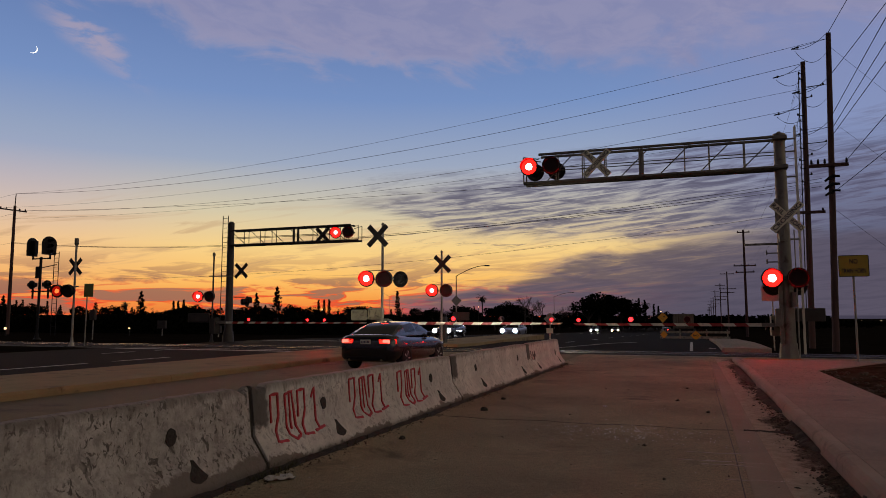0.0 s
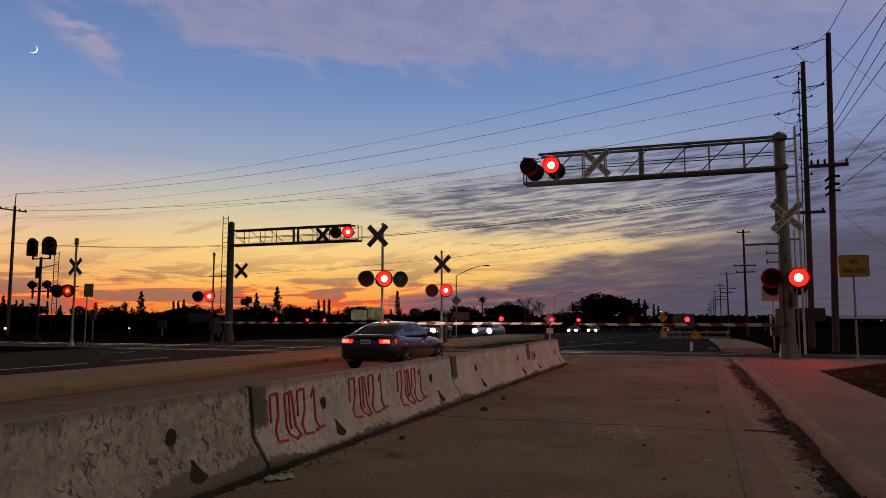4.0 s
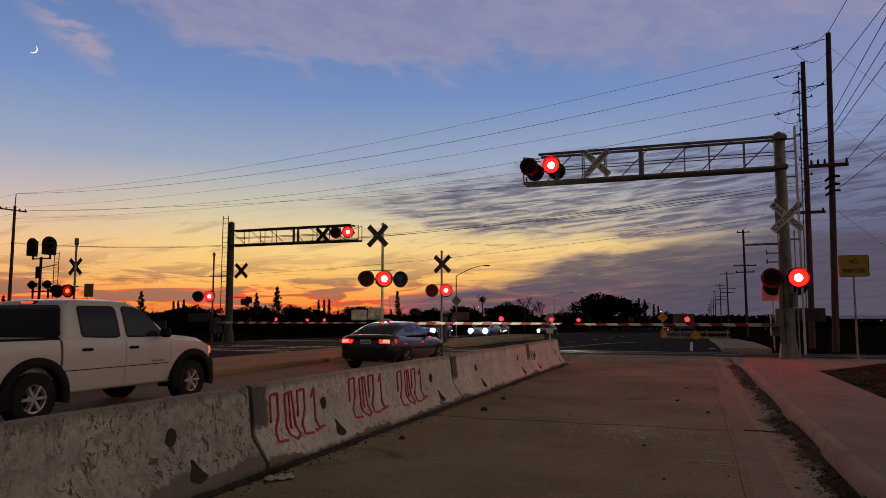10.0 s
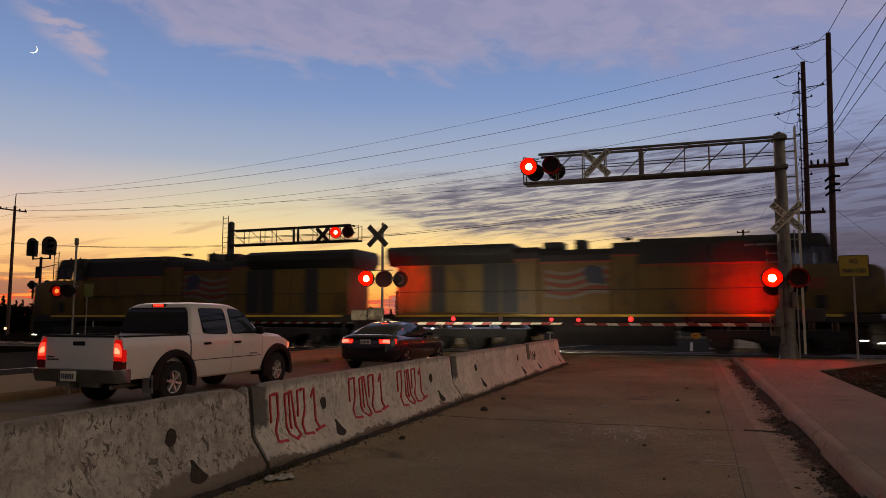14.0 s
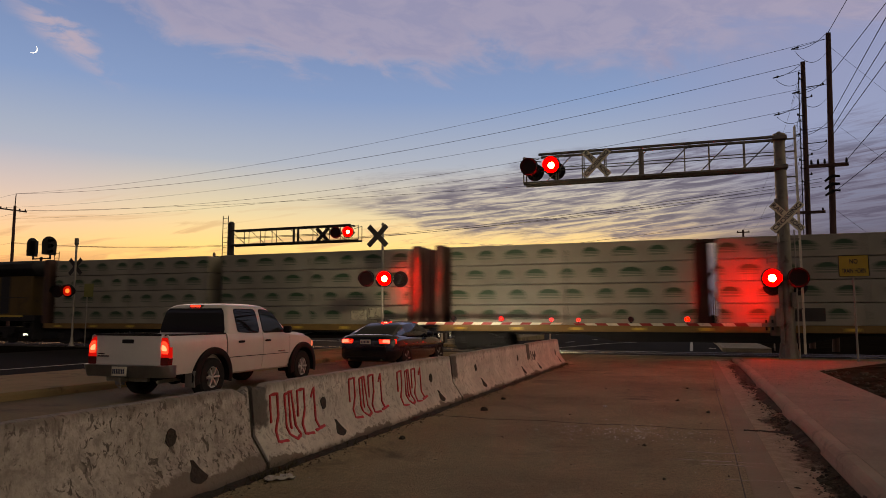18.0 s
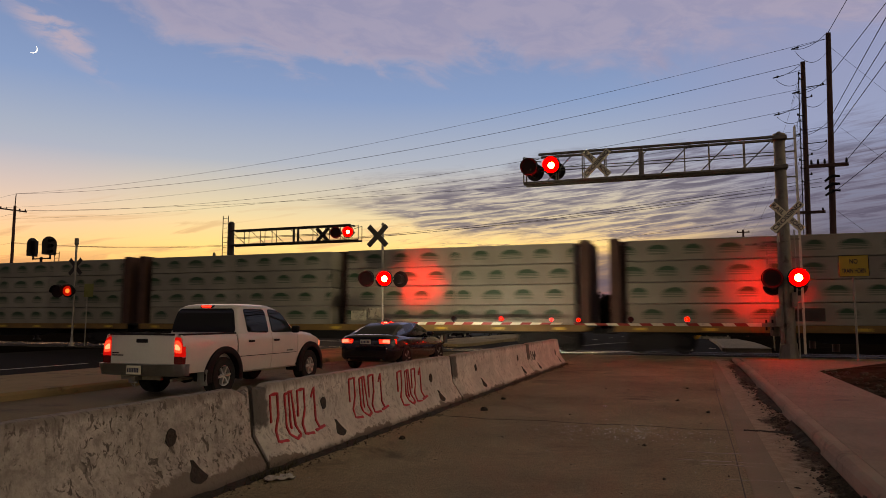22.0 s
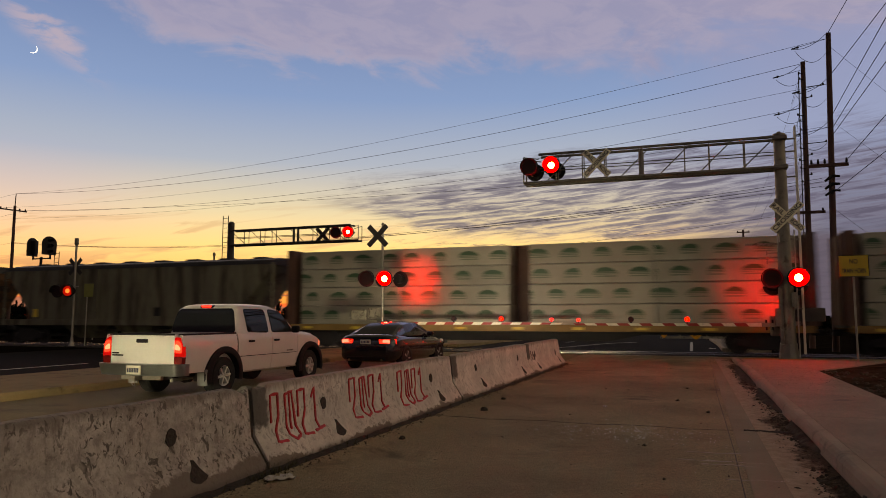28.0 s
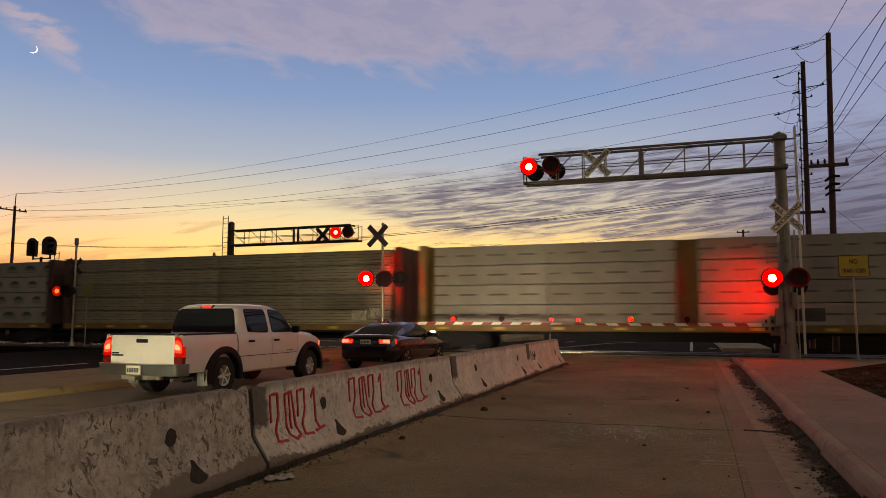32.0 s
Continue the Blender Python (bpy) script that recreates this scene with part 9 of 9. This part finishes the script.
for i in range(24):
    x = -3.85 + i * (0.72 + 3.85) / 23
    y = 10.15 + 0.05 * math.sin(i * 0.9) + 0.02 * math.sin(i * 2.3)
    if prev:
        bar(bm, (*prev, 0.0), (x, y, 0.0), 0.016, 0.006)
    prev = (x, y)
solid("tar_seam", bm, "crack", "dark tar seam across the asphalt lane", kind="structure")
for x0, y0, x1, y1 in ((0.33, 3.2, 0.40, 8.6), (0.40, 8.6, 0.42, 15.0), (0.42, 15.0, 0.55, 24.0)):
    bm = B()
    bar(bm, (x0, y0, 0.0), (x1, y1, 0.0), 0.008, 0.005)
    solid("tar_seam", bm, "crack", "thin dark crack along the asphalt", kind="structure")
bm = B()
prism(bm, [(0.42, 3.0), (0.755, 3.0), (0.755, 24.4), (0.56, 24.4)], 2, -0.02, 0.003)
solid("asphalt_patch", bm, "asphalt_dark_strip", "darker asphalt strip along the gutter", kind="structure")
for i, (x, y) in enumerate(((-0.1, 8.4), (0.05, 7.75), (-0.3, 7.9), (0.25, 7.1), (0.1, 8.0))):
    bm = B()
    rg = random.Random(i)
    p = Vector((x, y))
    for k in range(7):
        q = p + Vector((rg.uniform(0.05, 0.12), rg.uniform(-0.03, 0.03)))
        bar(bm, (*p, 0.001), (*q, 0.001), 0.03 * rg.random() + 0.008, 0.004)
        p = q
    solid("tyre_scuff", bm, "chalk", "faint pale scuff mark on the asphalt", "scuff mark", "scuff marks", kind="structure")

# soil banked in the gutter
rg = random.Random(9)
for y0, ln, w in ((5.2, 1.6, 0.20), (8.9, 2.4, 0.16), (12.4, 4.0, 0.20), (17.2, 6.6, 0.30)):
    bm = B()
    k = 60
    rows = []
    for i in range(k + 1):
        y = y0 + ln * i / k
        t = math.sin(math.pi * i / k) ** 0.6
        ww = w * t * (0.85 + 0.5 * noise.noise(Vector((y * 2.3, w, 0))) + 0.35 * noise.noise(Vector((y * 9.0, w, 4))) + rg.uniform(-0.06, 0.06)) + 0.01
        rows.append([(1.305 - ww, y, -0.015), (1.305 - ww * 0.6, y, 0.012 + 0.03 * t * rg.random()), (1.305 - ww * 0.2, y, 0.02 + 0.05 * t * rg.random()), (1.305, y, 0.03 * t), (1.305, y, -0.03)])
    loft(bm, rows)
    solid("gutter_soil", bm, "bank", "dark soil and leaves banked against the kerb", "soil", kind="stuff", smooth=60)

# a crack's shadow across the gutter pan, laid on as a dark wedge
bm = B()
rows = []
for i in range(15):
    x = 0.60 + 0.71 * i / 14
    y = 10.18 + 0.10 * (x - 0.6) + 0.02 * math.sin(i * 1.9)
    w = 0.03 + 0.05 * max(0.0, (x - 0.7) / 0.6) + 0.012 * math.sin(i * 2.7)
    z = 0.004 - 0.018 * max(0.0, (x - 0.75) / 0.55)
    rows.append([(x, y - w, z - 0.004), (x, y - w * 0.4, z + 0.010), (x, y + w * 0.5, z + 0.012), (x, y + w, z - 0.004), (x, y, z - 0.03)])
loft(bm, rows)
solid("gutter_break", bm, "soil", "dark wedge painting the shadow line of a crack across the gutter pan", "soil", kind="stuff", smooth=60)

# soil line along the barrier foot
bm = B()
rows = []
for i in range(220):
    y = 1.0 + i * 0.1
    w = 0.07 + 0.05 * noise.noise(Vector((y * 1.3, 0, 5))) + 0.05 * max(0, noise.noise(Vector((y * 5, 0, 9))))
    rows.append([(-3.90, y, 0.0), (-3.89, y, 0.035 + 0.02 * noise.noise(Vector((y * 4, 2, 0)))), (-3.88 + w * 0.5, y, 0.018), (-3.87 + w, y, 0.002), (-3.87 + w, y, -0.02)])
loft(bm, rows)
solid("barrier_soil", bm, "soil", "dark line of soil along the foot of the barrier", "soil", kind="stuff", smooth=60)

# weeds at the barrier foot
rg = random.Random(31)
bm = B()
for y in [5.85 + rg.gauss(0, 0.25) for _ in range(40)] + [rg.uniform(4, 22) for _ in range(60)] + [22.4 + rg.gauss(0, 0.2) for _ in range(14)]:
    x = -3.84 + abs(rg.gauss(0, 0.05))
    for k in range(5):
        a, h = rg.uniform(0, 6.28), rg.uniform(0.03, 0.10)
        d = Vector((math.cos(a), math.sin(a), 0))
        s = Vector((-d.y, d.x, 0)) * 0.004
        p = Vector((x, y, 0))
        bm.faces.new([bm.verts.new(q) for q in (p - s, p + s, p + d * h * 0.7 + Vector((0, 0, h)))])
solid("weeds", bm, "weed", "sparse dry weeds growing along the barrier foot", "weeds", kind="stuff")

bm = B()
rbox(bm, 1.60, 3.4, 25.1, 26.0, 0.10, 0.125, 0.006, 1)
for i in range(14):
    for j in range(6):
        lathe(bm, [(0.035, 0.125), (0.022, 0.138)], 6, (1.68 + i * 0.125, 25.18 + j * 0.14, 0), 2)
solid("tactile_paving", bm, "tactile", "worn yellow tactile paving at the kerb ramp", kind="structure")


# ---- all that moves ----
HALF, DRIFT = 0.5937, 0.00003     # seconds that each lamp of a pair stays lit, slowing a little


def flash_rows(at, side, first):
    """The two-sided lens shows its lit face while its turn lasts; half a turn, in a tenth of a second, at each change."""
    ang = 0.0 if side == 0 else 180.0
    rows = [(0.0, at @ pose(0, 0, 0, 0, 0, ang))]
    k, t = 0, first
    while t < CLIP - 0.2:
        n = max(1, round(t * 30) - 1)
        whole = round(t) * 30
        if n < whole < n + 3:
            n = whole if t > round(t) else whole - 3
        for i in range(4):
            rows.append(((n + i) / 30.0, at @ pose(0, 0, 0, 0, 0, ang + 60.0 * i)))
        ang += 180.0
        k += 1
        t = first + HALF * k + DRIFT * k * k
    rows.append((CLIP, rows[-1][1]))
    return rows


def motions():
    for lens, side, first in LENSES:
        walk(lens, flash_rows(lens.matrix_basis.copy(), side, first))
    for ob, rows in MOVERS:
        walk(ob, rows)


motions()
